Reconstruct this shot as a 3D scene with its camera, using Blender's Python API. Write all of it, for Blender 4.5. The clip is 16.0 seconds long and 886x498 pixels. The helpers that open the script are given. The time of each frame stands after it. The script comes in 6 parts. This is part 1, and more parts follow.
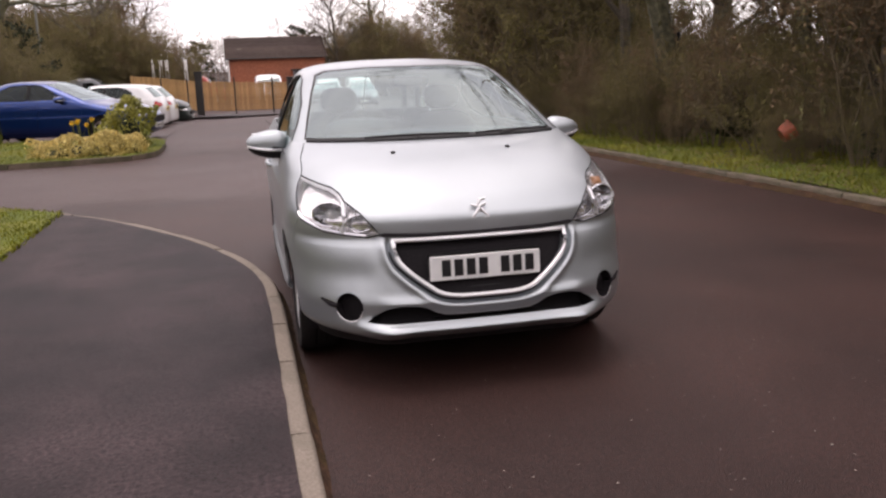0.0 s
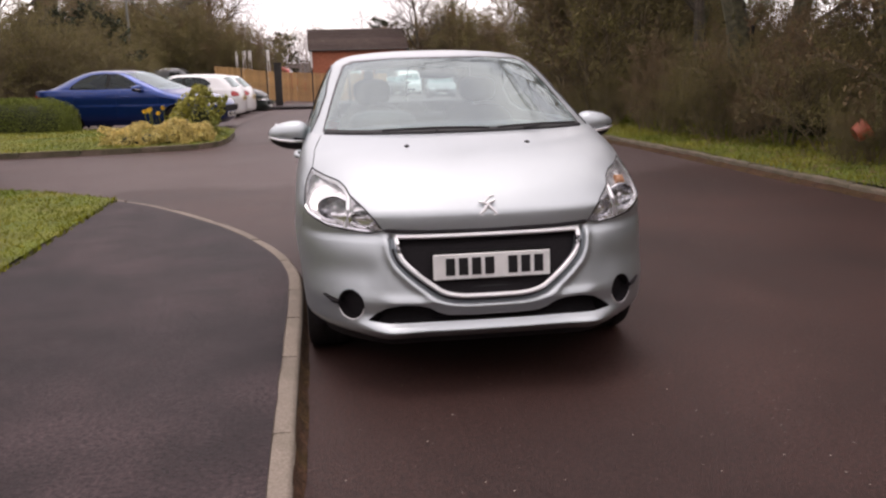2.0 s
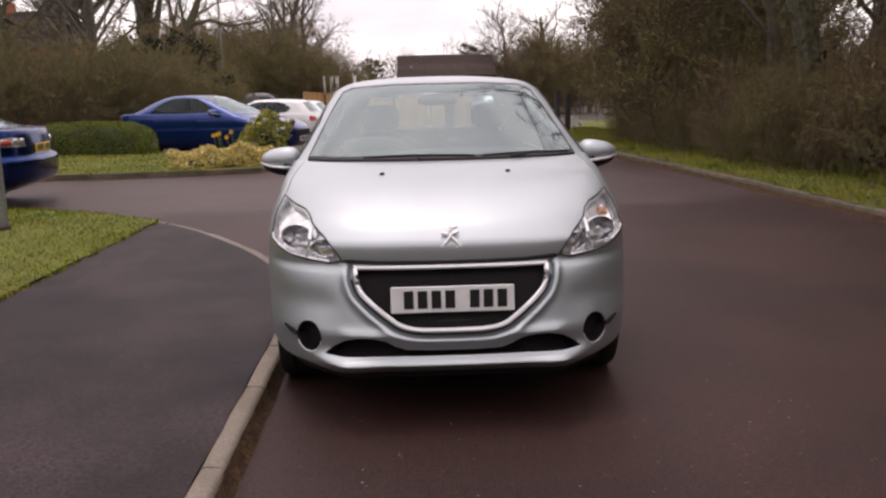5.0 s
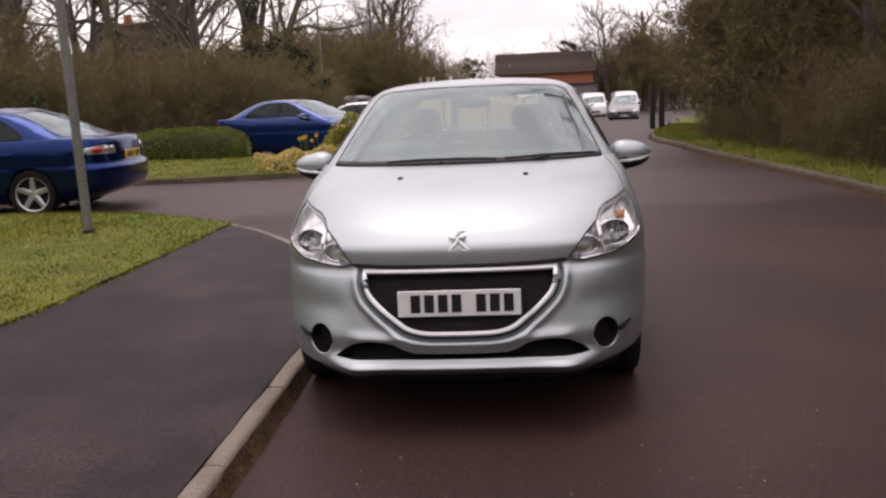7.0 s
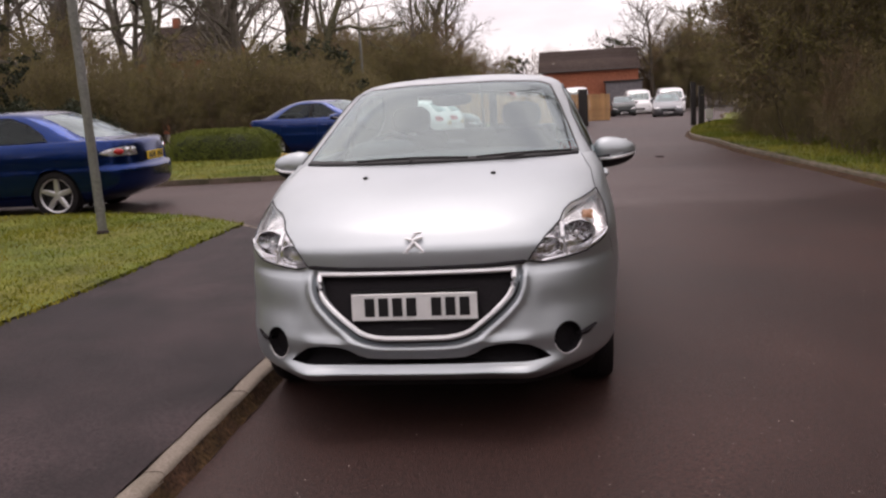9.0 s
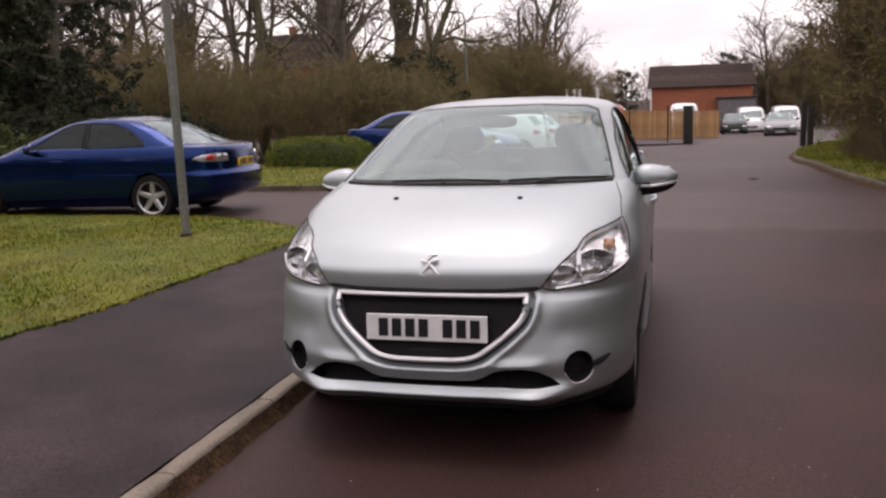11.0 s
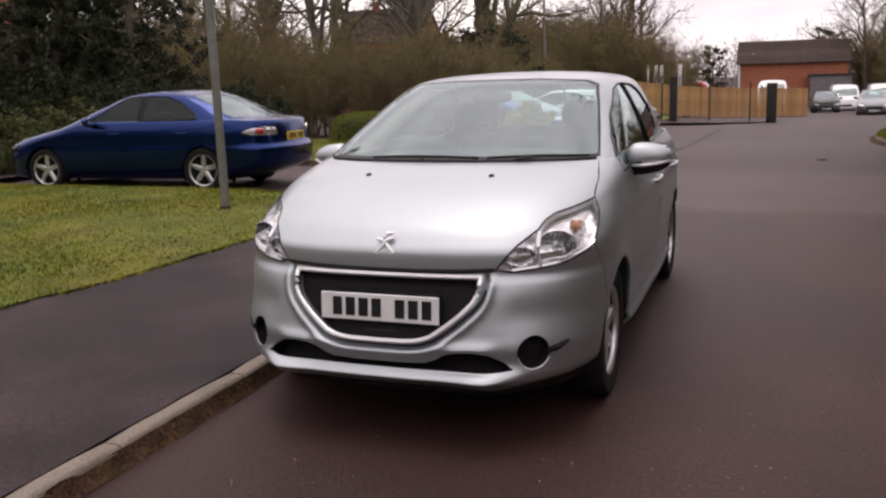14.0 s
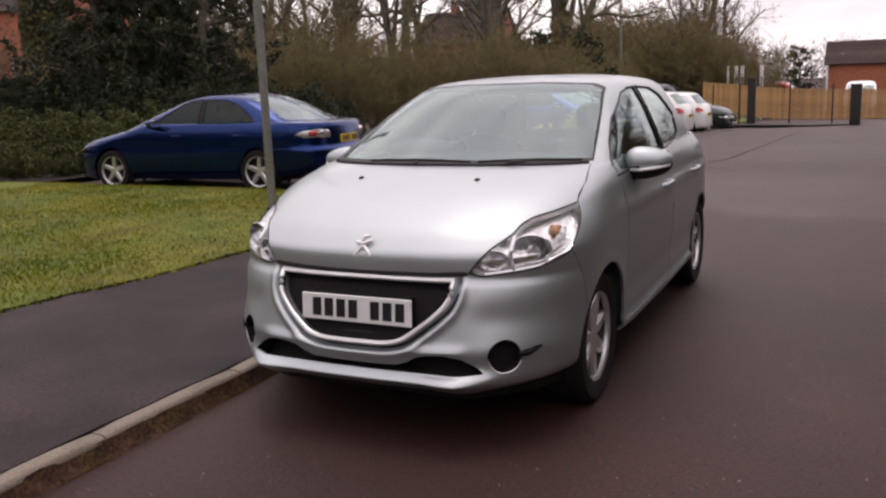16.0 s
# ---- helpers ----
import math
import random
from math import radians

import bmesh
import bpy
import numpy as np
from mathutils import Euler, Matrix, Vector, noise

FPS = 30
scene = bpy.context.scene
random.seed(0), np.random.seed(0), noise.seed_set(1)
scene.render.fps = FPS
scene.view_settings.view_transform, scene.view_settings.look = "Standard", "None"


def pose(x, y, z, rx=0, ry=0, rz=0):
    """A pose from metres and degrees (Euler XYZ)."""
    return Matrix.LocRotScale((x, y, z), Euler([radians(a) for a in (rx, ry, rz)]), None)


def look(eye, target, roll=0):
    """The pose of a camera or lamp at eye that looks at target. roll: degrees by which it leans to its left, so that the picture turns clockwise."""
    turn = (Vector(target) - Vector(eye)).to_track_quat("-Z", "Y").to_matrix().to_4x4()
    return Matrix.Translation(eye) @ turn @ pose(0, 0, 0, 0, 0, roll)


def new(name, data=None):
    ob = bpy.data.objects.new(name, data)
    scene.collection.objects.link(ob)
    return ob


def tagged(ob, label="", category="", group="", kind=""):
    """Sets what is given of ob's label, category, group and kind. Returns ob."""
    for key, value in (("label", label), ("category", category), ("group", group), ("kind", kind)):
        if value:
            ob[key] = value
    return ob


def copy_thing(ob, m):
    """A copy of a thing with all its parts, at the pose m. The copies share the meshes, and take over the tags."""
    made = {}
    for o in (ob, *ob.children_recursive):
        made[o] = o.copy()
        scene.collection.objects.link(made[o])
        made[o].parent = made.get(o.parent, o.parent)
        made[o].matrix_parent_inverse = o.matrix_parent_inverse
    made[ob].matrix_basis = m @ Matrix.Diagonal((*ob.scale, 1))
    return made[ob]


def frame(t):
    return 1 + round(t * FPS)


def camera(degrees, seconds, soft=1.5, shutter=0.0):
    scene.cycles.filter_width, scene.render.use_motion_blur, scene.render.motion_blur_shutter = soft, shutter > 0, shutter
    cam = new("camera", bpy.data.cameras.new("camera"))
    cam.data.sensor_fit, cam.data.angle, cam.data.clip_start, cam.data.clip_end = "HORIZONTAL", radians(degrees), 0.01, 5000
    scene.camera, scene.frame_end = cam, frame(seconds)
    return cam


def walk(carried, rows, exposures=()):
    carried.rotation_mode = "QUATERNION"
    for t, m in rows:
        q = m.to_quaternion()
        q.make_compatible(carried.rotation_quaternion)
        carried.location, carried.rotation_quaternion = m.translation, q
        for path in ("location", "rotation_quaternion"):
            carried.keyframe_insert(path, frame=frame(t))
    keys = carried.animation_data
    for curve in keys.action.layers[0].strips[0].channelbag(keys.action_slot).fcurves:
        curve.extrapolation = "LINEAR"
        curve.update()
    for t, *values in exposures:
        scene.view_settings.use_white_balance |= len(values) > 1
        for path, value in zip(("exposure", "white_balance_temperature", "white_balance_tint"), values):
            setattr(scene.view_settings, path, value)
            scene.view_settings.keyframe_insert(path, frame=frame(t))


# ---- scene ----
cam = camera(53.5, 16.0, soft=2.4)
PATH = [
    (0, (-1.058, -3.712, 1.462), (-0.621, -1.806, 1.043), -1.9),
    (0.5, (-0.956, -3.65, 1.445), (-0.604, -1.733, 0.996), -1.4),
    (1, (-0.879, -3.616, 1.437), (-0.563, -1.697, 0.969), -1.3),
    (1.5, (-0.812, -3.619, 1.436), (-0.527, -1.691, 0.989), -1.4),
    (2, (-0.709, -3.635, 1.444), (-0.449, -1.699, 1.015), -1.4),
    (2.5, (-0.593, -3.653, 1.452), (-0.379, -1.708, 1.038), -2.0),
    (3, (-0.481, -3.665, 1.456), (-0.322, -1.708, 1.078), -2.4),
    (5.5, (-0.047, -3.523, 1.432), (-0.036, -1.558, 1.063), -1.2),
    (6, (0.064, -3.525, 1.439), (0.007, -1.56, 1.072), -1.6),
    (6.5, (0.165, -3.519, 1.449), (0.069, -1.554, 1.087), -2.4),
    (7, (0.261, -3.537, 1.445), (0.087, -1.578, 1.081), -2.7),
    (7.5, (0.33, -3.527, 1.434), (0.127, -1.574, 1.058), -2.5),
    (8, (0.423, -3.47, 1.411), (0.204, -1.516, 1.045), -3.1),
    (10.5, (0.911, -3.355, 1.448), (0.468, -1.437, 1.094), -2.3),
    (11, (0.995, -3.35, 1.461), (0.484, -1.444, 1.134), -2.0),
    (11.5, (1.089, -3.322, 1.462), (0.535, -1.428, 1.137), -1.6),
    (12, (1.155, -3.291, 1.453), (0.612, -1.394, 1.124), -1.7),
    (12.5, (1.246, -3.246, 1.445), (0.675, -1.357, 1.122), -1.8),
    (13, (1.336, -3.184, 1.446), (0.702, -1.318, 1.105), -1.4),
    (13.5, (1.402, -3.123, 1.447), (0.721, -1.277, 1.086), -1.3),
    (14, (1.458, -3.095, 1.437), (0.77, -1.254, 1.063), -1.7),
    (14.5, (1.553, -3.08, 1.436), (0.84, -1.249, 1.062), -1.6),
    (15, (1.666, -3.051, 1.444), (0.922, -1.233, 1.067), -1.6),
    (15.5, (1.779, -2.989, 1.439), (1.009, -1.182, 1.067), -1.9),
    (16, (1.855, -2.958, 1.435), (1.002, -1.187, 1.071), -1.9),
]

walk(cam, [(t, look(eye, target, roll)) for t, eye, target, roll in PATH], [(0, 0.36, 7050, 22), (1.2, 0.36, 7050, 22), (3.2, 0.32, 7050, 22), (5.3, 0.10, 7050, 22), (16, 0.10, 7050, 22)])

# ---------------- world and light ----------------
world = bpy.data.worlds.new("overcast_sky")
scene.world = world
world.use_nodes = True
wn, wl = world.node_tree.nodes, world.node_tree.links
wn.clear()
SUN_UP, SUN_TURN = 77.0, 330.0
sky = wn.new("ShaderNodeTexSky")
sky.sky_type, sky.sun_disc = "NISHITA", False
sky.sun_elevation, sky.sun_rotation = radians(SUN_UP), radians(SUN_TURN)
sky_gain = wn.new("ShaderNodeVectorMath")
sky_gain.operation = "SCALE"
sky_gain.inputs["Scale"].default_value = 0.10
wl.new(sky.outputs[0], sky_gain.inputs[0])
way = wn.new("ShaderNodeTexCoord")
flat = wn.new("ShaderNodeMapping")
flat.inputs["Scale"].default_value = (1.3, 1.3, 4.0)
wl.new(way.outputs["Generated"], flat.inputs[0])
cloud = wn.new("ShaderNodeTexNoise")
cloud.inputs["Scale"].default_value, cloud.inputs["Detail"].default_value = 2.2, 6.0
wl.new(flat.outputs[0], cloud.inputs["Vector"])
tone = wn.new("ShaderNodeValToRGB")
tone.color_ramp.elements[0].position, tone.color_ramp.elements[0].color = 0.36, (0.68, 0.68, 0.73, 1)
tone.color_ramp.elements[1].position, tone.color_ramp.elements[1].color = 0.62, (1.0, 1.0, 1.0, 1)
wl.new(cloud.outputs[0], tone.inputs[0])
veil = wn.new("ShaderNodeMixRGB")
veil.inputs[0].default_value = 0.92
wl.new(sky_gain.outputs[0], veil.inputs[1])
wl.new(tone.outputs[0], veil.inputs[2])
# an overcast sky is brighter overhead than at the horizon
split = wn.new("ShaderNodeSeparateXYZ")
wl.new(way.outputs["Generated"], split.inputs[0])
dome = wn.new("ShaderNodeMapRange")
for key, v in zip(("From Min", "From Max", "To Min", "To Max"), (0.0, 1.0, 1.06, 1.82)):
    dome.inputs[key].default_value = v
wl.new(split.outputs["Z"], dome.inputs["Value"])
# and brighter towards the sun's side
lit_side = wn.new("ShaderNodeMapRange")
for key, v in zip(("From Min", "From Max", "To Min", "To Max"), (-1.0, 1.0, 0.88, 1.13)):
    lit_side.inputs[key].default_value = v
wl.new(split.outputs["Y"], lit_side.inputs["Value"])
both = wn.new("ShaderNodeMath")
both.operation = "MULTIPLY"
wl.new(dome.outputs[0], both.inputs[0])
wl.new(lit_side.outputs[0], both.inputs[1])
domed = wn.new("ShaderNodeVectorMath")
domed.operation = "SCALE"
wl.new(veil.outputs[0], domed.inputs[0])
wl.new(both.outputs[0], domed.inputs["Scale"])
back = wn.new("ShaderNodeBackground")
back.inputs["Strength"].default_value = 1.02
wout = wn.new("ShaderNodeOutputWorld")
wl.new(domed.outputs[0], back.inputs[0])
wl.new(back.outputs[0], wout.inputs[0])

sun = new("sun", bpy.data.lights.new("sun", "SUN"))
sun.data.energy, sun.data.angle, sun.data.color = 0.6, radians(26), (1.0, 0.97, 0.93)
sun.matrix_world = look((0, 0, 20), Vector((0, 0, 20)) - Vector((math.sin(radians(SUN_TURN)) * math.cos(radians(SUN_UP)), math.cos(radians(SUN_TURN)) * math.cos(radians(SUN_UP)), math.sin(radians(SUN_UP)))))
scene.view_settings.exposure = 0.0


# ---------------- materials ----------------
def material(name, colour=(0.5, 0.5, 0.5), rough=0.6, metal=0.0, coat=0.0, grain=0.0, grain_scale=60.0, stain=0.0, stain_scale=2.0, stain_colour=None, mottle=0.0, mottle_scale=3.0,
             bump=0.0, bump_scale=80.0, vary=0.0, spec=0.5, spec_tint=None, coords="Object", island=False):
    """A Principled surface with grain, stains and relief at two scales."""
    m = bpy.data.materials.new(name)
    m.use_nodes = True
    n, l = m.node_tree.nodes, m.node_tree.links
    b = n["Principled BSDF"]
    b.inputs["Roughness"].default_value, b.inputs["Metallic"].default_value = rough, metal
    b.inputs["Coat Weight"].default_value, b.inputs["Coat Roughness"].default_value = coat, 0.04
    b.inputs["Specular IOR Level"].default_value = spec
    if spec_tint:
        b.inputs["Specular Tint"].default_value = (*spec_tint, 1)
    where = n.new("ShaderNodeTexCoord").outputs[coords]
    rgb = n.new("ShaderNodeRGB")
    rgb.outputs[0].default_value = (*colour, 1)
    out = rgb.outputs[0]

    def noise_at(scale, detail=4.0):
        t = n.new("ShaderNodeTexNoise")
        t.inputs["Scale"].default_value, t.inputs["Detail"].default_value = scale, detail
        l.new(where, t.inputs["Vector"])
        return t.outputs[0]

    def span(value, low, high, a=0.3, c=0.7):
        r = n.new("ShaderNodeMapRange")
        for key, v in zip(("From Min", "From Max", "To Min", "To Max"), (a, c, low, high)):
            r.inputs[key].default_value = v
        l.new(value, r.inputs["Value"])
        return r.outputs[0]

    def scaled(c, factor):
        v = n.new("ShaderNodeVectorMath")
        v.operation = "SCALE"
        l.new(c, v.inputs[0])
        l.new(factor, v.inputs["Scale"])
        return v.outputs[0]

    if stain:
        mix = n.new("ShaderNodeMixRGB")
        l.new(span(noise_at(stain_scale, 6.0), 0.0, stain, 0.4, 0.66), mix.inputs[0])
        l.new(out, mix.inputs[1])
        mix.inputs[2].default_value = (*(stain_colour or [c * 0.6 for c in colour]), 1)
        out = mix.outputs[0]
    if mottle:
        out = scaled(out, span(noise_at(mottle_scale, 3.0), 1 - mottle, 1 + mottle))
    if grain:
        out = scaled(out, span(noise_at(grain_scale), 1 - grain, 1 + grain))
    if vary:
        rnd = n.new("ShaderNodeNewGeometry").outputs["Random Per Island"] if island else n.new("ShaderNodeObjectInfo").outputs["Random"]
        out = scaled(out, span(rnd, 1 - vary, 1 + vary, 0, 1))
    l.new(out, b.inputs["Base Color"])
    if bump:
        bp = n.new("ShaderNodeBump")
        bp.inputs["Strength"].default_value, bp.inputs["Distance"].default_value = 1.0, bump
        l.new(noise_at(bump_scale, 5.0), bp.inputs["Height"])
        l.new(bp.outputs[0], b.inputs["Normal"])
    return m


def glass_material(name, tint, gloss=0.045, haze=0.0):
    """A thin pane: it lets light straight through, tinted, and mirrors more the flatter it is seen."""
    m = bpy.data.materials.new(name)
    m.use_nodes = True
    n, l = m.node_tree.nodes, m.node_tree.links
    n.clear()
    clear, shine, mix, edge, out = (n.new(k) for k in ("ShaderNodeBsdfTransparent", "ShaderNodeBsdfGlossy", "ShaderNodeMixShader", "ShaderNodeLayerWeight", "ShaderNodeOutputMaterial"))
    clear.inputs[0].default_value = (*tint, 1)
    shine.inputs["Roughness"].default_value = 0.03
    shine.inputs["Color"].default_value = (0.84, 0.95, 0.96, 1)
    edge.inputs["Blend"].default_value = 0.5
    steep, share = n.new("ShaderNodeMath"), n.new("ShaderNodeMapRange")
    steep.operation = "POWER"
    steep.inputs[1].default_value = 5.0
    l.new(edge.outputs["Facing"], steep.inputs[0])
    l.new(steep.outputs[0], share.inputs["Value"])
    share.inputs["To Min"].default_value = gloss
    l.new(share.outputs[0], mix.inputs[0])
    first = clear.outputs[0]
    # pale teal haze painted into the pane, which brightens it
    if haze:
        pale_haze, veil2 = n.new("ShaderNodeBsdfDiffuse"), n.new("ShaderNodeMixShader")
        pale_haze.inputs[0].default_value = (0.46, 0.54, 0.55, 1)
        veil2.inputs[0].default_value = haze
        l.new(first, veil2.inputs[1])
        l.new(pale_haze.outputs[0], veil2.inputs[2])
        first = veil2.outputs[0]
    l.new(first, mix.inputs[1])
    l.new(shine.outputs[0], mix.inputs[2])
    l.new(mix.outputs[0], out.inputs[0])
    return m


SILVER = material("silver_metallic_paint", (0.425, 0.460, 0.484), 0.46, 0.87, 0.40, grain=0.07, grain_scale=900, stain=0.12, stain_scale=3.0, bump=0.0)
BLUE = material("deep_blue_metallic_paint", (0.001, 0.021, 0.118), 0.20, 0.9, 0.4, grain=0.06, grain_scale=700, stain=0.2, stain_scale=2.0)
BLUE_B = material("mid_blue_metallic_paint", (0.003, 0.032, 0.175), 0.28, 0.7, 0.8, grain=0.06, grain_scale=700, stain=0.2, stain_scale=2.0)
WHITE = material("white_car_paint", (0.78, 0.78, 0.79), 0.3, 0.0, 0.8, stain=0.2, stain_scale=3)
DARKPAINT = material("dark_green_car_paint", (0.012, 0.018, 0.017), 0.3, 0.3, 0.4, stain=0.2)
GREYPAINT = material("grey_car_paint", (0.13, 0.135, 0.145), 0.3, 0.5, 0.8, stain=0.2)
REDPAINT = material("red_car_paint", (0.45, 0.03, 0.03), 0.3, 0.0, 0.8, stain=0.2)
BLACKPLASTIC = material("black_textured_plastic", (0.015, 0.014, 0.0155), 0.6, spec=0.3, bump=0.0006, bump_scale=600, grain=0.2, grain_scale=200)
PIANO = material("gloss_black_plastic", (0.004, 0.004, 0.0045), 0.38, grain=0.2, spec=0.25)
RUBBER = material("tyre_rubber", (0.015, 0.013, 0.014), 0.9, grain=0.3, grain_scale=90, stain=0.4, stain_colour=(0.014, 0.012, 0.011), spec=0.2)
ALLOY = material("silver_alloy", (0.62, 0.62, 0.64), 0.32, 0.8, stain=0.3, stain_scale=6, stain_colour=(0.25, 0.22, 0.2))
# dark grey that puts the shade behind the spokes into the barrel's colour
BARRELSHADE = material("shade_dark_barrel", (0.035, 0.033, 0.033), 0.7, 0.2, grain=0.3, stain=0.4, stain_scale=8)
CHROME = material("chrome", (0.8, 0.8, 0.82), 0.08, 1.0, stain=0.1)
SATIN = material("satin_silver_trim", (0.84, 0.84, 0.86), 0.30, 0.6, 0.5, stain=0.1)
LAMPBOWL = material("lamp_bowl_chrome", (0.80, 0.79, 0.80), 0.16, 0.85, bump=0.006, bump_scale=22, stain=0.5, stain_scale=16, stain_colour=(0.35, 0.34, 0.34))
AMBER = material("amber_lamp", (0.42, 0.20, 0.10), 0.35, grain=0.2, grain_scale=120)
REDLAMP = material("red_lamp", (0.42, 0.015, 0.015), 0.15, coat=1.0, grain=0.2, grain_scale=120)
CLEARLAMP = glass_material("clear_lamp_cover", (0.96, 0.96, 0.97), 0.025)
SCREEN = glass_material("windscreen_glass", (0.68, 0.84, 0.83), 0.165, 0.115)
REARGLASS = glass_material("rear_window_glass", (0.80, 0.92, 0.88), 0.045)
SIDEGLASS = glass_material("clear_side_glass", (0.17, 0.20, 0.195), 0.13)
DARKCHROME = material("grey_chrome_reflector", (0.33, 0.33, 0.35), 0.16, 1.0, stain=0.5, stain_scale=30, stain_colour=(0.7, 0.7, 0.72))
PRIVACY = glass_material("side_window_glass", (0.20, 0.22, 0.225), 0.032)
PLATE_W = material("white_plate", (0.80, 0.80, 0.80), 0.35, stain=0.3, stain_scale=12)
PLATE_Y = material("yellow_plate", (0.75, 0.5, 0.03), 0.35, stain=0.2)
VOID = material("matt_black_mesh", (0.0155, 0.0135, 0.0155), 0.7, grain=0.3, grain_scale=150, spec=0.12)
INK = material("black_ink", (0.01, 0.01, 0.012), 0.4, grain=0.2)
CLOTH = material("dark_seat_cloth", (0.045, 0.045, 0.05), 0.9, grain=0.3, grain_scale=300, bump=0.001, bump_scale=500)
DASH = material("dark_grey_dashboard", (0.022, 0.022, 0.025), 0.6, grain=0.2, grain_scale=200)

ASPHALT = material("old_brown_asphalt", (0.0362, 0.0172, 0.0143), 0.56, spec_tint=(1.0, 0.79, 0.765), mottle=0.22, mottle_scale=1.3, grain=0.8, grain_scale=60, stain=0.8, stain_scale=0.4, stain_colour=(0.0168, 0.0084, 0.0074),
                   bump=0.005, bump_scale=130, spec=0.35)


def worn_bands(m, bands, colour):
    """Paler, greyer stretches of worn surface across a road. bands: (near y, soft, far y, soft, strength)."""
    n, l = m.node_tree.nodes, m.node_tree.links
    target = n["Principled BSDF"].inputs["Base Color"]
    source = target.links[0].from_socket
    where = n.new("ShaderNodeTexCoord").outputs["Object"]
    wander = n.new("ShaderNodeTexNoise")
    wander.inputs["Scale"].default_value, wander.inputs["Detail"].default_value = 0.8, 5.0
    l.new(where, wander.inputs["Vector"])
    split = n.new("ShaderNodeSeparateXYZ")
    l.new(where, split.inputs[0])

    def maths(kind, a, b):
        q = n.new("ShaderNodeMath")
        q.operation = kind
        for socket, v in zip(q.inputs, (a, b)):
            if isinstance(v, (int, float)):
                socket.default_value = v
            else:
                l.new(v, socket)
        return q.outputs[0]

    along = maths("ADD", split.outputs["Y"], maths("MULTIPLY", maths("SUBTRACT", wander.outputs[0], 0.5), 2.2))
    total = None
    for near, soft_near, far, soft_far, strength in bands:
        edge = []
        for at, soft, low, high in ((near, soft_near, 0.0, strength), (far, soft_far, 1.0, 0.0)):
            r = n.new("ShaderNodeMapRange")
            r.interpolation_type = "SMOOTHSTEP"
            for key, v in zip(("From Min", "From Max", "To Min", "To Max"), (at - soft, at + soft, low, high)):
                r.inputs[key].default_value = v
            l.new(along, r.inputs["Value"])
            edge.append(r.outputs[0])
        band = maths("MULTIPLY", *edge)
        total = band if total is None else maths("ADD", total, band)
    mix = n.new("ShaderNodeMixRGB")
    l.new(maths("MULTIPLY", total, wander.outputs[0]), mix.inputs[0])
    l.new(source, mix.inputs[1])
    mix.inputs[2].default_value = (*colour, 1)
    l.new(mix.outputs[0], target)


worn_bands(ASPHALT, [(6.7, 0.35, 10.6, 0.9, 1.3), (13.0, 0.8, 18.0, 1.8, 0.6)], (0.074, 0.052, 0.050))
PATHTAR = material("dark_path_asphalt", (0.0270, 0.0174, 0.0182), 0.60, spec_tint=(1.0, 0.86, 0.90), mottle=0.50, mottle_scale=2.6, grain=0.85, grain_scale=52, stain=0.9, stain_scale=0.9, stain_colour=(0.0100, 0.0068, 0.0078),
                   bump=0.004, bump_scale=140, spec=0.20)
PATCH = material("worn_pale_asphalt", (0.030, 0.0142, 0.0115), 0.6, spec_tint=(1.0, 0.80, 0.77), mottle=0.2, grain=0.3, grain_scale=140, stain=0.6, stain_scale=1.5, stain_colour=(0.0215, 0.0102, 0.0084), bump=0.003, bump_scale=170)
KERBSTONE = material("weathered_concrete_kerb", (0.225, 0.185, 0.15), 0.85, grain=0.25, grain_scale=90, stain=0.6, stain_scale=5, stain_colour=(0.15, 0.125, 0.095), bump=0.003, bump_scale=120, vary=0.15)
KERBDARK = material("mossy_dark_kerb", (0.150, 0.115, 0.085), 0.9, grain=0.3, grain_scale=60, stain=0.7, stain_scale=4, stain_colour=(0.06, 0.06, 0.03), bump=0.004, bump_scale=90, vary=0.2)
DEBRIS = material("mossy_gutter_dirt", (0.056, 0.029, 0.017), 0.95, grain=0.6, grain_scale=55, mottle=0.4, mottle_scale=9, stain=0.7, stain_scale=4, stain_colour=(0.056, 0.037, 0.011), spec=0.2, bump=0.012, bump_scale=60)
SOIL = material("dark_soil", (0.035, 0.025, 0.02), 0.95, grain=0.5, grain_scale=30, bump=0.02, bump_scale=25)
GRASSBASE = material("mossy_grass_ground", (0.088, 0.115, 0.010), 0.95, mottle=0.3, mottle_scale=2.2, grain=0.4, grain_scale=40, stain=0.8, stain_scale=1.3, stain_colour=(0.15, 0.14, 0.018), bump=0.02, bump_scale=60)


# ---------------- mesh kit ----------------
def thing(name, label, category, m=None, group="", kind=""):
    ob = new(name)
    ob.empty_display_size = 0.2
    ob.matrix_world = m or Matrix()
    return tagged(ob, label, category, group, kind)


def link_mesh(name, verts, faces, mat, parent=None, label="", smooth=True, m=None):
    me = bpy.data.meshes.new(name)
    me.from_pydata([tuple(map(float, v)) for v in verts], [], [tuple(map(int, f)) for f in faces])
    me.materials.append(mat)
    if smooth:
        me.polygons.foreach_set("use_smooth", [True] * len(me.polygons))
        me.set_sharp_from_angle(angle=radians(40))
    me.update()
    ob = new(name, me)
    ob.parent = parent
    if m is not None:
        ob.matrix_local = m
    if label:
        ob["label"] = label
    return ob


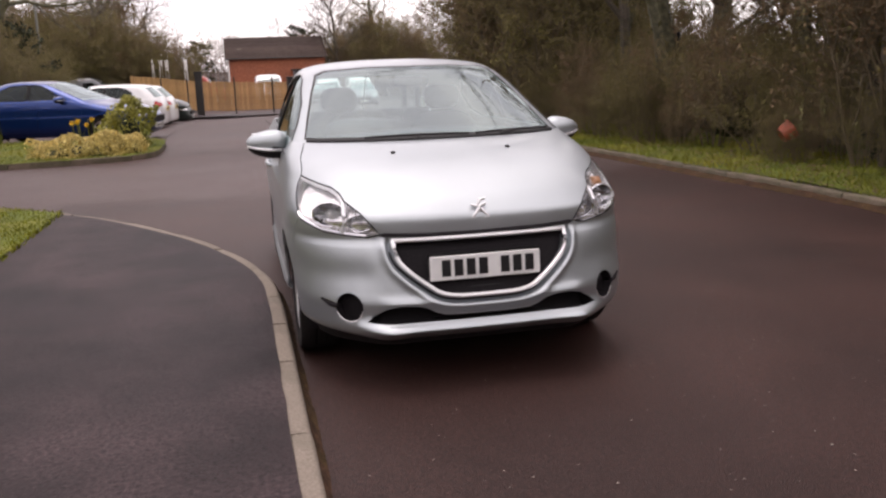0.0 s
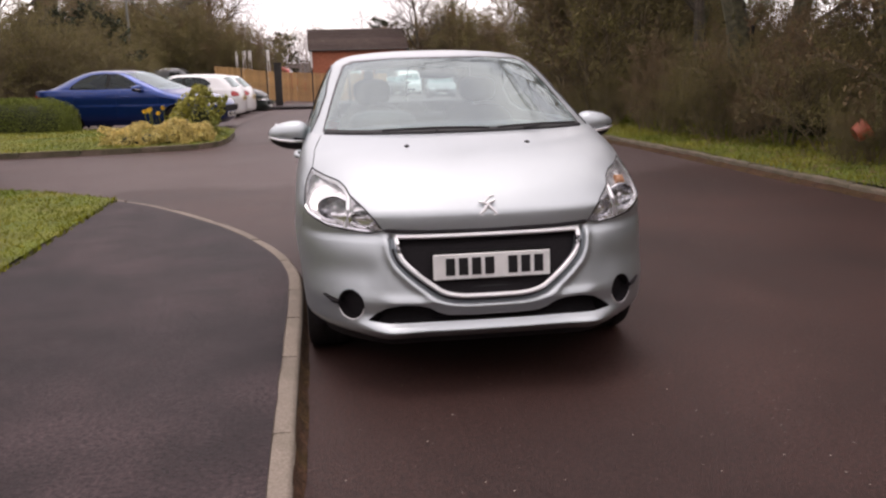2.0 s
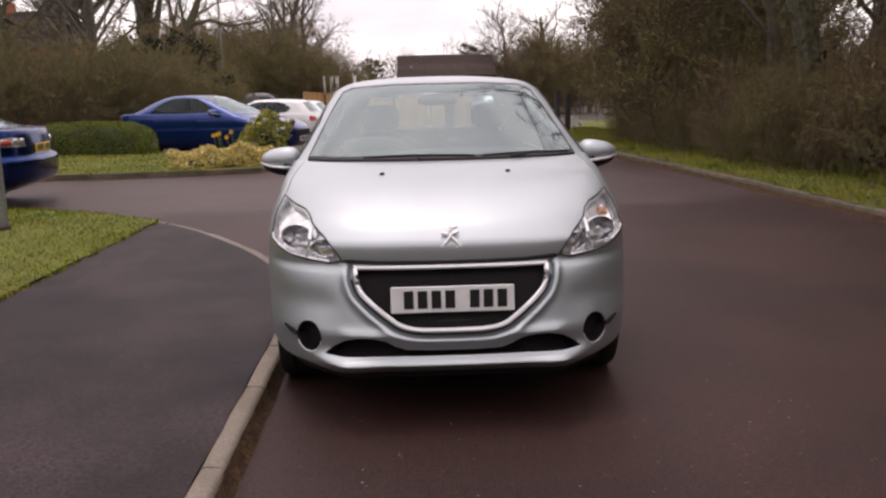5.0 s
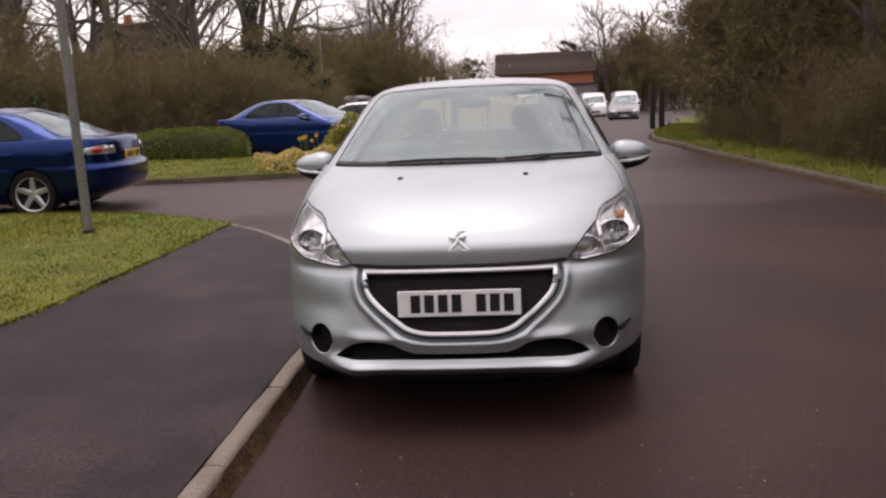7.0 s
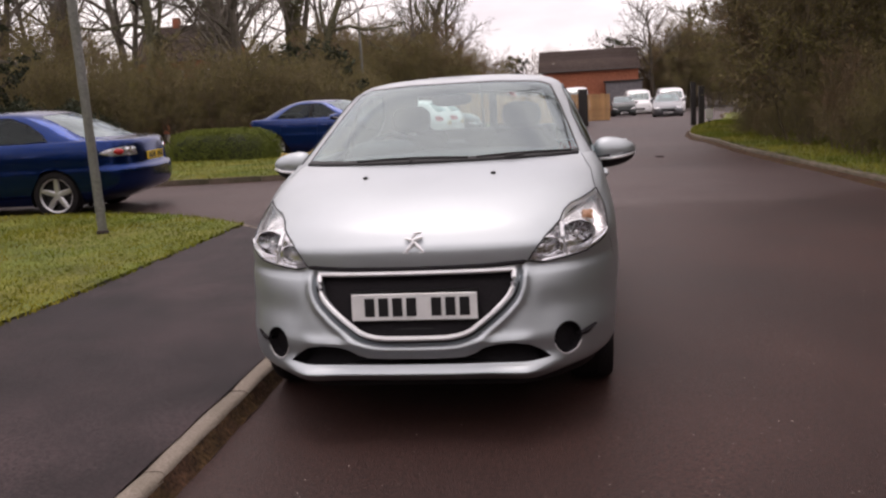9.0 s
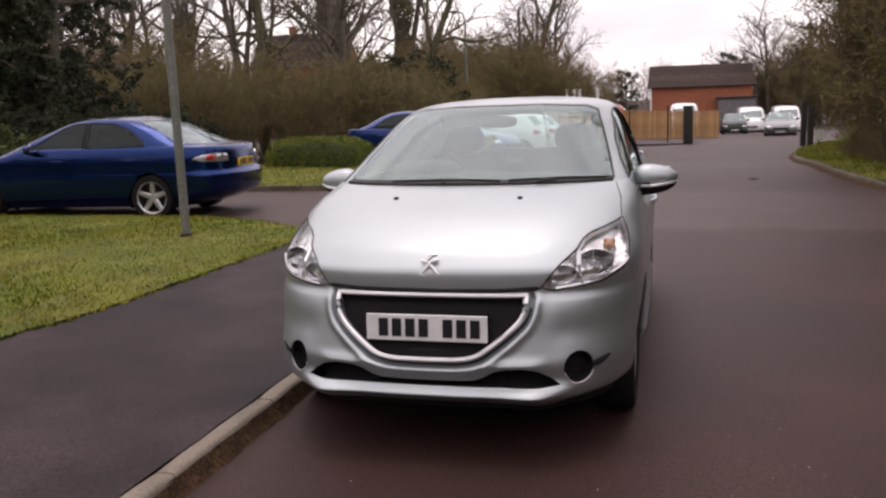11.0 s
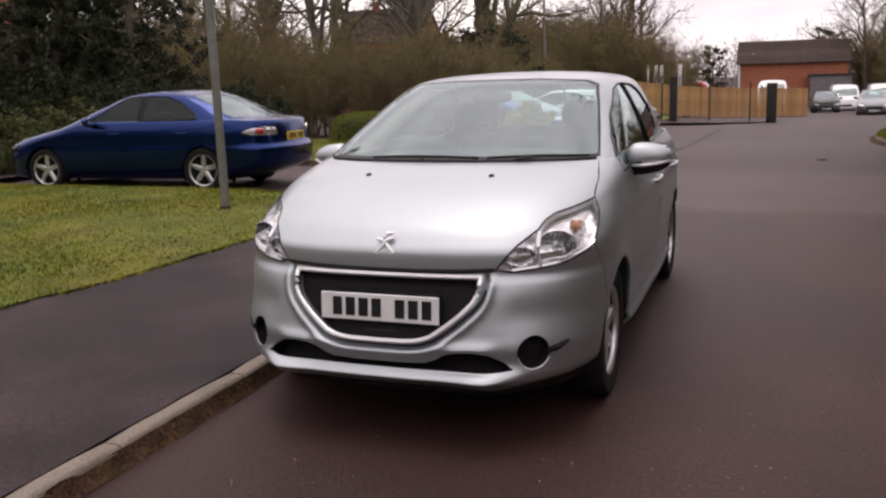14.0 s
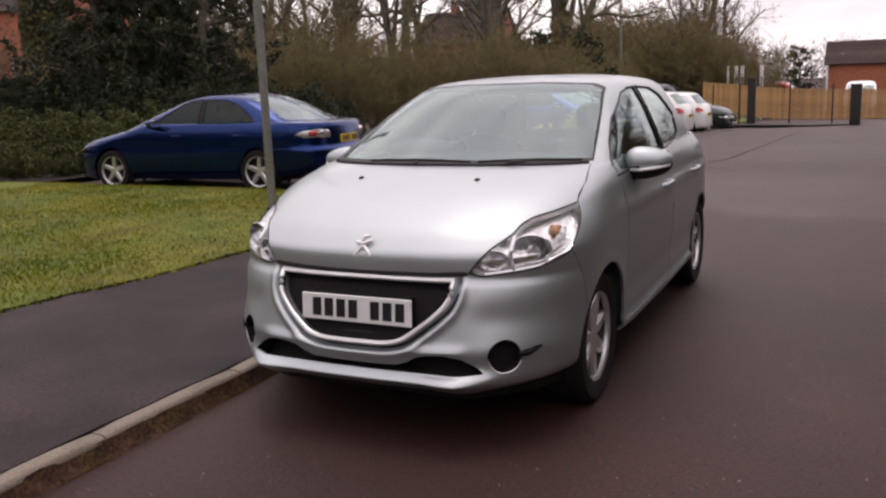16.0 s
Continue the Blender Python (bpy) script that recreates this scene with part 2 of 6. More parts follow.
def part(name, bm, mat, parent, label="", smooth=True, m=None):
    """Links a bmesh as one mesh object under a thing or a part."""
    me = bpy.data.meshes.new(name)
    bmesh.ops.recalc_face_normals(bm, faces=bm.faces)
    bm.to_mesh(me)
    bm.free()
    me.materials.append(mat)
    if smooth:
        me.polygons.foreach_set("use_smooth", [True] * len(me.polygons))
        me.set_sharp_from_angle(angle=radians(38))
    ob = new(name, me)
    ob.parent = parent
    if m is not None:
        ob.matrix_local = m
    if label:
        ob["label"] = label
    return ob


def box_bm(lo, hi, bevel=0.01, segments=2):
    bm = bmesh.new()
    bmesh.ops.create_cube(bm, size=1)
    lo, hi = Vector(lo), Vector(hi)
    for v in bm.verts:
        v.co = Vector(((lo[i] + hi[i]) / 2 + v.co[i] * (hi[i] - lo[i]) for i in range(3)))
    if bevel:
        bmesh.ops.bevel(bm, geom=list(bm.edges), offset=bevel, segments=segments, affect="EDGES", profile=0.6)
    return bm


def tube_bm(points, radii, sides=8, closed=False, flat=1.0):
    """A tube along points; radii a number or one a point."""
    bm = bmesh.new()
    pts = [Vector(p) for p in points]
    radii = [radii] * len(pts) if isinstance(radii, (int, float)) else radii
    rings = []
    for i, p in enumerate(pts):
        a = pts[i - 1] if (i or closed) else p
        c = pts[(i + 1) % len(pts)] if (i < len(pts) - 1 or closed) else p
        t = (c - a).normalized()
        u = t.cross(Vector((0, 0, 1)) if abs(t.z) < 0.9 else Vector((0, 1, 0))).normalized()
        w = u.cross(t)
        rings.append([bm.verts.new(p + radii[i] * (math.cos(k * math.tau / sides) * u * flat + math.sin(k * math.tau / sides) * w)) for k in range(sides)])
    n = len(rings)
    for i in range(n if closed else n - 1):
        for k in range(sides):
            bm.faces.new((rings[i][k], rings[i][(k + 1) % sides], rings[(i + 1) % n][(k + 1) % sides], rings[(i + 1) % n][k]))
    if not closed:
        bm.faces.new(rings[0][::-1])
        bm.faces.new(rings[-1])
    return bm


def lathe_bm(profile, axis="x", steps=40):
    """Turns (radius, along) pairs round an axis."""
    bm = bmesh.new()
    rings = []
    for k in range(steps):
        c, s = math.cos(k * math.tau / steps), math.sin(k * math.tau / steps)
        rings.append([bm.verts.new((h, r * c, r * s) if axis == "x" else ((r * c, h, r * s) if axis == "y" else (r * c, r * s, h))) for r, h in profile])
    for k in range(steps):
        a, b = rings[k], rings[(k + 1) % steps]
        for i in range(len(profile) - 1):
            bm.faces.new((a[i], a[i + 1], b[i + 1], b[i]))
    bmesh.ops.remove_doubles(bm, verts=bm.verts, dist=1e-5)
    return bm


def ball_bm(size, at=(0, 0, 0), power=2.0, seg=24, rings=14):
    """A rounded body: a superellipsoid of half sizes."""
    bm = bmesh.new()
    bmesh.ops.create_uvsphere(bm, u_segments=seg, v_segments=rings, radius=1)
    for v in bm.verts:
        r = sum(abs(c) ** power for c in v.co) ** (1 / power)
        v.co = Vector((at[i] + size[i] * v.co[i] / r for i in range(3)))
    return bm


def join_bm(*bms):
    out = bmesh.new()
    for b in bms:
        me = bpy.data.meshes.new("tmp")
        b.to_mesh(me)
        b.free()
        out.from_mesh(me)
        bpy.data.meshes.remove(me)
    return out


# ---------------- car bodies ----------------
from mathutils.geometry import delaunay_2d_cdt


def inside(pts, poly):
    """Which of the points lie inside the polygon."""
    pts, poly = np.asarray(pts), np.asarray(poly)
    hit = np.zeros(len(pts), bool)
    for (x0, y0), (x1, y1) in zip(poly, np.roll(poly, -1, 0)):
        if y0 != y1:
            hit ^= ((y0 > pts[:, 1]) != (y1 > pts[:, 1])) & (pts[:, 0] < (x1 - x0) * (pts[:, 1] - y0) / (y1 - y0) + x0)
    return hit


def away(pts, line, closed=True):
    """The distance of points from a polyline."""
    pts, line = np.asarray(pts, float), np.asarray(line, float)
    best = np.full(len(pts), 1e9)
    ends = np.roll(line, -1, 0)
    for a, b in list(zip(line, ends))[: None if closed else -1]:
        d = b - a
        k = np.clip(((pts - a) @ d) / max(d @ d, 1e-12), 0, 1)
        best = np.minimum(best, np.hypot(*(pts - a - k[:, None] * d).T))
    return best


def smooth_table(rows):
    """A smooth curve through rows, by their first column."""
    rows = np.array(rows, float)
    x, y = rows[:, 0], rows[:, 1:]
    h, slope = np.diff(x)[:, None], np.diff(y, axis=0) / np.diff(x)[:, None]
    m = np.zeros_like(y)
    m[1:-1] = np.where(slope[:-1] * slope[1:] > 0, 2 * slope[:-1] * slope[1:] / (slope[:-1] + slope[1:] + 1e-12), 0)
    m[0], m[-1] = slope[0], slope[-1]

    def at(v):
        v = np.clip(np.atleast_1d(np.asarray(v, float)), x[0], x[-1])
        i = np.clip(np.searchsorted(x, v, side="right") - 1, 0, len(x) - 2)
        t, hh = ((v - x[i]) / (x[i + 1] - x[i]))[:, None], h[i]
        return (2 * t**3 - 3 * t**2 + 1) * y[i] + (t**3 - 2 * t**2 + t) * hh * m[i] + (-2 * t**3 + 3 * t**2) * y[i + 1] + (t**3 - t**2) * hh * m[i + 1]

    return at


class Shell:
    """A car's skin as level outlines: a rounded nose, straight sides and a rounded tail at each height.
    front: rows (height, nose, depth of its rounding); side: rows (height, half width, tail, depth of its rounding)."""

    def __init__(self, front, side, power=2.6, shape=None):
        self.front, self.side, self.power, self.shape = smooth_table(front), smooth_table(side), power, shape
        self.low, self.high = front[0][0], front[-1][0]
        z = np.linspace(self.low, self.high, 1500)
        f, s = self.front(z), self.side(z)
        run = np.hypot(np.diff(z), 0.8 * np.abs(np.diff(f[:, 0])) + 0.4 * np.abs(np.diff(s[:, 0])))
        self.zs, self.vs = z, np.r_[0, np.cumsum(run)]
        self.us = np.array([0, 1.15, 3.2, 4.2])

    def place(self, u, v):
        u, v = np.atleast_1d(u).astype(float), np.atleast_1d(v).astype(float)
        z = np.interp(v, self.vs, self.zs)
        (nose, d), (a, tail, e) = self.front(z).T, self.side(z).T
        q, e2 = np.interp(np.abs(u), self.us, [0, 1, 2, 3]), 2 / self.power
        p = np.clip(q, 0, 1) * math.pi / 2
        r = np.clip(3 - q, 0, 1) * math.pi / 2
        y_side = nose + d + (q - 1) * (tail - e - nose - d)
        x = np.where(q <= 1, a * np.sin(p) ** e2, np.where(q >= 2, a * np.sin(r) ** e2, a))
        y = np.where(q <= 1, nose + d * (1 - np.cos(p) ** e2), np.where(q >= 2, tail - e * (1 - np.cos(r) ** e2), y_side))
        out = np.stack([x * np.sign(u), y, z], 1)
        return self.shape(out) if self.shape else out

    def facing(self, u, v, reach):
        """The directions that the skin faces, faired over a reach."""
        end, top = self.us[-1], self.vs[-1]
        along = self.place(np.clip(u + reach, -end, end), v) - self.place(np.clip(u - reach, -end, end), v)
        up = self.place(u, np.clip(v + reach, 0, top)) - self.place(u, np.clip(v - reach, 0, top))
        n = np.cross(along, up)
        return n / (np.linalg.norm(n, axis=1, keepdims=True) + 1e-12)

    def uv(self, kind, a, z):
        """The skin's own coordinates of a point known by its height and its x at the nose ("x"), its x at the tail ("t") or its y ("y")."""
        v = float(np.interp(z, self.zs, self.vs))
        (nose, d), (w, tail, e) = self.front(z)[0], self.side(z)[0]
        k = self.power / 2
        if kind in "xt":
            p = math.asin(min(abs(a) / w, 1) ** k) / (math.pi / 2)
            q = math.copysign(p if kind == "x" else 3 - p, a)
        elif a < nose + d:
            q = math.acos(np.clip(1 - (a - nose) / d, 0, 1) ** k) / (math.pi / 2)
        elif a > tail - e:
            q = 3 - math.acos(np.clip(1 - (tail - a) / e, 0, 1) ** k) / (math.pi / 2)
        else:
            q = 1 + (a - nose - d) / (tail - e - nose - d)
        return math.copysign(float(np.interp(abs(q), [0, 1, 2, 3], self.us)), q), v

    def line(self, points, closed=True, step=0.02):
        """A polyline of (kind, a, z) points on the skin, in its own coordinates."""
        out = []
        pairs = list(zip(points, points[1:] + points[:1]))
        for (k, a, z), (k2, a2, z2) in pairs if closed else pairs[:-1]:
            if k == k2:
                n = max(1, int(math.hypot(a2 - a, z2 - z) / step))
                out += [self.uv(k, a + (a2 - a) * i / n, z + (z2 - z) * i / n) for i in range(n)]
            else:
                p, q = np.array(self.uv(k, a, z)), np.array(self.uv(k2, a2, z2))
                n = max(1, int(np.hypot(*(q - p)) / step))
                out += [tuple(p + (q - p) * i / n) for i in range(n)]
        return np.array(out if closed else out + [self.uv(*points[-1])])


def mirrored(line):
    return np.asarray(line)[::-1] * [-1, 1]


def cut_skin(shell, loops, lines, steps, even=0.03):
    """The skin as triangles that respect closed loops and open lines. steps: spacing at the nose, along it, at the sides; even: the reach over which the skin is faired."""
    du, dv, du_side = steps
    ends = shell.us[-1]
    fine = np.arange(-shell.us[1], shell.us[1] + 1e-6, du)
    side = np.arange(shell.us[1] + du_side / 2, ends, du_side)
    us = np.r_[-side[::-1], fine, side]
    us[0], us[-1] = -ends, ends
    vs = np.linspace(0, shell.vs[-1], max(4, int(shell.vs[-1] / dv)))
    grid = np.stack(np.meshgrid(us, vs), -1).reshape(-1, 2)
    marks = np.concatenate([np.asarray(l) for l in loops + lines]) if loops + lines else np.zeros((0, 2))
    keep = np.ones(len(grid), bool)
    inner = (np.abs(grid[:, 0]) < ends - 1e-6) & (grid[:, 1] > 1e-6) & (grid[:, 1] < vs[-1] - 1e-6)
    for m in marks:
        keep &= ~(inner & (np.abs(grid[:, 0] - m[0]) < 0.45 * du) & (np.abs(grid[:, 1] - m[1]) < 0.45 * dv))
    pts = [tuple(p) for p in grid[keep]]
    edges = []
    for l, closed in [(l, True) for l in loops] + [(l, False) for l in lines]:
        k = len(pts)
        pts += [tuple(p) for p in l]
        edges += [(k + i, k + i + 1) for i in range(len(l) - 1)] + ([(k + len(l) - 1, k)] if closed else [])
    v2, _, faces, *_ = delaunay_2d_cdt([Vector(p) for p in pts], edges, [], 0, 1e-5)
    v2 = np.array([tuple(v) for v in v2])
    faces = np.array([f for f in faces if len(f) == 3])
    a, b, c = v2[faces[:, 0]], v2[faces[:, 1]], v2[faces[:, 2]]
    area = (b[:, 0] - a[:, 0]) * (c[:, 1] - a[:, 1]) - (b[:, 1] - a[:, 1]) * (c[:, 0] - a[:, 0])
    faces = np.where(area[:, None] < 0, faces[:, ::-1], faces)[np.abs(area) > 1e-9]
    return v2, faces, shell.place(v2[:, 0], v2[:, 1]), shell.facing(v2[:, 0], v2[:, 1], even)


def skin_part(name, skin, chosen, mat, parent, label="", gap=0.002, rim=0.012, push=0.0):
    """One panel of a skin: its triangles, drawn in by a gap and with a turned-in rim."""
    v2, faces, p3, fair = skin
    f = faces[chosen]
    if not len(f):
        return None
    used, f = np.unique(f, return_inverse=True)
    f = f.reshape(-1, 3)
    p = p3[used].copy()
    n = np.zeros_like(p)
    fn = np.cross(p[f[:, 1]] - p[f[:, 0]], p[f[:, 2]] - p[f[:, 0]])
    for k in range(3):
        np.add.at(n, f[:, k], fn)
    n /= np.linalg.norm(n, axis=1, keepdims=True) + 1e-12
    e = np.concatenate([f[:, [0, 1]], f[:, [1, 2]], f[:, [2, 0]]])
    key = np.sort(e, 1) @ [len(p), 1]
    _, first, count = np.unique(key, return_index=True, return_counts=True)
    rimmed = e[first[count == 1]]
    draw = np.zeros_like(p)
    for i, j in rimmed:
        t = p[j] - p[i]
        w = np.cross((n[i] + n[j]) / 2, t)
        w /= np.linalg.norm(w) + 1e-12
        draw[i] += w
        draw[j] += w
    p = p + gap * draw / (np.linalg.norm(draw, axis=1, keepdims=True) + 1e-9) - push * n
    verts, tris = list(p), [tuple(t) for t in f]
    if rim:
        under = {}
        for i in {k for ed in rimmed for k in ed}:
            under[i] = len(verts)
            verts.append(p[i] - rim * n[i])
        tris += [(j, i, under[i], under[j]) for i, j in rimmed]
    ob = link_mesh(name, verts, tris, mat, parent, label)
    fair = fair[used] * np.sign(np.sum(fair[used] * n, 1, keepdims=True))
    fair = np.where(np.sum(fair * n, 1, keepdims=True) > 0.8, fair, n)
    turned = [tuple(ob.data.polygons[k].normal) for k in range(len(f), len(tris))]
    ob.data.normals_split_custom_set([tuple(fair[k]) for t in f for k in t] + [t for t in turned for _ in range(4)])
    return ob


# ---------------- ground, road, kerbs ----------------
SEAL = material("dark_tar", (0.017, 0.0095, 0.0085), 0.9, grain=0.3, grain_scale=60, spec=0.08)
SPECK = material("pale_grit", (0.33, 0.29, 0.25), 0.8, vary=0.5, island=True)
LITTER = material("dead_leaf_litter", (0.12, 0.075, 0.04), 0.9, vary=0.5, island=True)
def fall(y):
    """The ground lies level by the cars and falls gently away down the road."""
    return -0.029 * np.clip(np.asarray(y, float) - 15, 0, 80)


def rounded(points, step=0.12):
    """A smooth line through points."""
    p = np.array(points, float)
    p = np.vstack([2 * p[0] - p[1], p, 2 * p[-1] - p[-2]])
    out = []
    for i in range(1, len(p) - 2):
        n = max(2, int(np.hypot(*(p[i + 1] - p[i])) / step))
        for t in np.linspace(0, 1, n, endpoint=False):
            out.append(0.5 * (2 * p[i] + (p[i + 1] - p[i - 1]) * t + (2 * p[i - 1] - 5 * p[i] + 4 * p[i + 1] - p[i + 2]) * t**2 + (3 * p[i] - p[i - 1] - 3 * p[i + 1] + p[i + 2]) * t**3))
    return np.array(out + [p[-2]])


def offset(line, d):
    """The line moved to its left by d."""
    t = np.gradient(line, axis=0)
    t /= np.hypot(*t.T)[:, None]
    return line + d * np.stack([-t[:, 1], t[:, 0]], 1)


def sheet(name, outline, height, mat, step, parent=None, label="", category="", kind="structure", thick=0.0):
    """A filled sheet of ground with relief."""
    outline = np.array(outline, float)
    lo, hi = outline.min(0), outline.max(0)
    grid = np.stack(np.meshgrid(np.arange(lo[0], hi[0], step), np.arange(lo[1], hi[1], step)), -1).reshape(-1, 2)
    grid = grid + np.random.RandomState(3).uniform(-0.2, 0.2, grid.shape) * step
    grid = grid[inside(grid, outline)]
    if len(grid):
        grid = grid[away(grid, outline) > 0.35 * step]
    pts = [Vector(p) for p in np.vstack([outline, grid])]
    n = len(outline)
    v, _, f, *_ = delaunay_2d_cdt(pts, [(i, (i + 1) % n) for i in range(n)], [], 0, 1e-6)
    v = np.array([tuple(p) for p in v])
    f = np.array([t for t in f if len(t) == 3])
    f = f[inside(v[f].mean(1), outline)]
    z = height(v[:, 0], v[:, 1])
    ob = link_mesh(name, np.c_[v, z], f, mat, parent, smooth=True)
    return tagged(ob, label, category, "", kind)


def uneven(base, amount=0.006, scale=0.7):
    def at(x, y):
        return np.array([base + fall(b) + amount * noise.noise((a * scale, b * scale, 3.1)) + amount * 0.4 * noise.noise((a * 4 * scale, b * 4 * scale, 7.7)) for a, b in zip(x, y)])
    return at


ground_y = np.r_[-900, -300, -60, np.arange(-20, 70, 4.0), 120, 300, 900]
gx = np.r_[-900, -300, -90, np.arange(-60, 61, 10.0), 90, 300, 900]
gv = [(x, y, float(fall(y)) - 0.035) for y in ground_y for x in gx]
gf = [(j * len(gx) + i, j * len(gx) + i + 1, (j + 1) * len(gx) + i + 1, (j + 1) * len(gx) + i) for j in range(len(ground_y) - 1) for i in range(len(gx) - 1)]
ground = tagged(link_mesh("ground", gv, gf, SOIL), "dark earth under the trees all around", "ground", "", "structure")
road = sheet("road", [(-17, -22), (9, -22), (9, 24), (10, 40), (13, 79), (-2, 79), (-3, 48), (-9, 46), (-17, 26)], uneven(0.0, 0.006, 0.5), ASPHALT, 0.6, label="worn brown-black asphalt road with darker stains", category="road")
seam = rounded([(-1.9, 12.3), (-0.53, 12.6), (-0.15, 15.06), (-0.06, 20.6), (0.0, 28)], 0.3)
sheet("tar_seam", np.vstack([seam, offset(seam, 0.03)[::-1]]), lambda x, y: 0.007 + fall(y), SEAL, 0.3, label="dark tar seam across the asphalt road", category="road")
cover = tagged(link_mesh("drain_cover", [(2.28 + 0.07 * math.cos(a), 12.5 + 0.07 * math.sin(a), 0.012) for a in np.linspace(0, math.tau, 16, endpoint=False)] + [(2.28 + 0.085 * math.cos(a), 12.5 + 0.085 * math.sin(a), 0.0) for a in np.linspace(0, math.tau, 16, endpoint=False)],
                         [tuple(range(16))] + [(i, 16 + i, 16 + (i + 1) % 16, (i + 1) % 16) for i in range(16)], SEAL, smooth=False), "small dark iron cover set in the road", "drain cover")

KERB_LEFT = rounded([(-0.868, -14.26), (-0.868, -6), (-0.864, 0.2), (-0.862, 1.05), (-0.869, 1.60), (-0.907, 2.11), (-1.075, 2.80), (-1.39, 3.57), (-1.82, 4.35), (-2.29, 5.06), (-2.72, 5.55), (-3.28, 6.06),
                     (-3.82, 6.48), (-4.5, 6.82), (-5.3, 7.00), (-7.0, 7.06), (-10, 7.15), (-15, 7.3)])
KERB_RIGHT = rounded([(4.98, -12), (4.82, -4), (4.68, 1), (4.56, 4), (4.43, 5.4), (4.34, 6.6), (4.22, 8.1), (3.99, 10.1), (3.74, 12.4), (3.61, 15), (3.60, 18), (3.95, 21), (4.5, 24), (5.2, 27), (6.1, 30.5), (7.6, 37), (9, 46)])[::-1]
KERB_ISLAND = rounded([(-15, 11.1), (-8.7, 11.22), (-6.4, 11.28), (-5.3, 11.30), (-4.4, 11.40), (-3.5, 11.55), (-2.95, 11.70), (-2.62, 12.0), (-2.50, 12.5), (-2.48, 13.6), (-2.55, 14.6), (-2.95, 15.3), (-3.7, 15.75), (-6, 16.6),
                       (-9, 17.7), (-15, 19.2)])[::-1]


def kerb(name, line, label, high=0.094, length=0.915, width=0.092, mat=KERBSTONE, joints=()):
    """A row of kerbstones bent along a line: their face towards the road on the line's right, its upper edge rounded. joints: distances along the line of stones of odd lengths."""
    ob = thing(name, label, "kerb", kind="structure")
    run = np.r_[0, np.cumsum(np.hypot(*np.diff(line, axis=0).T))]
    side = offset(line, 1.0) - line
    rnd = random.Random(5)
    cuts = list(joints) or [0.0]
    cuts = sorted(list(np.arange(cuts[0], 0, -length)[1:]) + cuts + list(np.arange(cuts[-1], run[-1] - length, length)[1:]))
    section = [(0.0, -0.12), (0.0, high - 0.030), (0.004, high - 0.014), (0.013, high - 0.004), (0.026, high), (width - 0.010, high + 0.001), (width, high - 0.008), (width, -0.12)]
    for a, b in zip(cuts, cuts[1:]):
        if a < 0:
            continue
        n = max(1, int((b - a) / 0.16))
        dz, lean, push = rnd.uniform(-0.004, 0.004), rnd.uniform(-0.02, 0.02), rnd.uniform(-0.004, 0.004)
        mid = np.array([np.interp((a + b) / 2, run, line[:, k]) for k in (0, 1)])
        base = float(fall(mid[1]))
        v, f = [], []
        for r in np.linspace(a + 0.006, b - 0.006, n + 1):
            p, q = (np.array([np.interp(r, run, src[:, k]) for k in (0, 1)]) for src in (line, side))
            tight = 0.006 if n == 1 or r in (a + 0.006, b - 0.006) else 0.0
            for d, z in section:
                at = p + q * (d + push) - mid
                v.append((at[0], at[1], z + dz + lean * d * 2 + float(fall(p[1])) - base - (tight if z > high - 0.02 else 0)))
        m = len(section)
        f = [(i * m + k, (i + 1) * m + k, (i + 1) * m + k + 1, i * m + k + 1) for i in range(n) for k in range(m - 1)]
        f += [tuple(range(m)), tuple(n * m + k for k in range(m - 1, -1, -1))]
        link_mesh("kerbstone", v, f, mat, ob, m=Matrix.Translation((mid[0], mid[1], base)))
    return ob


along = 14.26
kerb("kerb_path", KERB_LEFT, "weathered concrete kerbstones along the footpath", joints=[along - 1.06, along - 0.52, along + 0.35, along + 0.99, along + 1.59, along + 2.42, along + 3.25])
kerb("kerb_verge", KERB_RIGHT, "dark mossy concrete kerb along the grass verge", mat=KERBDARK)
kerb("kerb_island", KERB_ISLAND, "dark concrete kerb round the planted island", mat=KERBDARK)

PATH_EDGE = rounded([(-3.4, -14), (-3.28, -4), (-3.12, 0.8), (-2.98, 1.6), (-2.90, 2.6), (-2.88, 3.6), (-2.85, 4.6), (-2.82, 5.50)], 0.25)
left_in = offset(KERB_LEFT, 0.092)
lap = left_in - (offset(KERB_LEFT, 1.0) - KERB_LEFT) * np.array([0.010 + 0.010 * noise.noise((p[1] * 4.0, p[0] * 4.0, 2.0)) for p in KERB_LEFT])[:, None]
cut = int(np.argmin(np.hypot(*(left_in - PATH_EDGE[-1]).T)))
sheet("footpath", np.vstack([lap[: cut + 1], (PATH_EDGE - (0.14, 0))[::-1]]), uneven(0.0965, 0.002, 0.8), PATHTAR, 0.4, label="dark asphalt footpath with damp patches", category="pavement")
LAWN = np.vstack([PATH_EDGE, left_in[cut + 1 :: 2], [(-16, 7.0), (-16, -14)]])
VERGE = np.vstack([offset(KERB_RIGHT, 0.092)[::2], [(30, -12), (30, 46)]])
ISLAND = np.vstack([offset(KERB_ISLAND, 0.092)[::2], [(-17, 11.2), (-17, 19.2)]])


def humps(base, amount):
    def at(x, y):
        return np.array([base + fall(b) + amount * noise.noise((a * 0.8, b * 0.8, 1.5)) + 0.3 * amount * noise.noise((a * 5, b * 5, 2.5)) for a, b in zip(x, y)])
    return at


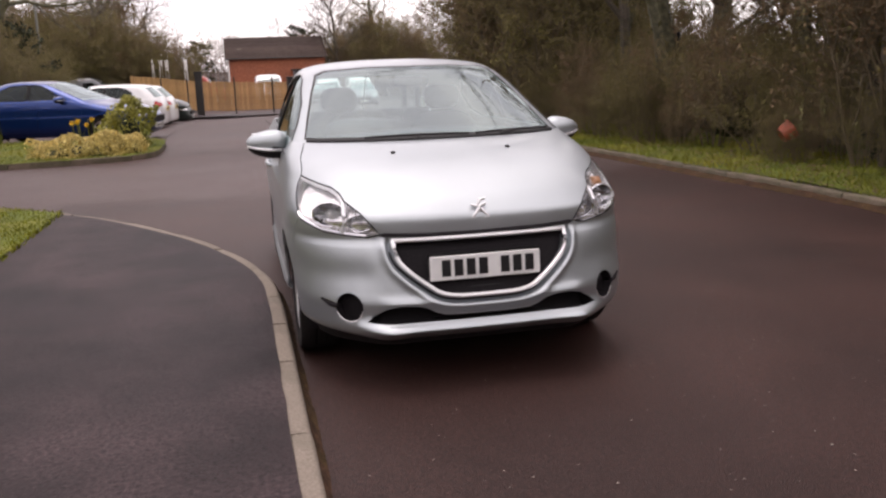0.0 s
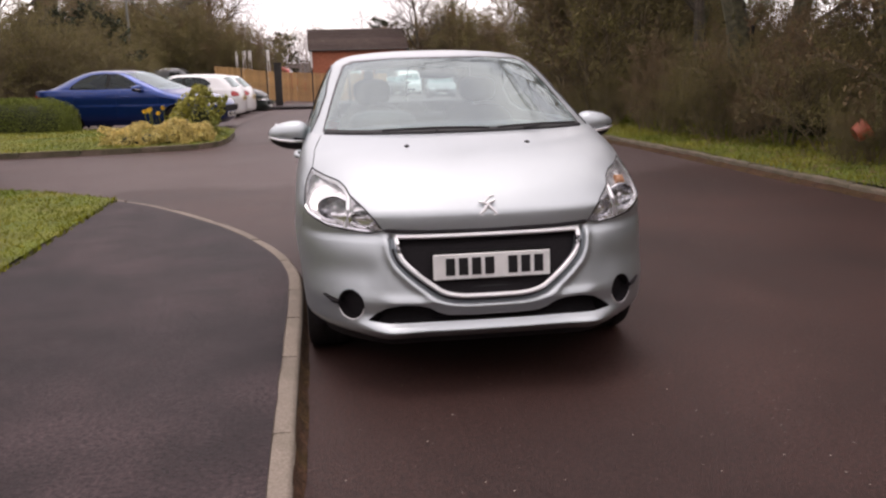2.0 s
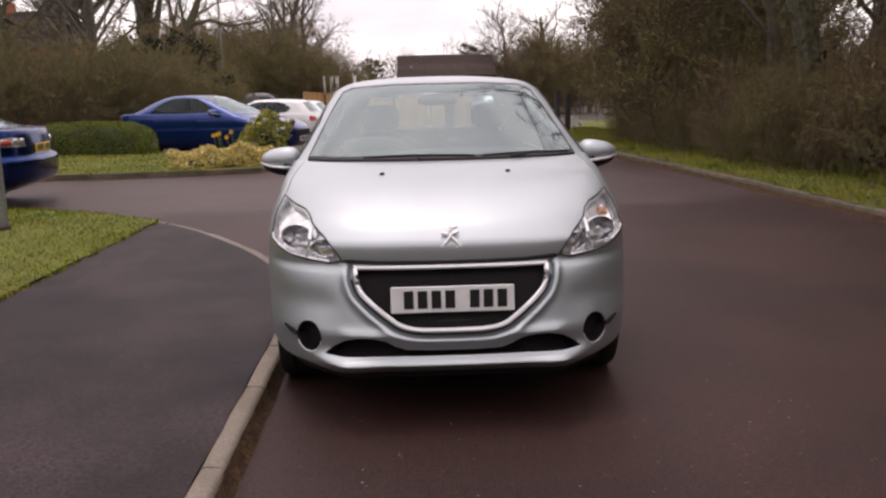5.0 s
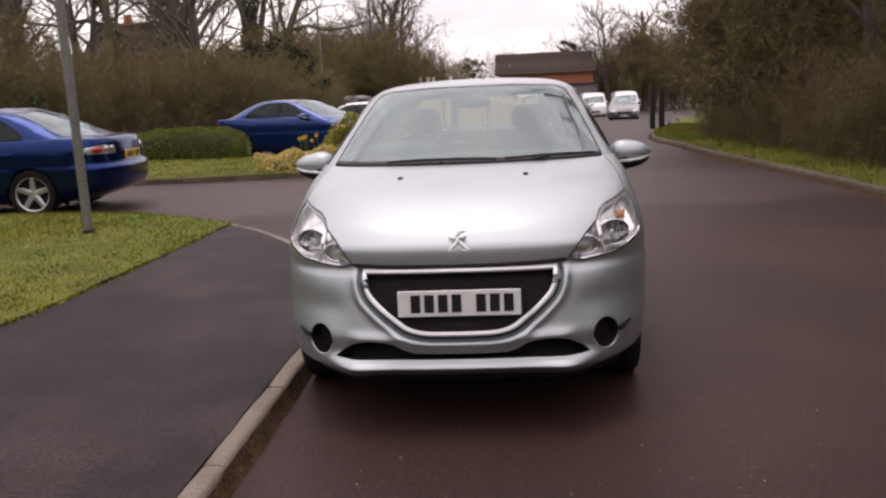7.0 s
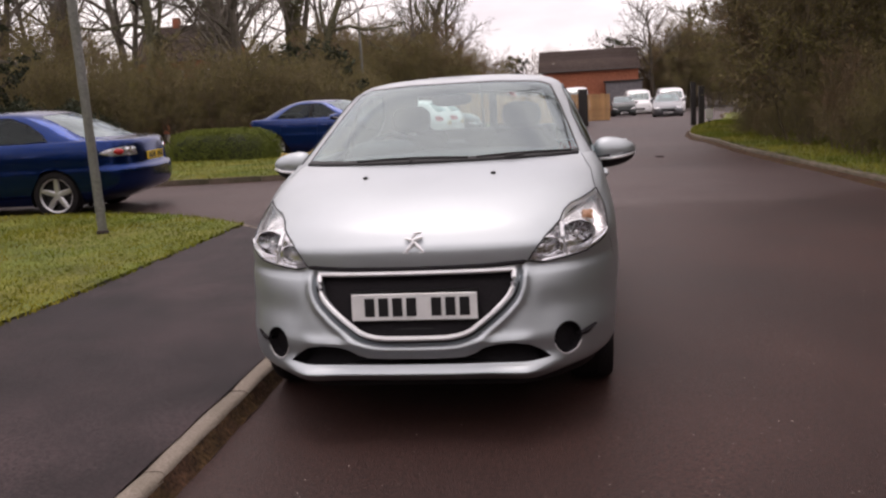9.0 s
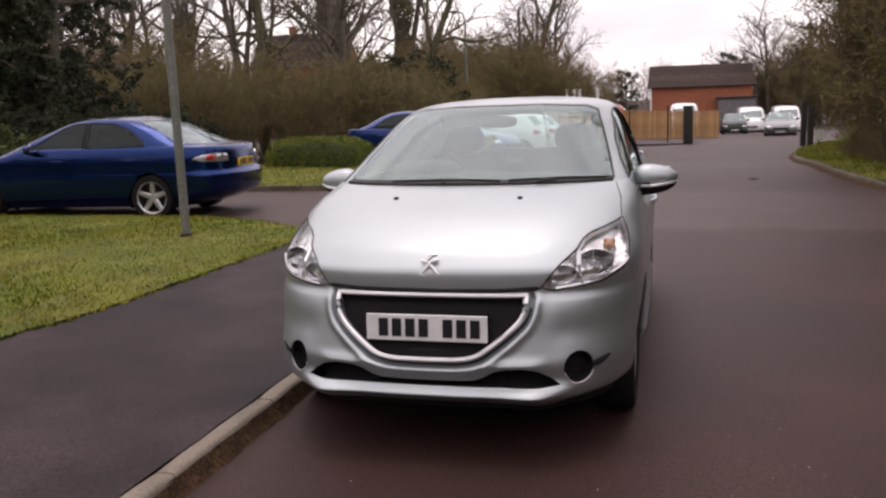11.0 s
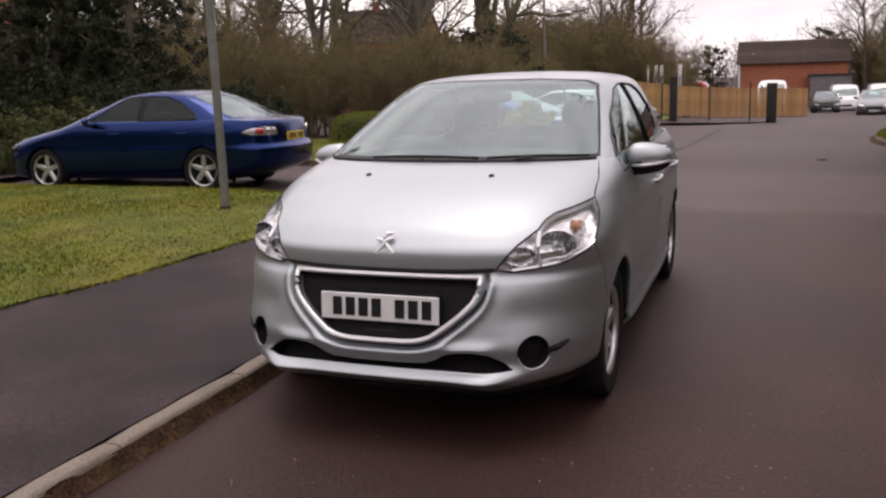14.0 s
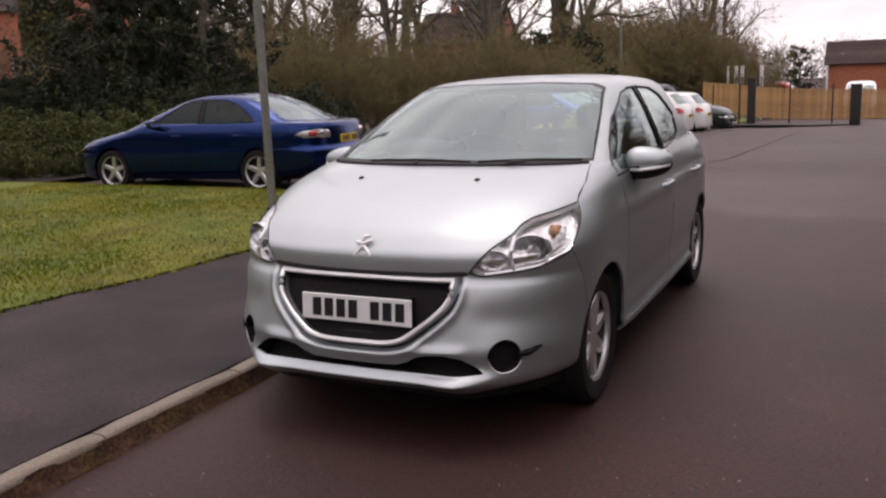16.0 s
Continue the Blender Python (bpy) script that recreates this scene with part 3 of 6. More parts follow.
sheet("lawn", LAWN, humps(0.108, 0.014), GRASSBASE, 0.5, label="mossy yellow-green lawn beside the footpath", category="lawn")
sheet("verge", VERGE, humps(0.100, 0.03), GRASSBASE, 0.6, label="narrow grass verge before the thicket", category="verge")
sheet("island_ground", ISLAND, humps(0.095, 0.02), GRASSBASE, 0.6, label="grass island with clipped hedge and flower bed", category="island")


def blade_material(name, a, b, c):
    m = material(name, a, 0.8, vary=0.22, island=True, mottle=0.22, mottle_scale=1.6, stain=0.9, stain_scale=0.9, stain_colour=b, spec=0.12)
    return m


def turf(name, outline, count, mat, label, bounds, base=0.10, tall=(0.02, 0.05)):
    """Blades of grass as one mass."""
    r = np.random.RandomState(11)
    p = np.stack([r.uniform(bounds[0], bounds[1], count * 3), r.uniform(bounds[2], bounds[3], count * 3)], 1)
    p = p[inside(p, outline) | (away(p, outline) < 0.05)][:count]
    n = len(p)
    a, h = r.uniform(0, math.tau, n), r.uniform(*tall, n)
    w = r.uniform(0.004, 0.010, n)
    d = np.stack([np.cos(a), np.sin(a)], 1)
    lean = r.normal(0, 0.5, (n, 2)) * h[:, None]
    z = base - 0.004 + fall(p[:, 1])
    v = np.concatenate([np.c_[p - d * w[:, None], z], np.c_[p + d * w[:, None], z], np.c_[p + lean, z + h]])
    f = np.stack([np.arange(n), np.arange(n) + n, np.arange(n) + 2 * n], 1)
    return tagged(link_mesh(name, v, f, mat, smooth=False), label, "grass", "", "stuff")


LAWNBLADE = blade_material("lawn_blades", (0.098, 0.132, 0.009), (0.245, 0.205, 0.022), None)
VERGEBLADE = blade_material("verge_blades", (0.13, 0.155, 0.02), (0.25, 0.22, 0.036), None)
turf("grass", LAWN, 85000, LAWNBLADE, "short mossy lawn grass", (-10, -2.7, -2, 7.1))
turf("verge_grass", VERGE, 30000, VERGEBLADE, "bright green verge grass", (3.4, 6.6, 2, 30), tall=(0.03, 0.09))
turf("island_grass", ISLAND, 32000, VERGEBLADE, "short green island grass", (-16.5, -2.4, 11, 18.5))

GATE_BED = [(-3.3, 33.2), (-1.6, 32.2), (0.3, 33.7), (2.3, 37.4), (1.6, 38.0), (-0.4, 36.6), (-3.2, 37.6)]
sheet("gate_bed", GATE_BED, humps(0.10, 0.01), PATHTAR, 0.6, label="low dark raised strip under the gate posts", category="pavement")
BANK = [(-9, 33), (-3.3, 33.4), (-3.1, 38), (-3.3, 49.5), (-12, 49.5), (-12, 40)]
sheet("bank", BANK, humps(0.12, 0.05), GRASSBASE, 0.8, label="green grass bank beside the timber fence", category="verge")
CLOSING_BED = [(-10.35, 7.25), (-10.2, 9.2), (-10.5, 11.1), (-17, 11.0), (-17, 7.35)]
sheet("closing_bed", CLOSING_BED, humps(0.09, 0.03), SOIL, 0.6, label="dark planting bed closing the side road", category="bed")
strip = rounded([(-2.95, 15.9), (-2.98, 18), (-2.93, 21.5), (-2.65, 28.8), (-2.45, 34)], 0.8)
sheet("channel_strip", np.vstack([strip, (strip + (0.32, 0))[::-1]]), lambda x, y: 0.012 + fall(y), PATCH, 0.3, label="pale concrete strip along the parking bays", category="road")


def gutter(name, line, label, wide=0.16, tall=0.045):
    """A thin wedge of mossy dirt against a kerb's face."""
    r = np.random.RandomState(2)
    outer = offset(line, -wide)
    v, f = [], []
    for i, (a, b) in enumerate(zip(line, outer)):
        k = 0.5 + 0.5 * noise.noise((a[0] * 1.3, a[1] * 1.3, 4.0))
        for t, z in ((0.0, (0.80 + 0.20 * k) * tall), (0.3 * (0.5 + k), 0.4 * tall * k + 0.008), (0.5 + 0.5 * k, -0.004)):
            p = a + (b - a) * t
            v.append((p[0], p[1], z + float(fall(p[1])) + 0.004 * r.randn()))
    for i in range(len(line) - 1):
        for k in range(2):
            f.append((3 * i + k, 3 * i + k + 1, 3 * i + k + 4, 3 * i + k + 3))
    return tagged(link_mesh(name, v, f, DEBRIS), label, "dirt", "", "stuff")


gutter("gutter_dirt", KERB_LEFT, "mossy brown dirt along the foot of the kerb", 0.055, 0.076)
gutter("gutter_dirt", KERB_RIGHT, "dark dirt along the verge kerb")
gutter("gutter_dirt", KERB_ISLAND, "dark dirt along the island kerb", 0.1)


def crumbs(name, mat, label, category, count, area, size, z, seed, flat=0.4):
    """Loose bits lying about, as one mass."""
    r = np.random.RandomState(seed)
    v, f = [], []
    for _ in range(count):
        x, y = r.uniform(area[0], area[1]), r.uniform(area[2], area[3])
        k, a = size * r.uniform(0.4, 1.3), r.uniform(0, 6.3)
        base = len(v)
        for j in range(4):
            v.append((x + k * math.cos(a + j * 1.57) * (1 if j % 2 else 0.6), y + k * math.sin(a + j * 1.57) * (1 if j % 2 else 0.6), z(x, y)))
        v.append((x, y, z(x, y) + k * flat))
        f += [(base + j, base + (j + 1) % 4, base + 4) for j in range(4)]
    return tagged(link_mesh(name, v, f, mat, smooth=False), label, category, "", "stuff")


crumbs("grit", SPECK, "pale grit scattered on the road", "grit", 2300, (-0.7, 4.4, -3.2, 9), 0.0048, lambda x, y: 0.0045, 5)
crumbs("path_grit", SPECK, "pale grit scattered on the footpath", "grit", 420, (-2.8, -1.0, -2.5, 4), 0.0045, lambda x, y: 0.093, 6)
crumbs("leaf_litter", LITTER, "brown dead leaves under the thicket", "leaf litter", 5000, (4.6, 9.0, 2, 24), 0.035, lambda x, y: 0.125 + float(fall(y)), 7, 0.25)


# ---------------- wheels, plates, mirrors ----------------
def wheel(parent, x, y, z, radius, width, side, spokes=5, twin=False, rim_share=0.66):
    """An alloy wheel with its tyre. side: +1 faces +x."""
    m = Matrix.Translation((x, y, z)) @ Matrix.Diagonal((side, 1, 1, 1))
    r = radius * rim_share
    rim = lathe_bm([(r * 1.00, width * 0.30), (r * 1.02, width * 0.40), (r * 0.99, width * 0.46), (r * 0.93, width * 0.42), (r * 0.915, width * 0.34)], steps=44)
    barrel = lathe_bm([(r * 0.915, width * 0.34), (r * 0.90, width * 0.1), (r * 0.88, -width * 0.3)], steps=44)
    hub = lathe_bm([(0.001, width * 0.34), (r * 0.14, width * 0.34), (r * 0.2, width * 0.28), (r * 0.22, width * 0.1)], steps=24)
    ob = part("wheel", join_bm(rim, hub), ALLOY, parent, "silver spoked alloy wheel", m=m)
    # the inner barrel is coloured dark for the shade between the spokes
    part("barrel", barrel, BARRELSHADE, ob, "rim barrel coloured dark for the shade behind the spokes")
    for k in range(spokes):
        for off in ((-0.14, 0.14) if twin else (0.0,)):
            bm = bmesh.new()
            a = k * math.tau / spokes + 0.3
            w0, w1 = (r * 0.085, r * 0.07) if twin else (r * 0.17, r * 0.13)
            ring = []
            for rr, w, h, turn in ((r * 0.12, w0, 0.33, 0), (r * 0.5, w0, 0.36, off * 0.6), (r * 0.94, w1, 0.36, off)):
                c = Vector((0, math.cos(a + turn) * rr, math.sin(a + turn) * rr))
                t = Vector((0, -math.sin(a + turn), math.cos(a + turn)))
                ring.append([bm.verts.new(c + t * sx * w + Vector((width * (h - d), 0, 0))) for sx, d in ((-1, 0.07), (-0.6, 0), (0.6, 0), (1, 0.07), (0.8, 0.25), (-0.8, 0.25))])
            for i in range(2):
                for j in range(6):
                    bm.faces.new((ring[i][j], ring[i][(j + 1) % 6], ring[i + 1][(j + 1) % 6], ring[i + 1][j]))
            part("spoke", bm, ALLOY, ob)
    R, w = radius, width
    tyre = lathe_bm([(r * 0.99, -w * 0.42), (R * 0.80, -w * 0.52), (R * 0.95, -w * 0.5), (R, -w * 0.38), (R, -w * 0.14), (R * 0.985, -w * 0.13), (R * 0.985, -w * 0.09), (R, -w * 0.08),
                     (R, w * 0.08), (R * 0.985, w * 0.09), (R * 0.985, w * 0.13), (R, w * 0.14), (R, w * 0.38), (R * 0.95, w * 0.5), (R * 0.80, w * 0.52), (r * 1.0, w * 0.44)], steps=48)
    part("tyre", tyre, RUBBER, ob, "black rubber tyre")
    # black disc added behind the spokes so that their gaps look shaded
    part("brake_disc", lathe_bm([(0.001, 0.0), (r * 0.87, 0.0), (r * 0.87, -0.02), (0.001, -0.02)], steps=24), BLACKPLASTIC, ob)
    return ob


def number_plate(parent, m, mat, width=0.52, height=0.111):
    """A plate on its backing, whose marks are plain bars. Its face looks along -y."""
    ob = part("number_plate", box_bm((-width / 2, -0.004, -height / 2), (width / 2, 0.004, height / 2), 0.003, 1), mat, parent, "plate with black bars for its marks", smooth=False, m=m)
    k = width / 0.52
    for i in range(7):
        x = (-0.205 + i * 0.058 + (0.045 if i > 3 else 0)) * k
        bar = box_bm((x, -0.0062, -height * 0.34), (x + 0.041 * k, -0.0042, height * 0.34), 0)
        part("bar", bar, INK, ob, smooth=False)
    return ob


def door_mirror(parent, x, y, z, side, mat, size=1.0):
    """A door mirror on its foot: painted cap, dark base and a reflecting glass that looks back."""
    m = Matrix.Translation((x, y, z)) @ Matrix.Diagonal((side * size, size, size * 1.28, 1))
    cap = ball_bm((0.115, 0.085, 0.072), (0, 0, 0.0), 2.5)
    for v in cap.verts:
        v.co.y = max(v.co.y, -0.085) if v.co.y < 0.045 else 0.045
        k = (v.co.x + 0.115) / 0.23
        v.co.z *= 1.0 - 0.42 * k
        v.co.z += 0.016 * k if v.co.z < 0 else 0.0
        v.co.y += 0.05 * k
    low = [f for f in cap.faces if f.calc_center_median().z < -0.014]
    bmesh.ops.delete(cap, geom=low, context="FACES")
    ob = part("door_mirror", cap, mat, parent, "door mirror with painted cap over black base", m=m)
    base = ball_bm((0.108, 0.078, 0.066), (0.0, 0.003, -0.014), 2.5)
    for v in base.verts:
        v.co.y = v.co.y if v.co.y < 0.05 else 0.05
        k = (v.co.x + 0.115) / 0.23
        v.co.z *= 1.0 - 0.42 * k
        v.co.y += 0.05 * k
    part("mirror_base", base, BLACKPLASTIC, ob, "black plastic underside")
    part("mirror_foot", tube_bm([(-0.07, 0.0, -0.03), (-0.13, 0.0, -0.055), (-0.20, 0.01, -0.06)], [0.04, 0.035, 0.045], 10), BLACKPLASTIC, ob)
    part("trim_band", tube_bm([(-0.10, -0.045, -0.026), (-0.02, -0.080, -0.024), (0.05, -0.055, -0.018), (0.105, 0.01, -0.010)], 0.006, 8), SATIN, ob, "silver band along the mirror")
    glass = box_bm((-0.09, 0.052, -0.035), (0.08, 0.058, 0.045), 0.004, 1)
    for v in glass.verts:
        v.co.y += 0.05 * (v.co.x + 0.115) / 0.23
    part("mirror_glass", glass, CHROME, ob)
    return ob


def car_seat(parent, x, y, z, high=True, mat=CLOTH, width=0.5):
    base = ball_bm((width / 2, 0.26, 0.10), (x, y, z), 4)
    ob = part("seat", base, mat, parent, "dark cloth seat")
    rest = ball_bm((width / 2, 0.075, 0.30), (0, 0, 0.30), 3.5)
    part("backrest", rest, mat, ob, m=pose(x, y + 0.22, z + 0.02, -16, 0, 0))
    if high:
        part("headrest", ball_bm((0.125, 0.05, 0.085), (0, 0, 0.70), 3), mat, ob, m=pose(x, y + 0.22, z + 0.02, -14, 0, 0))
    return ob


# ---------------- the silver hatchback ----------------
def eased(points, times=2):
    """Corners of an open line cut round, its ends kept."""
    for _ in range(times):
        out = [points[0]]
        for (x0, z0), (x1, z1) in zip(points, points[1:]):
            out += [(0.75 * x0 + 0.25 * x1, 0.75 * z0 + 0.25 * z1), (0.25 * x0 + 0.75 * x1, 0.25 * z0 + 0.75 * z1)]
        points = out + [points[-1]]
    return points


GRILLE_HALF = eased([(0.0, 0.421), (0.195, 0.423), (0.285, 0.484), (0.355, 0.541), (0.402, 0.592), (0.410, 0.673)])
GRILLE = [("x", a, z) for a, z in GRILLE_HALF] + [("x", -a, z) for a, z in GRILLE_HALF[:0:-1]]
GRILLE_XZ = np.array([(a, z) for _, a, z in GRILLE])


def hatch_relief(p):
    """Relief of the nose: the lip, the channel and ridge round the grille, the ducts' brows."""
    x, y, z = p.T
    nose = np.clip((0.9 - y) / 0.25, 0, 1)
    ax = np.abs(x)
    lip = np.exp(-(((z - 0.279) / 0.020) ** 2)) * np.clip((0.60 - ax) / 0.14, 0, 1)
    d = away(np.stack([x, z], 1), GRILLE_XZ) * np.where(inside(np.stack([x, z], 1), GRILLE_XZ), -1, 1)
    low = np.clip((0.685 - z) / 0.03, 0, 1) * np.clip((z - 0.30) / 0.05, 0, 1)
    ring = np.where(d > 0, 0.032 * np.exp(-(((d - 0.022) / 0.0085) ** 2)) - 0.013 * np.exp(-(((d - 0.047) / 0.017) ** 2)), 0.0)
    brow = -0.012 * np.exp(-(((z - 0.400) / 0.020) ** 2)) * np.clip((ax - 0.22) / 0.06, 0, 1) * np.clip((0.50 - ax) / 0.06, 0, 1)
    under = 0.012 * np.exp(-(((z - 0.52) / 0.06) ** 2)) * np.clip((ax - 0.45) / 0.1, 0, 1)
    side = np.clip((y - 0.9) / 0.4, 0, 1)
    foot = np.clip((0.335 - z) / 0.04, 0, 1)
    corner = -0.042 * foot * np.exp(-(((ax - 0.47) / 0.12) ** 2))
    lift = np.clip((0.30 - z) / 0.06, 0, 1) * 0.10 * np.clip(ax - 0.47, 0, 0.3) * nose
    sill = 0.034 * np.exp(-(((z - 0.262) / np.where(z > 0.262, 0.020, 0.032)) ** 2)) * side
    crease = 0.010 * np.exp(-(((z - 0.84) / 0.035) ** 2)) * side - 0.012 * np.exp(-(((z - 0.42) / 0.08) ** 2)) * side
    haunch = -0.022 * np.clip((y - 2.3) / 1.2, 0, 1) + 0.020 * np.exp(-(((z - 0.93) / 0.10) ** 2)) * np.exp(-(((y - 3.25) / 0.42) ** 2))
    flare = 0.007 * sum(np.exp(-(((np.hypot(y - wy, z - 0.30) - 0.355) / 0.03) ** 2)) for wy in (0.808, 3.346)) * np.clip((z - 0.25) / 0.1, 0, 1) * np.clip((y - 0.45) / 0.15, 0, 1)
    out = p.copy()
    out[:, 1] += nose * (-0.042 * lip + ring * low + brow + under + corner)
    out[:, 0] += np.sign(x) * (crease + sill + haunch + flare)
    out[:, 2] += lift
    return out


HATCH_LOW = dict(
    front=[(0.232, 0.05, 0.66), (0.25, 0.024, 0.70), (0.285, 0.016, 0.72), (0.315, 0.014, 0.73), (0.35, 0.012, 0.74), (0.39, 0.006, 0.75), (0.45, 0.022, 0.75),
           (0.55, 0.052, 0.74), (0.64, 0.085, 0.73), (0.685, 0.112, 0.72), (0.715, 0.112, 0.71), (0.755, 0.114, 0.71), (0.775, 0.122, 0.71), (0.80, 0.146, 0.72), (0.85, 0.205, 0.74), (0.90, 0.290, 0.74), (0.95, 0.40, 0.70),
           (0.985, 0.505, 0.66), (1.02, 0.645, 0.60), (1.045, 0.775, 0.52), (1.058, 0.87, 0.46)],
    side=[(0.232, 0.805, 3.88, 0.5), (0.25, 0.820, 3.93, 0.5), (0.35, 0.842, 3.96, 0.5), (0.55, 0.852, 3.96, 0.5), (0.69, 0.856, 3.95, 0.5), (0.80, 0.852, 3.93, 0.5), (0.90, 0.834, 3.90, 0.5),
          (0.985, 0.812, 3.86, 0.5), (1.058, 0.774, 3.82, 0.5)],
    power=2.9)


def hatch_taper(p):
    """The cabin draws in towards the tail."""
    out = p.copy()
    out[:, 0] *= 1 - 0.075 * np.clip((p[:, 1] - 2.0) / 1.3, 0, 1) ** 1.3
    return out


HATCH_TOP = dict(
    front=[(0.96, 0.66, 0.55), (1.058, 0.875, 0.52), (1.15, 1.07, 0.52), (1.25, 1.28, 0.54), (1.35, 1.49, 0.56), (1.41, 1.63, 0.58), (1.44, 1.72, 0.62), (1.46, 1.86, 0.65), (1.474, 2.06, 0.6),
           (1.482, 2.26, 0.3), (1.484, 2.42, 0.02)],
    side=[(0.96, 0.822, 3.86, 0.5), (1.06, 0.788, 3.82, 0.5), (1.2, 0.732, 3.68, 0.45), (1.32, 0.676, 3.56, 0.42), (1.39, 0.632, 3.48, 0.42), (1.42, 0.602, 3.42, 0.45), (1.44, 0.565, 3.34, 0.5),
          (1.46, 0.49, 3.15, 0.55), (1.474, 0.36, 2.95, 0.5), (1.482, 0.2, 2.7, 0.25), (1.484, 0.012, 2.46, 0.02)],
    shape=hatch_taper)
HATCH_SIDE_WINDOWS = [
    [("y", 1.08, 0.988), ("y", 1.335, 1.142), ("y", 1.548, 1.243), ("y", 1.895, 1.368), ("y", 2.05, 1.394), ("y", 2.20, 1.400), ("y", 2.215, 1.030)],
    [("y", 2.285, 1.034), ("y", 2.27, 1.400), ("y", 2.66, 1.387), ("y", 2.86, 1.340), ("y", 3.07, 1.210), ("y", 2.98, 1.090), ("y", 2.75, 1.050)]]
HATCH_SCREEN = [("x", -0.704, 1.066), ("x", -0.35, 1.066), ("x", 0.0, 1.066), ("x", 0.35, 1.066), ("x", 0.704, 1.066), ("x", 0.662, 1.18), ("x", 0.612, 1.30), ("x", 0.562, 1.402), ("x", 0.50, 1.425),
                ("x", 0.25, 1.440), ("x", -0.25, 1.440), ("x", -0.50, 1.425), ("x", -0.562, 1.402), ("x", -0.612, 1.30), ("x", -0.662, 1.18)]
HATCH_REAR = [("t", 0.002, 1.07), ("t", 0.62, 1.07), ("t", 0.52, 1.36), ("t", 0.002, 1.38)]


def arch(y, z, r, low):
    return [("y", y + r * math.cos(a), z + r * math.sin(a)) for a in np.linspace(math.pi, 0, 22)] + [("y", y + r, low), ("y", y - r, low)]


def between(windows):
    """The pillars between neighbouring side windows."""
    return [[a[-1], a[-2], b[1], b[0]] if a[-2][2] > a[-1][2] and b[1][2] > b[0][2] else [a[-1], a[-2], b[-1], b[0]] for a, b in zip(windows, windows[1:])]


def centroids(skin):
    v2, faces = skin[:2]
    return v2[faces].mean(1)


def hatchback():
    car = thing("hatchback_car", "silver five-door hatchback parked on the road beside the kerb", "car")
    low = Shell(**HATCH_LOW, shape=hatch_relief)
    top = Shell(**HATCH_TOP)
    # openings and panel lines of the lower skin
    grille = low.line(GRILLE, step=0.012)
    intake = low.line([("x", s * a, z) for s, run in ((1, 1), (-1, -1)) for a, z in
                       [(0.10, 0.333), (0.20, 0.337), (0.245, 0.352), (0.285, 0.376), (0.33, 0.387), (0.40, 0.389), (0.46, 0.375), (0.51, 0.347), (0.548, 0.318), (0.46, 0.312), (0.2, 0.313)][::run]], step=0.015)
    fog = [("x", 0.619 + 0.056 * math.cos(a), 0.379 + 0.066 * math.sin(a)) for a in np.linspace(0.25, math.tau - 0.05, 22)]
    fog = low.line(fog + [("x", 0.700, 0.377), ("x", 0.738, 0.404), ("x", 0.735, 0.413), ("x", 0.698, 0.402)], step=0.01)
    lamp_up = [("x", 0.464, 0.700), ("x", 0.500, 0.748), ("x", 0.541, 0.795), ("x", 0.575, 0.822), ("x", 0.600, 0.843), ("x", 0.616, 0.874), ("x", 0.645, 0.895), ("x", 0.700, 0.909), ("y", 0.655, 0.931)]
    lamp = low.line(lamp_up + [("y", 0.615, 0.890), ("y", 0.560, 0.850), ("y", 0.500, 0.812), ("y", 0.442, 0.772), ("y", 0.40, 0.748), ("x", 0.704, 0.711), ("x", 0.60, 0.697), ("x", 0.52, 0.688)], step=0.014)
    hood_side = low.line(lamp_up + [("x", 0.757, 0.950), ("x", 0.748, 1.0), ("x", 0.722, 1.040), ("x", 0.708, 1.058)], closed=False, step=0.014)
    hood_front = low.line([("x", -0.464, 0.700), ("x", -0.3, 0.693), ("x", 0, 0.690), ("x", 0.3, 0.693), ("x", 0.464, 0.700)], closed=False, step=0.016)
    hood = np.concatenate([hood_front[:-1], hood_side, mirrored(hood_side)[:-1]])
    wing = low.line([("y", 0.442, 0.772), ("y", 0.50, 0.66), ("y", 0.535, 0.52)], closed=False)
    arches = [low.line(arch(0.808, 0.30, 0.338, 0.232), step=0.025), low.line(arch(3.346, 0.30, 0.338, 0.232), step=0.025)]
    doors = [low.line([("y", a, 0.285), ("y", b, 0.285), ("y", b + c, 0.60), ("y", b + c, 1.05), ("y", a - 0.03, 1.05), ("y", a - 0.01, 0.6)], step=0.04) for a, b, c in ((1.20, 2.27, 0.0), (2.285, 2.98, 0.22))]
    tails = low.line([("t", 0.80, 0.74), ("t", 0.55, 0.78), ("t", 0.55, 0.92), ("t", 0.77, 1.0)], step=0.03)
    pairs = [fog, lamp, *arches, *doors, tails]
    loops = [grille, intake, hood] + pairs + [mirrored(l) for l in pairs]
    ridges = []
    for off in (0.007, 0.013, 0.018, 0.023, 0.029, 0.036, 0.045, 0.057):
        mid = GRILLE_XZ.mean(0)
        ring = []
        for (x0, z0), (x1, z1), (x2, z2) in zip(np.roll(GRILLE_XZ, 1, 0), GRILLE_XZ, np.roll(GRILLE_XZ, -1, 0)):
            t1, t2 = np.array([x1 - x0, z1 - z0]), np.array([x2 - x1, z2 - z1])
            n = np.array([t1[1], -t1[0]]) / np.hypot(*t1) + np.array([t2[1], -t2[0]]) / np.hypot(*t2)
            n *= off / max(n @ n / 2, 0.7)
            ring.append(("x", x1 + n[0], min(z1 + n[1], 0.6835)))
        ridges.append(low.line(ring, step=0.014))
    skin = cut_skin(low, loops + ridges, [wing, mirrored(wing)], (0.019, 0.017, 0.06), 0.006)
    c = centroids(skin)
    at = low.place(c[:, 0], c[:, 1])
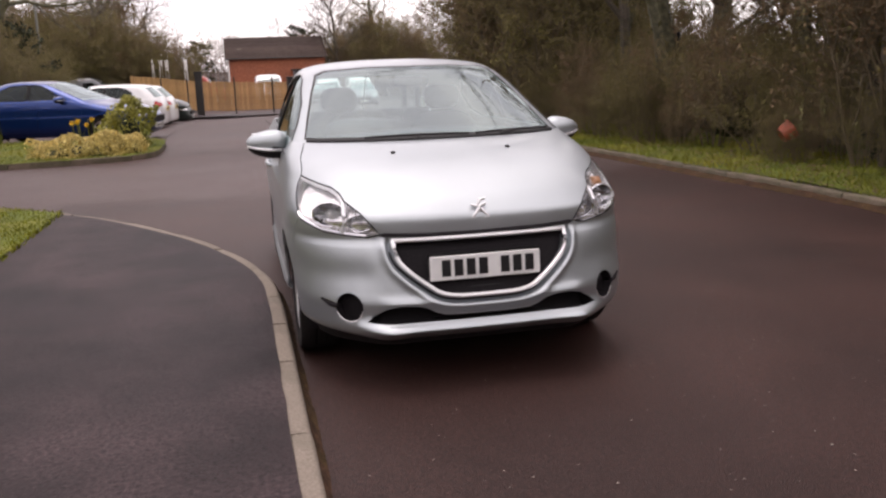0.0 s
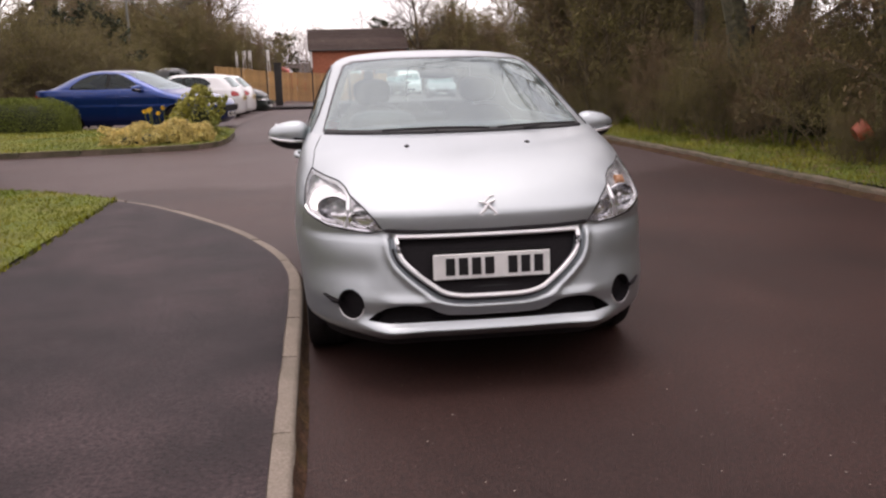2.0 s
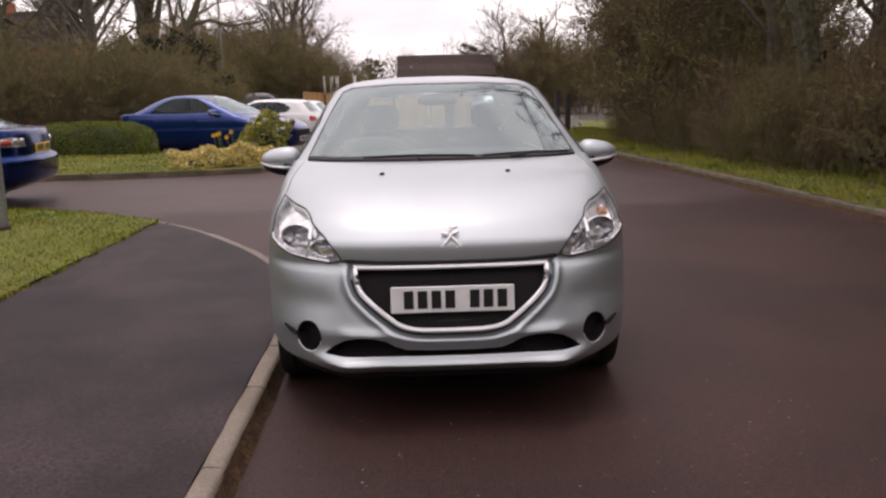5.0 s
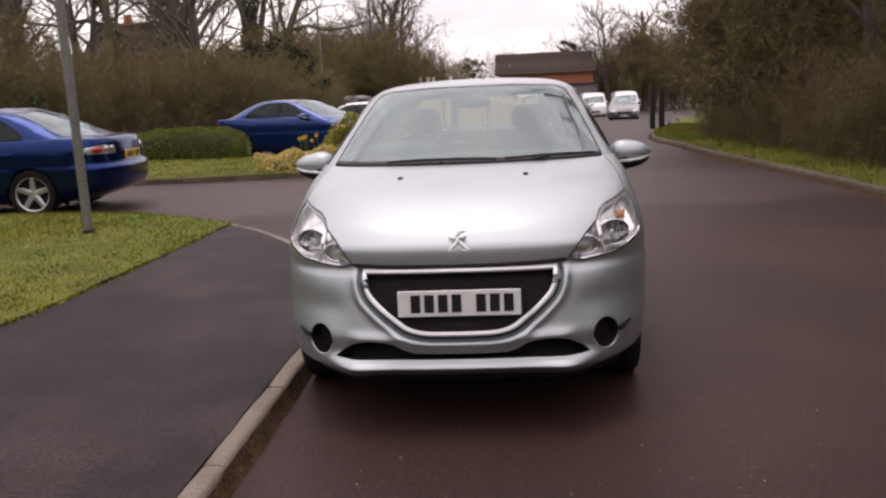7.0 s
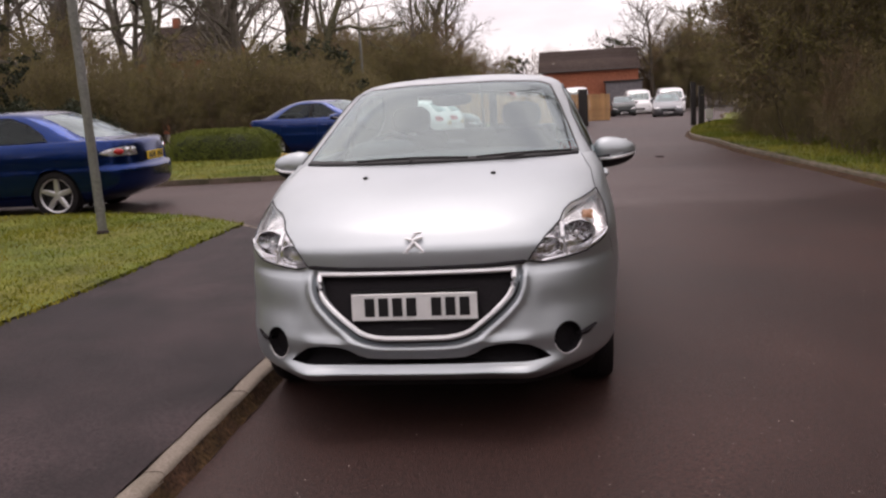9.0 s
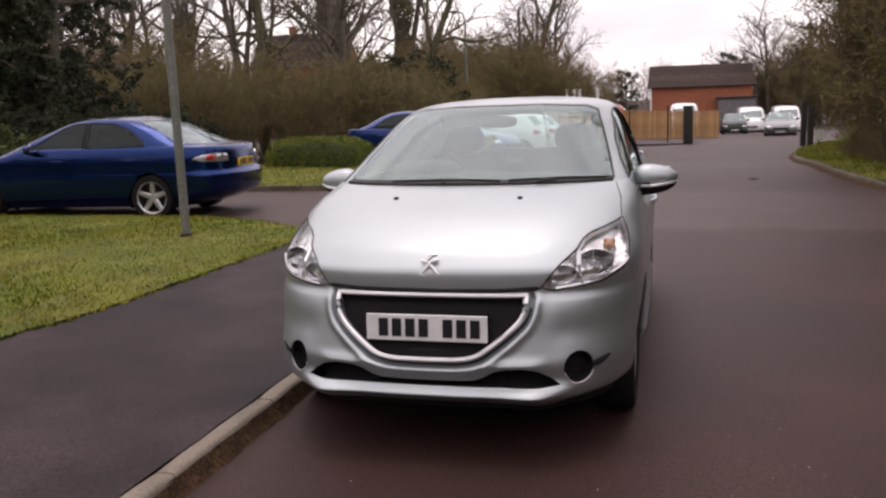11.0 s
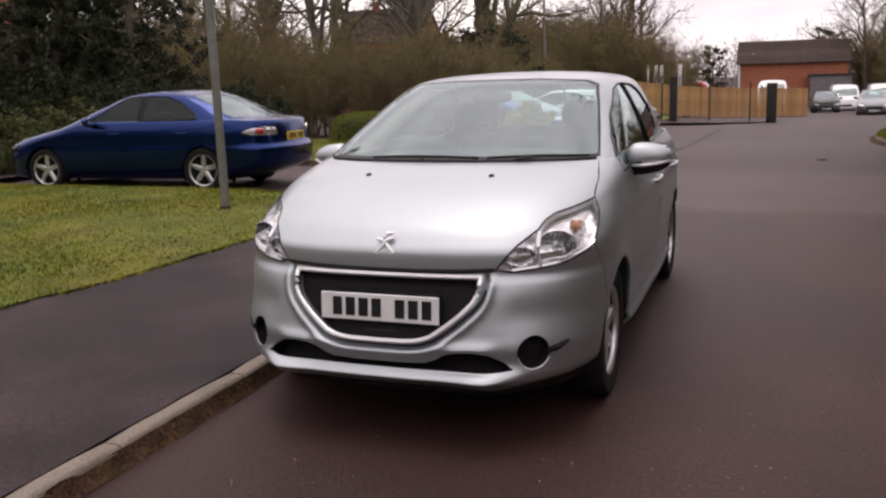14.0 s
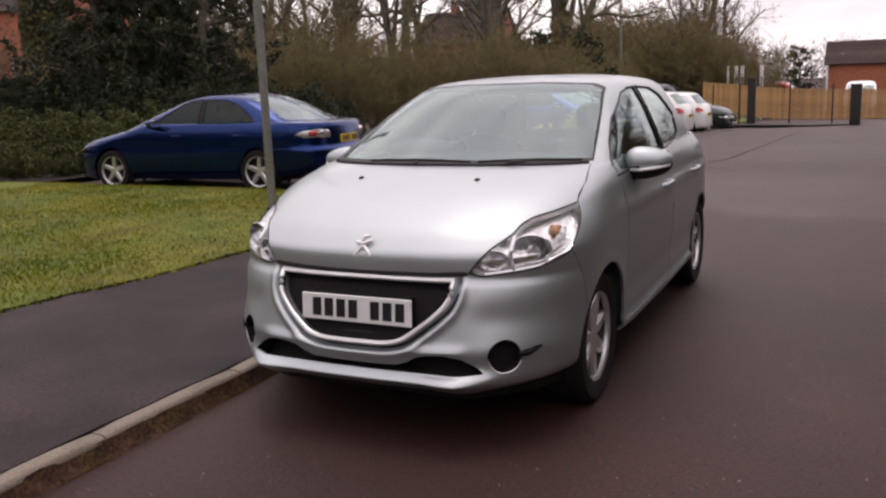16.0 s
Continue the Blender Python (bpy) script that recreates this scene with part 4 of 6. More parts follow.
    picks = {k: inside(c, l) for k, l in (("grille", grille), ("intake", intake), ("hood", hood))}
    for k, l in zip(("fog", "lamp", "arch_f", "arch_r", "door_f", "door_r", "tail"), pairs):
        picks[k + "_l"], picks[k + "_r"] = inside(c, l), inside(c, mirrored(l))
    picks["hood"] &= ~(picks["lamp_l"] | picks["lamp_r"])
    free = ~np.any(list(picks.values()), 0)
    split = np.interp(at[:, 2], [0.2, 0.52, 0.66, 0.772, 0.773], [0.54, 0.535, 0.50, 0.442, 0.442])
    bumper = free & (at[:, 1] < split) & (at[:, 2] < 0.772)
    # lower edge in black, which also stands for the shaded underside below the lip
    rows = [low.place(u, 0.0)[0] for u in np.linspace(-0.98, 0.98, 41)]
    edge = [[(x * 0.965, y + 0.035, 0.246), (x * 0.94, y + 0.075, 0.185), (x * 0.90, y + 0.16, 0.175)] for x, y, _ in rows]
    link_mesh("valance", [p for e in edge for p in e], [(3 * i + k, 3 * i + k + 3, 3 * i + k + 4, 3 * i + k + 1) for i in range(40) for k in range(2)], BLACKPLASTIC, car, "black lower edge of the bumper, also for the shade below its lip")
    skin_part("bumper", skin, bumper, SILVER, car, "silver front bumper with wide grille mouth", rim=0.035)
    skin_part("bonnet", skin, picks["hood"], SILVER, car, "smooth silver bonnet", gap=0.004, rim=0.02)
    rest = free & ~bumper
    for s, n in ((1, "l"), (-1, "r")):
        mine = rest & (c[:, 0] * s > 0)
        skin_part("wing", skin, mine & (at[:, 1] < 2.0) & (at[:, 1] <= 1.25), SILVER, car, "silver front wing")
        skin_part("rear_quarter", skin, mine & (at[:, 1] > 1.25), SILVER, car, "silver rear quarter and sill")
        for k in ("door_f", "door_r"):
            door = skin_part("door", skin, picks[f"{k}_{n}"], SILVER, car, "silver car door")
            y = 2.08 if k == "door_f" else 2.98
            handle = tube_bm([(s * 0.838, y - 0.10, 0.845), (s * 0.872, y - 0.085, 0.85), (s * 0.878, y, 0.853), (s * 0.872, y + 0.08, 0.856), (s * 0.838, y + 0.095, 0.856)], [0.012, 0.014, 0.014, 0.014, 0.012], 10)
            part("handle", handle, SILVER, door, "silver pull handle")
        skin_part("tail_lamp", skin, picks[f"tail_{n}"], REDLAMP, car, "red tail lamp")
        # headlamp: bowl behind a clear cover
        bowl = skin_part("headlamp", skin, picks[f"lamp_{n}"], LAMPBOWL, car, "swept-back headlamp with chrome reflectors and amber bulb", gap=0.004, rim=-0.040, push=0.042)
        cover = skin_part("lens", skin, picks[f"lamp_{n}"], CLEARLAMP, bowl, "clear lamp cover", gap=0.003, rim=0.010, push=-0.001)
        cover.visible_shadow = False
        edge = [low.place(*p)[0] for p in (lamp if s > 0 else mirrored(lamp))]
        part("lamp_seal", tube_bm(edge, 0.003, 6, closed=True), BLACKPLASTIC, bowl, "dark seal round the lamp")
        for px, pz, rr, dy in ((0.556, 0.748, 0.044, 0.030), (0.680, 0.784, 0.062, 0.032)):
            p = low.place(*low.uv("x", s * px, pz))[0]
            ring = lathe_bm([(rr, -0.004), (rr * 0.94, -0.010), (rr * 0.88, 0.0), (rr * 0.62, 0.030), (rr * 0.3, 0.040), (0.001, 0.042)], "y", 28)
            wide = Matrix.Diagonal((1.32, 1, 0.92, 1))
            mirror = part("reflector", ring, DARKCHROME, bowl, "oval chrome reflector with fine ribs", m=pose(p[0] - s * 0.012, p[1] + dy, p[2], 0, 0, s * 24) @ wide)
            for k in np.linspace(-0.66, 0.66, 7):
                half = rr * math.sqrt(1 - k * k) * 0.86
                part("rib", tube_bm([(rr * k, 0.006, -half), (rr * k, 0.030 * (1 - k * k), -half * 0.3), (rr * k, 0.030 * (1 - k * k), half * 0.3), (rr * k, 0.006, half)], 0.0022, 5), CHROME, mirror)
            part("rim", tube_bm([(rr * 0.97 * math.cos(a), -0.006, rr * 0.97 * math.sin(a)) for a in np.linspace(0, math.tau, 26, endpoint=False)], 0.0035, 6, closed=True), CHROME, mirror)
            part("bulb", ball_bm((rr * 0.26, rr * 0.34, rr * 0.26), (0, 0.012, 0)), LAMPBOWL, bowl, m=pose(p[0] - s * 0.012, p[1] + dy, p[2], 0, 0, s * 24))
        p = low.place(*low.uv("y", 0.47, 0.850))[0]
        part("indicator", ball_bm((0.032, 0.018, 0.016)), AMBER, bowl, "amber indicator bulb", m=pose(p[0] * 0.950, p[1] + 0.004, p[2] - 0.012, 0, -s * 25, s * 40))
        divider = [low.place(*low.uv("x", s * a, z))[0] - Vector((0, -0.014, 0)) for a, z in ((0.604, 0.832), (0.610, 0.78), (0.618, 0.73), (0.622, 0.706))]
        part("divider", tube_bm(divider, 0.010, 8), SATIN, bowl, "silver rib between the reflectors")
        foot = [low.place(u, v)[0] + np.array((0, 0.012, 0.008)) for u, v in low.line([("y", 0.442, 0.772), ("y", 0.40, 0.748), ("x", 0.704, 0.711), ("x", 0.60, 0.697), ("x", 0.52, 0.688)], closed=False, step=0.02)]
        part("lamp_edge", tube_bm([b * (s, 1, 1) for b in foot], 0.007, 8), CHROME, bowl, "bright chrome lower edge")
        brow = [np.array(low.place(*low.uv(*q))[0]) + (0, 0.016, -0.012) for q in lamp_up[4:]]
        brow = [b * (s, 1, 1) for b in brow]
        part("brow", tube_bm(brow, 0.012, 8), SATIN, bowl, "pale rib under the lamp cover")
        skin_part("fog_recess", skin, picks[f"fog_{n}"], VOID, car, "round black recess in the bumper", rim=-0.044, gap=0.0015, push=0.045)
        under = [low.place(*p)[0] + np.array((0, -0.001, 0)) for p in (fog if s > 0 else mirrored(fog))]
        under = [p for p in under if p[2] < 0.365]
        part("fog_rim", tube_bm(under, 0.0028, 6), SATIN, car, "thin bright rim under the round recess")
        slash = [low.place(*low.uv("x", s * a, z))[0] + np.array((0, -0.001, 0)) for a, z in ((0.668, 0.388), (0.70, 0.390), (0.737, 0.408))]
        part("slash", tube_bm(slash, [0.010, 0.008, 0.003], 8), VOID, car, "black slash beside the recess")
        # wheels in dark housings
        for wy in (0.808, 3.346):
            wheel(car, s * 0.722, wy, 0.298, 0.300, 0.195, s, 7, rim_share=0.68)
            liner = lathe_bm([(0.336, s * 0.79), (0.345, s * 0.77), (0.345, s * 0.50), (0.02, s * 0.48)], steps=40)
            bmesh.ops.delete(liner, geom=[f for f in liner.faces if f.calc_center_median().z < -0.12], context="FACES")
            part("wheel_housing", liner, VOID, car, m=Matrix.Translation((0, wy, 0.30)))
        door_mirror(car, s * 0.893, 1.42, 1.030, s, SILVER, 1.0)
    part("floor_pan", box_bm((-0.56, 0.26, 0.172), (0.56, 3.80, 0.20), 0.01, 1), BLACKPLASTIC, car)
    part("under_tray", box_bm((-0.76, 1.20, 0.175), (0.76, 2.96, 0.215), 0.01, 1), BLACKPLASTIC, car)
    part("bulkhead", box_bm((-0.66, 0.47, 0.2), (0.66, 0.52, 0.66), 0.01, 1), BLACKPLASTIC, car)
    # mouth of the nose
    mouth = skin_part("grille", skin, picks["grille"], VOID, car, "black grille panel", rim=-0.033, gap=0.0015, push=0.035)
    for i in range(5):
        z = 0.608 + 0.0115 * i
        half = 0.355 + 0.003 * i
        pts = [(x, 0.058 + 0.23 * (z - 0.42) + 0.30 * x * x + 0.02, z) for x in np.linspace(-half, half, 13)]
        part("slat", tube_bm(pts, 0.0035, 6), VOID, mouth, "thin black grille slat")
    for z, h in ((0.448, 0.30),):
        part("slat", tube_bm([(x, 0.062 + 0.25 * x * x, z) for x in np.linspace(-0.22, 0.22, 9)], 0.006, 6), BLACKPLASTIC, mouth)
    inner = [low.place(*p)[0] + np.array((0, -0.003, 0)) for p in grille]
    part("grille_frame", tube_bm(inner, 0.0110, 8, closed=True), SATIN, car, "bright silver line round the grille")
    # black tube put into the groove in place of its shade
    gap = [low.place(*p)[0] + np.array((0, 0.001, 0)) for p in ridges[3]]
    low_run = [p for p in gap if p[2] < 0.64]
    start = max(range(len(low_run)), key=lambda i: np.linalg.norm(low_run[i] - low_run[i - 1]))
    part("grille_gap", tube_bm(low_run[start:] + low_run[:start], 0.0075, 8), BLACKPLASTIC, car, "dark strip for the shade in the groove round the grille frame")
    skin_part("lower_intake", skin, picks["intake"], VOID, car, "black lower air intake", rim=-0.068, gap=0.0015, push=0.07)
    number_plate(car, pose(0, 0.046, 0.546, -4, 0, 0), PLATE_W)
    part("plate_holder", box_bm((-0.265, 0.052, 0.480), (0.265, 0.075, 0.612), 0.006, 2), PIANO, car)
    # dark tube laid over the bonnet gap, standing for the shade in it
    seam = [low.place(*p)[0] + np.array((0, -0.001, 0)) for p in hood_front]
    part("bonnet_seal", tube_bm(seam, [0.003] + [0.0088] * (len(seam) - 2) + [0.003], 8), VOID, car, "dark strip for the shade under the bonnet's front edge")
    # badge on the bonnet: a plain chrome figure
    p = low.place(*low.uv("x", 0, 0.795))[0]
    badge = join_bm(tube_bm([(-0.036, 0, -0.040), (-0.012, -0.002, -0.018), (0.004, -0.002, 0.010), (0.034, 0, 0.022)], [0.006, 0.009, 0.010, 0.006], 8),
                    tube_bm([(0.040, 0, -0.040), (0.016, -0.002, -0.016), (-0.004, -0.002, 0.008), (-0.038, 0, 0.018)], [0.006, 0.009, 0.009, 0.005], 8),
                    tube_bm([(-0.006, -0.002, 0.012), (0.006, -0.002, 0.040), (0.032, 0, 0.044)], [0.008, 0.010, 0.006], 8),
                    tube_bm([(-0.044, 0, -0.042), (-0.020, 0, -0.044)], 0.005, 6), tube_bm([(0.022, 0, -0.044), (0.046, 0, -0.042)], 0.005, 6))
    part("badge", badge, SATIN, car, "small chrome badge", m=pose(p[0], p[1] - 0.006, p[2], -22, 0, 0))
    for x in (-0.300, 0.300):
        p = low.place(*low.uv("x", x, 1.018))[0]
        part("washer_jet", ball_bm((0.013, 0.017, 0.009)), BLACKPLASTIC, car, "small black washer jet", m=Matrix.Translation(p))
    # cabin
    screen = top.line(HATCH_SCREEN, step=0.04)
    band = top.line([(k, a * 0.982, z + (0.012 if z < 1.1 else -0.008 if z > 1.4 else 0)) for k, a, z in HATCH_SCREEN], step=0.04)
    sides = [top.line(w, step=0.04) for w in HATCH_SIDE_WINDOWS]
    rear = top.line(HATCH_REAR, step=0.05)
    cabin = cut_skin(top, [screen, band, rear, mirrored(rear)] + sides + [mirrored(w) for w in sides], [], (0.026, 0.022, 0.05), 0.06)
    c = centroids(cabin)
    glass = inside(c, band)
    frit = inside(c, screen) & ~glass
    back_glass = inside(c, rear) | inside(c, mirrored(rear))
    panes = [inside(c, w) for w in sides + [mirrored(w) for w in sides]]
    pillars = [top.line(p, step=0.04) for p in between(HATCH_SIDE_WINDOWS)]
    post = np.any([inside(c, p) | inside(c, mirrored(p)) for p in pillars], 0)
    for p in pillars + [mirrored(p) for p in pillars]:
        skin_part("pillar_trim", cabin, inside(c, p), PIANO, car, "black pillar between the door windows", gap=0.0, rim=0.0)
    skin_part("roof", cabin, ~(glass | frit | back_glass | post | np.any(panes, 0)), SILVER, car, "silver roof and pillars", gap=0.0, rim=0.02)
    pane = skin_part("windscreen", cabin, glass, SCREEN, car, "large raked windscreen", gap=0.0, rim=0.0)
    skin_part("frit", cabin, frit, PIANO, pane, "black border of the windscreen", gap=0.0, rim=0.004, push=0.001)
    for k in panes + [back_glass]:
        skin_part("window", cabin, k, REARGLASS if k is back_glass else SIDEGLASS, car, "car window", gap=0.002, rim=0.0, push=0.004)
    for w in sides + [mirrored(w) for w in sides]:
        part("window_seal", tube_bm([top.place(*p)[0] for p in w], 0.006, 6, closed=True), PIANO, car)
    # cowl, wipers
    cowl = [top.place(*top.uv("x", x, 1.061))[0] + np.array((0, -0.012, 0.000)) for x in np.linspace(-0.69, 0.69, 21)]
    part("cowl", tube_bm(cowl, 0.011, 8), BLACKPLASTIC, car, "black strip under the windscreen")
    for x0, x1, x2 in ((-0.12, -0.40, 0.16), (0.34, 0.20, 0.66)):
        blade = [top.place(*top.uv("x", x, 1.070 + 0.006 * math.sin((x - x1) / (x2 - x1) * math.pi)))[0] + np.array((0, -0.011, 0.006)) for x in np.linspace(x1, x2, 12)]
        wiper = part("wiper", tube_bm(blade, 0.007, 6), BLACKPLASTIC, car, "black wiper resting at the foot of the screen")
        a, b = top.place(*top.uv("x", x0, 1.06))[0], top.place(*top.uv("x", (x1 + x2) / 2, 1.070))[0]
        part("wiper_arm", tube_bm([a + np.array((0, -0.016, 0.006)), (a + b) / 2 + np.array((0, -0.02, 0.010)), b + np.array((0, -0.018, 0.006))], [0.011, 0.009, 0.006], 8), BLACKPLASTIC, wiper)
    # inside
    dash = ball_bm((0.70, 0.34, 0.16), (0, 1.30, 0.92), 4)
    part("dashboard", dash, DASH, car, "dark grey dashboard")
    part("binnacle", ball_bm((0.19, 0.13, 0.07), (-0.36, 1.42, 1.08), 3), DASH, car)
    steer = [(-0.36 + 0.18 * math.cos(a), 1.66 + 0.05 * math.sin(a), 1.00 + 0.165 * math.sin(a)) for a in np.linspace(0, math.tau, 28, endpoint=False)]
    wheel_ring = part("steering_wheel", tube_bm(steer, 0.015, 8, closed=True), BLACKPLASTIC, car, "black steering wheel")
    part("hub", ball_bm((0.10, 0.03, 0.07), (-0.36, 1.66, 0.99), 3), BLACKPLASTIC, wheel_ring)
    for x in (-0.36, 0.36):
        car_seat(car, x, 1.98, 0.52)
    car_seat(car, 0, 2.95, 0.40, high=False, width=1.2)
    for x in (-0.38, 0.0, 0.38):
        part("headrest", ball_bm((0.12, 0.045, 0.07), (x, 3.34, 1.03), 3), CLOTH, car)
    part("parcel_shelf", box_bm((-0.55, 3.40, 0.98), (0.55, 3.78, 1.0), 0.005, 1), DASH, car)
    part("tailgate_trim", box_bm((-0.56, 3.68, 0.97), (0.56, 3.72, 1.085), 0.01, 1), DASH, car, "dark trim below the rear window")
    part("rear_view_mirror", ball_bm((0.115, 0.018, 0.034), (0.0, 1.66, 1.345), 3), BLACKPLASTIC, car, "black inside mirror")
    return car


hatchback()


# ---------------- parked cars ----------------
SEDAN_LOW = dict(
    front=[(0.18, 0.14, 0.6), (0.28, 0.03, 0.7), (0.45, 0.0, 0.75), (0.6, 0.03, 0.75), (0.68, 0.09, 0.78), (0.76, 0.24, 0.85), (0.83, 0.50, 0.85), (0.89, 0.80, 0.75), (0.93, 1.03, 0.6), (0.97, 1.25, 0.5), (1.015, 1.6, 0.4)],
    side=[(0.18, 0.78, 4.25, 0.5), (0.26, 0.84, 4.50, 0.55), (0.34, 0.876, 4.69, 0.55), (0.45, 0.890, 4.735, 0.55), (0.60, 0.892, 4.74, 0.55), (0.632, 0.890, 4.73, 0.55), (0.655, 0.884, 4.68, 0.55), (0.76, 0.882, 4.665, 0.55),
          (0.86, 0.872, 4.65, 0.5), (0.94, 0.856, 4.635, 0.5), (0.985, 0.84, 4.60, 0.45), (1.004, 0.82, 4.48, 0.4), (1.015, 0.80, 4.20, 0.4)])
SEDAN_TOP = dict(
    front=[(0.90, 0.95, 0.5), (0.97, 1.15, 0.5), (1.10, 1.46, 0.5), (1.25, 1.82, 0.5), (1.35, 2.06, 0.52), (1.40, 2.28, 0.55), (1.425, 2.56, 0.4), (1.432, 2.9, 0.04)],
    side=[(0.90, 0.862, 4.50, 0.6), (0.99, 0.825, 4.38, 0.6), (1.06, 0.795, 4.20, 0.6), (1.12, 0.765, 4.06, 0.6), (1.25, 0.695, 3.80, 0.6), (1.35, 0.630, 3.53, 0.55), (1.40, 0.560, 3.33, 0.5), (1.425, 0.40, 3.16, 0.4), (1.432, 0.02, 2.98, 0.03)])
SEDAN_WINDOWS = [
    [("y", 1.72, 0.985), ("y", 1.98, 1.125), ("y", 2.26, 1.285), ("y", 2.42, 1.340), ("y", 2.60, 1.350), ("y", 2.60, 0.995)],
    [("y", 2.67, 0.997), ("y", 2.67, 1.352), ("y", 3.05, 1.332), ("y", 3.30, 1.240), ("y", 3.50, 1.110), ("y", 3.58, 1.020)]]
SEDAN_SCREEN = [("x", -0.74, 0.99), ("x", 0, 0.975), ("x", 0.74, 0.99), ("x", 0.62, 1.25), ("x", 0.56, 1.36), ("x", 0, 1.395), ("x", -0.56, 1.36), ("x", -0.62, 1.25)]
SEDAN_REAR = [("t", 0.002, 1.025), ("t", 0.69, 1.04), ("t", 0.52, 1.35), ("t", 0.002, 1.375)]


def plain_car(name, label, paint, m, low, top, windows, screen, rear, axles, tails, sill, plates, group="", spokes=5, belt=0.95, seats=True, round_tails=False):
    """A parked car: skin with doors, lamps and glass, wheels, mirrors and plates."""
    car = thing(name, label, "car", m, group)
    lo, hi = Shell(**low), Shell(**top)
    length = max(r[2] for r in low["side"])
    arches = [lo.line(arch(y, 0.31, 0.35, low["front"][0][0]), step=0.04) for y in axles]
    mid = (axles[0] + axles[1]) / 2 + 0.12
    doors = [lo.line([("y", a, 0.30), ("y", b, 0.30), ("y", b + c, 0.62), ("y", b + c, belt), ("y", a - 0.02, belt)], step=0.08) for a, b, c in ((axles[0] + 0.46, mid, 0.0), (mid + 0.015, axles[1] - 0.36, 0.2))]
    lampf = lo.line([("x", 0.48, 0.60), ("x", 0.78, 0.62), ("x", 0.80, 0.70), ("x", 0.50, 0.68)], step=0.05)
    tail = lo.line(tails, step=0.04)
    pairs = [*arches, *doors, lampf, tail]
    skin = cut_skin(lo, pairs + [mirrored(p) for p in pairs], [], (0.06, 0.05, 0.08))
    c = centroids(skin)
    free = np.ones(len(c), bool)
    for s in (1, -1):
        a1, a2, d1, d2, hl, tl = (inside(c, p if s > 0 else mirrored(p)) for p in pairs)
        free &= ~(a1 | a2 | d1 | d2 | hl | tl)
        for d, y in ((d1, mid - 0.2), (d2, axles[1] - 0.28)):
            door = skin_part("door", skin, d, paint, car, "", gap=0.004)
            x = s * (float(lo.side(0.83)[0][0]) + 0.012)
            part("handle", tube_bm([(x - s * 0.02, y - 0.1, 0.83), (x, y - 0.08, 0.832), (x, y + 0.06, 0.836), (x - s * 0.02, y + 0.08, 0.836)], 0.013, 6), paint, door)
        lamp = skin_part("headlamp", skin, hl, LAMPBOWL, car, "clear headlamp", gap=0.004)
        tail_ob = skin_part("tail_lamp", skin, tl, LAMPBOWL if round_tails else REDLAMP, car, "clear tail lamp with round red lenses" if round_tails else "red tail lamp", gap=0.004)
        if round_tails:
            for tx, tz, mat in ((0.50, 0.84, CHROME), (0.60, 0.84, CHROME)):
                p = lo.place(*lo.uv("t", s * tx, tz))[0]
                part("round_lens", lathe_bm([(0.001, 0.012), (0.03, 0.010), (0.044, 0.002), (0.046, -0.01)], "y", 18), mat, tail_ob, m=pose(p[0], p[1] - 0.004, p[2], 0, 0, -s * 22))
            p = lo.place(*lo.uv("t", s * 0.73, 0.84))[0]
            part("red_lens", ball_bm((0.07, 0.02, 0.038)), REDLAMP, tail_ob, m=pose(p[0], p[1], p[2], 0, 0, -s * 50))
        for y in axles:
            wheel(car, s * (float(lo.side(0.4)[0][0]) - 0.115), y, 0.312, 0.312, 0.205, s, spokes, rim_share=0.72)
            liner = lathe_bm([(0.35, s * 0.86), (0.36, s * 0.84), (0.36, s * 0.52), (0.02, s * 0.5)], steps=30)
            bmesh.ops.delete(liner, geom=[f for f in liner.faces if f.calc_center_median().z < -0.12], context="FACES")
            part("wheel_housing", liner, VOID, car, m=Matrix.Translation((0, y, 0.31)))
        door_mirror(car, s * (float(lo.side(0.9)[0][0]) + 0.10), windows[0][0][1] + 0.12, windows[0][0][2] + 0.035, s, paint, 0.95)
    skin_part("body", skin, free, paint, car, "painted body", gap=0.0)
    part("floor_pan", box_bm((-0.70, 0.20, 0.185), (0.70, length - 0.62, 0.22), 0.01, 1), BLACKPLASTIC, car)
    part("grille", box_bm((-0.40, -0.008, 0.44), (0.40, 0.05, 0.58), 0.01, 1), BLACKPLASTIC, car)
    glass_front, glass_rear = hi.line(screen, step=0.06), hi.line(rear, step=0.06)
    sides = [hi.line(w, step=0.05) for w in windows]
    cabin = cut_skin(hi, [glass_front, glass_rear, mirrored(glass_rear)] + sides + [mirrored(w) for w in sides], [], (0.07, 0.045, 0.07))
    c = centroids(cabin)
    panes = [(inside(c, glass_front), SCREEN, "windscreen"), (inside(c, glass_rear) | inside(c, mirrored(glass_rear)), SCREEN, "rear_window")] + [(inside(c, w), PRIVACY, "window") for w in sides + [mirrored(w) for w in sides]]
    for p in between(windows):
        line = hi.line(p, step=0.05)
        panes += [(inside(c, line), PIANO, "pillar_trim"), (inside(c, mirrored(line)), PIANO, "pillar_trim")]
    skin_part("roof", cabin, ~np.any([k for k, *_ in panes], 0), paint, car, "painted roof and pillars", gap=0.0)
    for k, mat, what in panes:
        skin_part(what, cabin, k, mat, car, "", gap=0.002, rim=0.0, push=0.004)
    for w in sides + [mirrored(w) for w in sides]:
        part("window_seal", tube_bm([hi.place(*p)[0] for p in w], 0.008, 5, closed=True), PIANO, car)
    if seats:
        y = windows[0][-1][1]
        for x in (-0.37, 0.37):
            car_seat(car, x, y - 0.25, 0.50)
        car_seat(car, 0, y + 0.75, 0.52, high=False, width=1.2)
